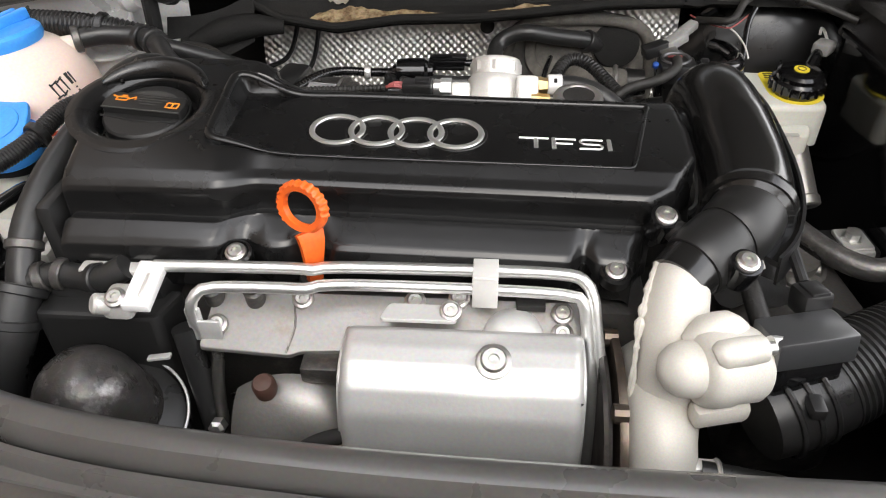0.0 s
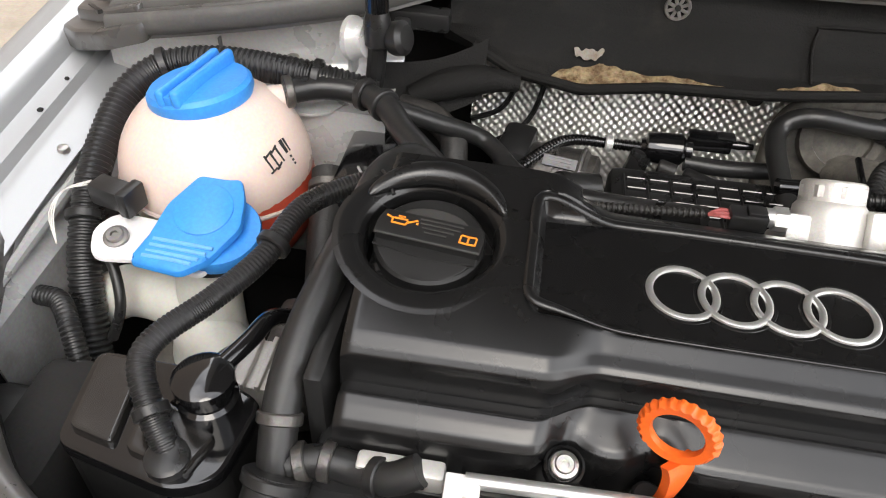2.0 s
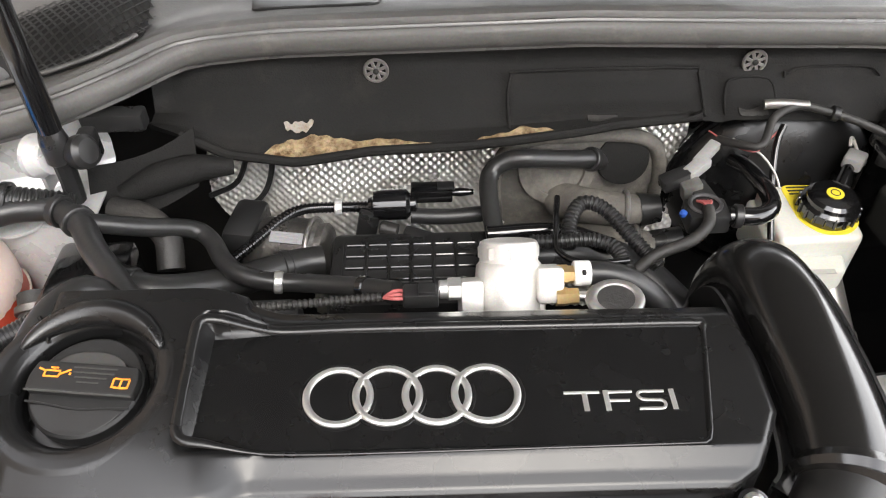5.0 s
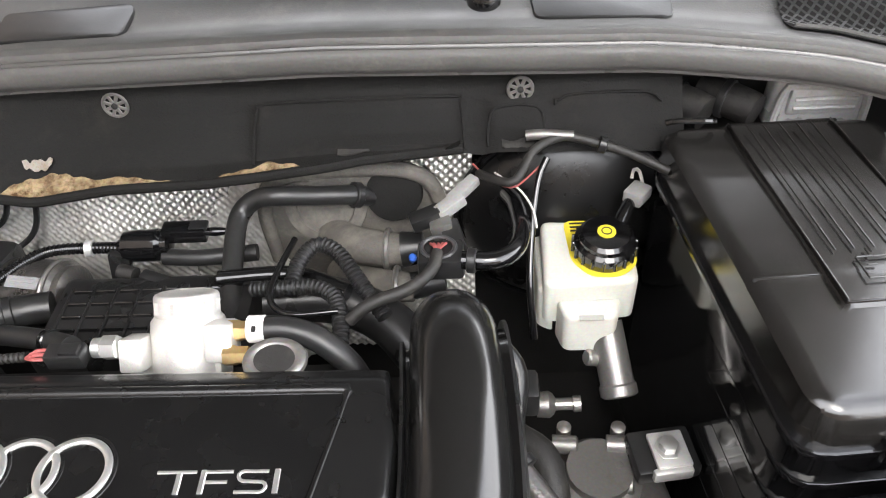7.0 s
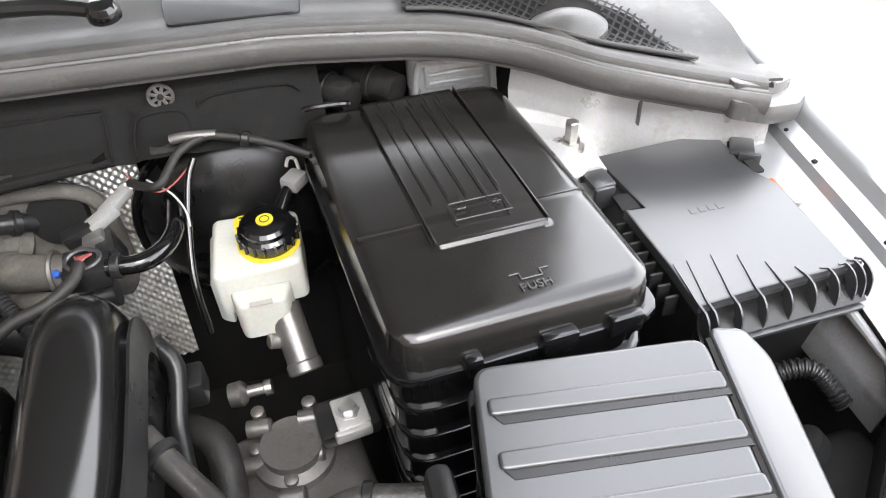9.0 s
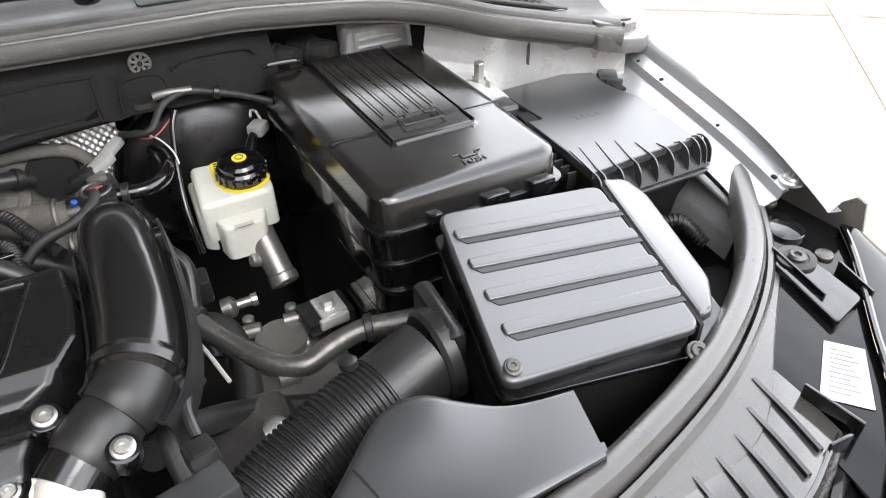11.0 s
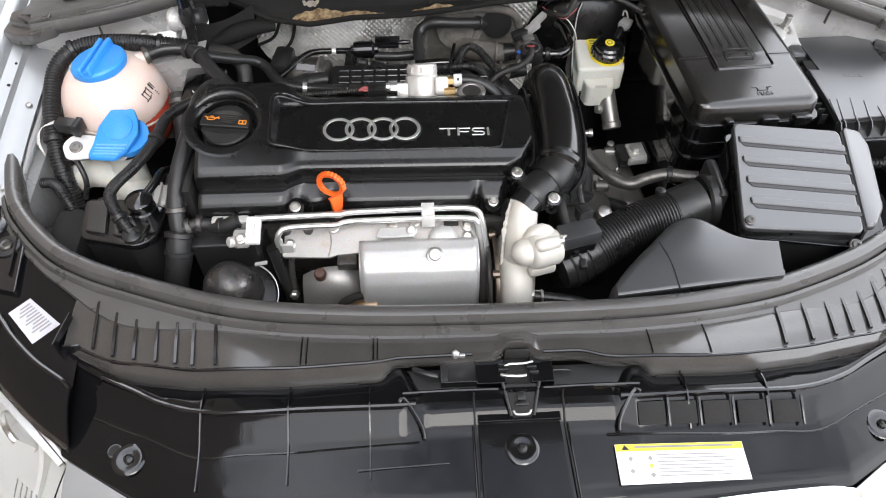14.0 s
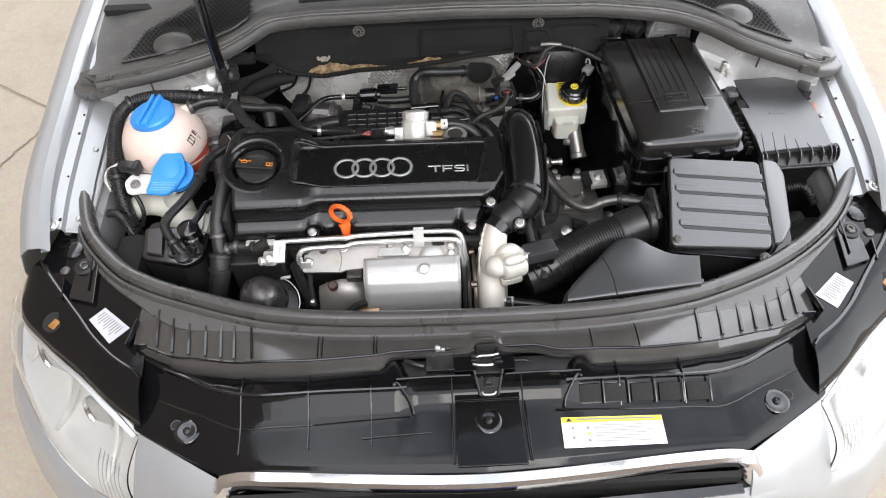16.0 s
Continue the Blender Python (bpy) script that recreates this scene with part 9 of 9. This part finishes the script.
lp = thing("lower_clutter", (0.2, 0.42, 0.45), "dark hoses and brackets low between turbocharger and battery", "hoses")
part("hose", tube([(0.10, 0.39, 0.73), (0.13, 0.43, 0.70), (0.18, 0.46, 0.66), (0.25, 0.47, 0.62)], 0.013, 14), M["rubber"], lp)
part("hose", tube([(0.12, 0.36, 0.72), (0.115, 0.40, 0.735), (0.13, 0.44, 0.72)], 0.008, 12), M["dusty"], lp)
part("block", box((0.17, 0.42, 0.60), (0.10, 0.12, 0.14), 0.02), M["darkmetal"], lp)
part("lug", lathe([(0.012, 0), (0.012, 0.012), (0.008, 0.014)], (0.195, 0.415, 0.672), (0.2, -0.2, 1), 16), M["zinc"], lp)
part("arm", box((0.27, 0.42, 0.66), (0.09, 0.03, 0.02), 0.006, Matrix.Rotation(0.5, 4, "Z")), M["plate"], lp)

# headlight back and cable in the corner behind the filter
hb = thing("lamp_rear_cover", (0.68, 0.42, 0.50), "dark plastic back of the headlight with a yellow tag and cables", "headlight")
part("shell", box((0.69, 0.40, 0.60), (0.12, 0.12, 0.10), 0.03, None, 3), M["dark"], hb)
part("cap", lathe([(0.03, 0), (0.03, 0.012), (0.024, 0.016), (0.001, 0.017)], (0.665, 0.44, 0.635), (-0.5, 0.6, 0.6), 26), M["dark"], hb)
part("yellow_tag", lathe([(0.009, 0), (0.009, 0.004), (0.005, 0.006)], (0.762, 0.433, 0.672), (0, 0, 1), 16, (1.4, 1, 1)), M["yellow"], hb, "small yellow tag")
part("cable", corrugated([(0.62, 0.50, 0.62), (0.65, 0.50, 0.67), (0.69, 0.49, 0.69), (0.71, 0.46, 0.67)], 0.009, 0.005, 0.0014), M["rubber"], hb)
part("wire", tube([(0.63, 0.47, 0.65), (0.645, 0.455, 0.66), (0.66, 0.46, 0.64)], 0.0025, 8), M["bronze"], hb)
hc = thing("lamp_rear_cover", (-0.70, 0.42, 0.50), "dark plastic back of the headlight with a small yellow tag", "headlight")
part("shell", box((-0.69, 0.38, 0.62), (0.11, 0.12, 0.12), 0.03, None, 3), M["matte"], hc)
part("yellow_tag", lathe([(0.009, 0), (0.009, 0.004), (0.005, 0.006)], (-0.725, 0.425, 0.70), (0.3, 0, 1), 16, (1.3, 1, 1)), M["yellow"], hc, "small yellow tag")

# raised bonnet over the bay
bn = thing("bonnet", (0, 0.97, 0.93), "silver bonnet standing open with a dark felt liner inside", "bonnet")


def bonnet_fun(u, v, off=0.0, inset=0.0):
    x = lerp(-0.68 + inset, 0.68 - inset, u)
    s = lerp(0.02 + inset, 1.05 - inset * 1.5, v)
    bow = 0.03 * (1 - (2 * u - 1) ** 2)
    a = radians(52)
    d = Vector((0, -math.cos(a), math.sin(a)))
    n = Vector((0, math.sin(a), math.cos(a)))
    w = 1 - 0.17 * v
    return Vector((x * w, 0.975, 0.945)) + d * s + n * (bow - 0.04 * v**4 + off)


part("skin", surface(lambda u, v: bonnet_fun(u, v, 0.02), 30, 24, 0.002), M["paint"], bn)
part("inner_frame", surface(lambda u, v: bonnet_fun(u, v, 0.0), 30, 24, 0.002), M["paint"], bn, "silver inner frame")
part("liner", surface(lambda u, v: bonnet_fun(lerp(0.08, 0.92, u), lerp(0.12, 0.92, v), -0.012, 0.0), 30, 24, 0.006), M["liner"], bn, "dark felt liner")
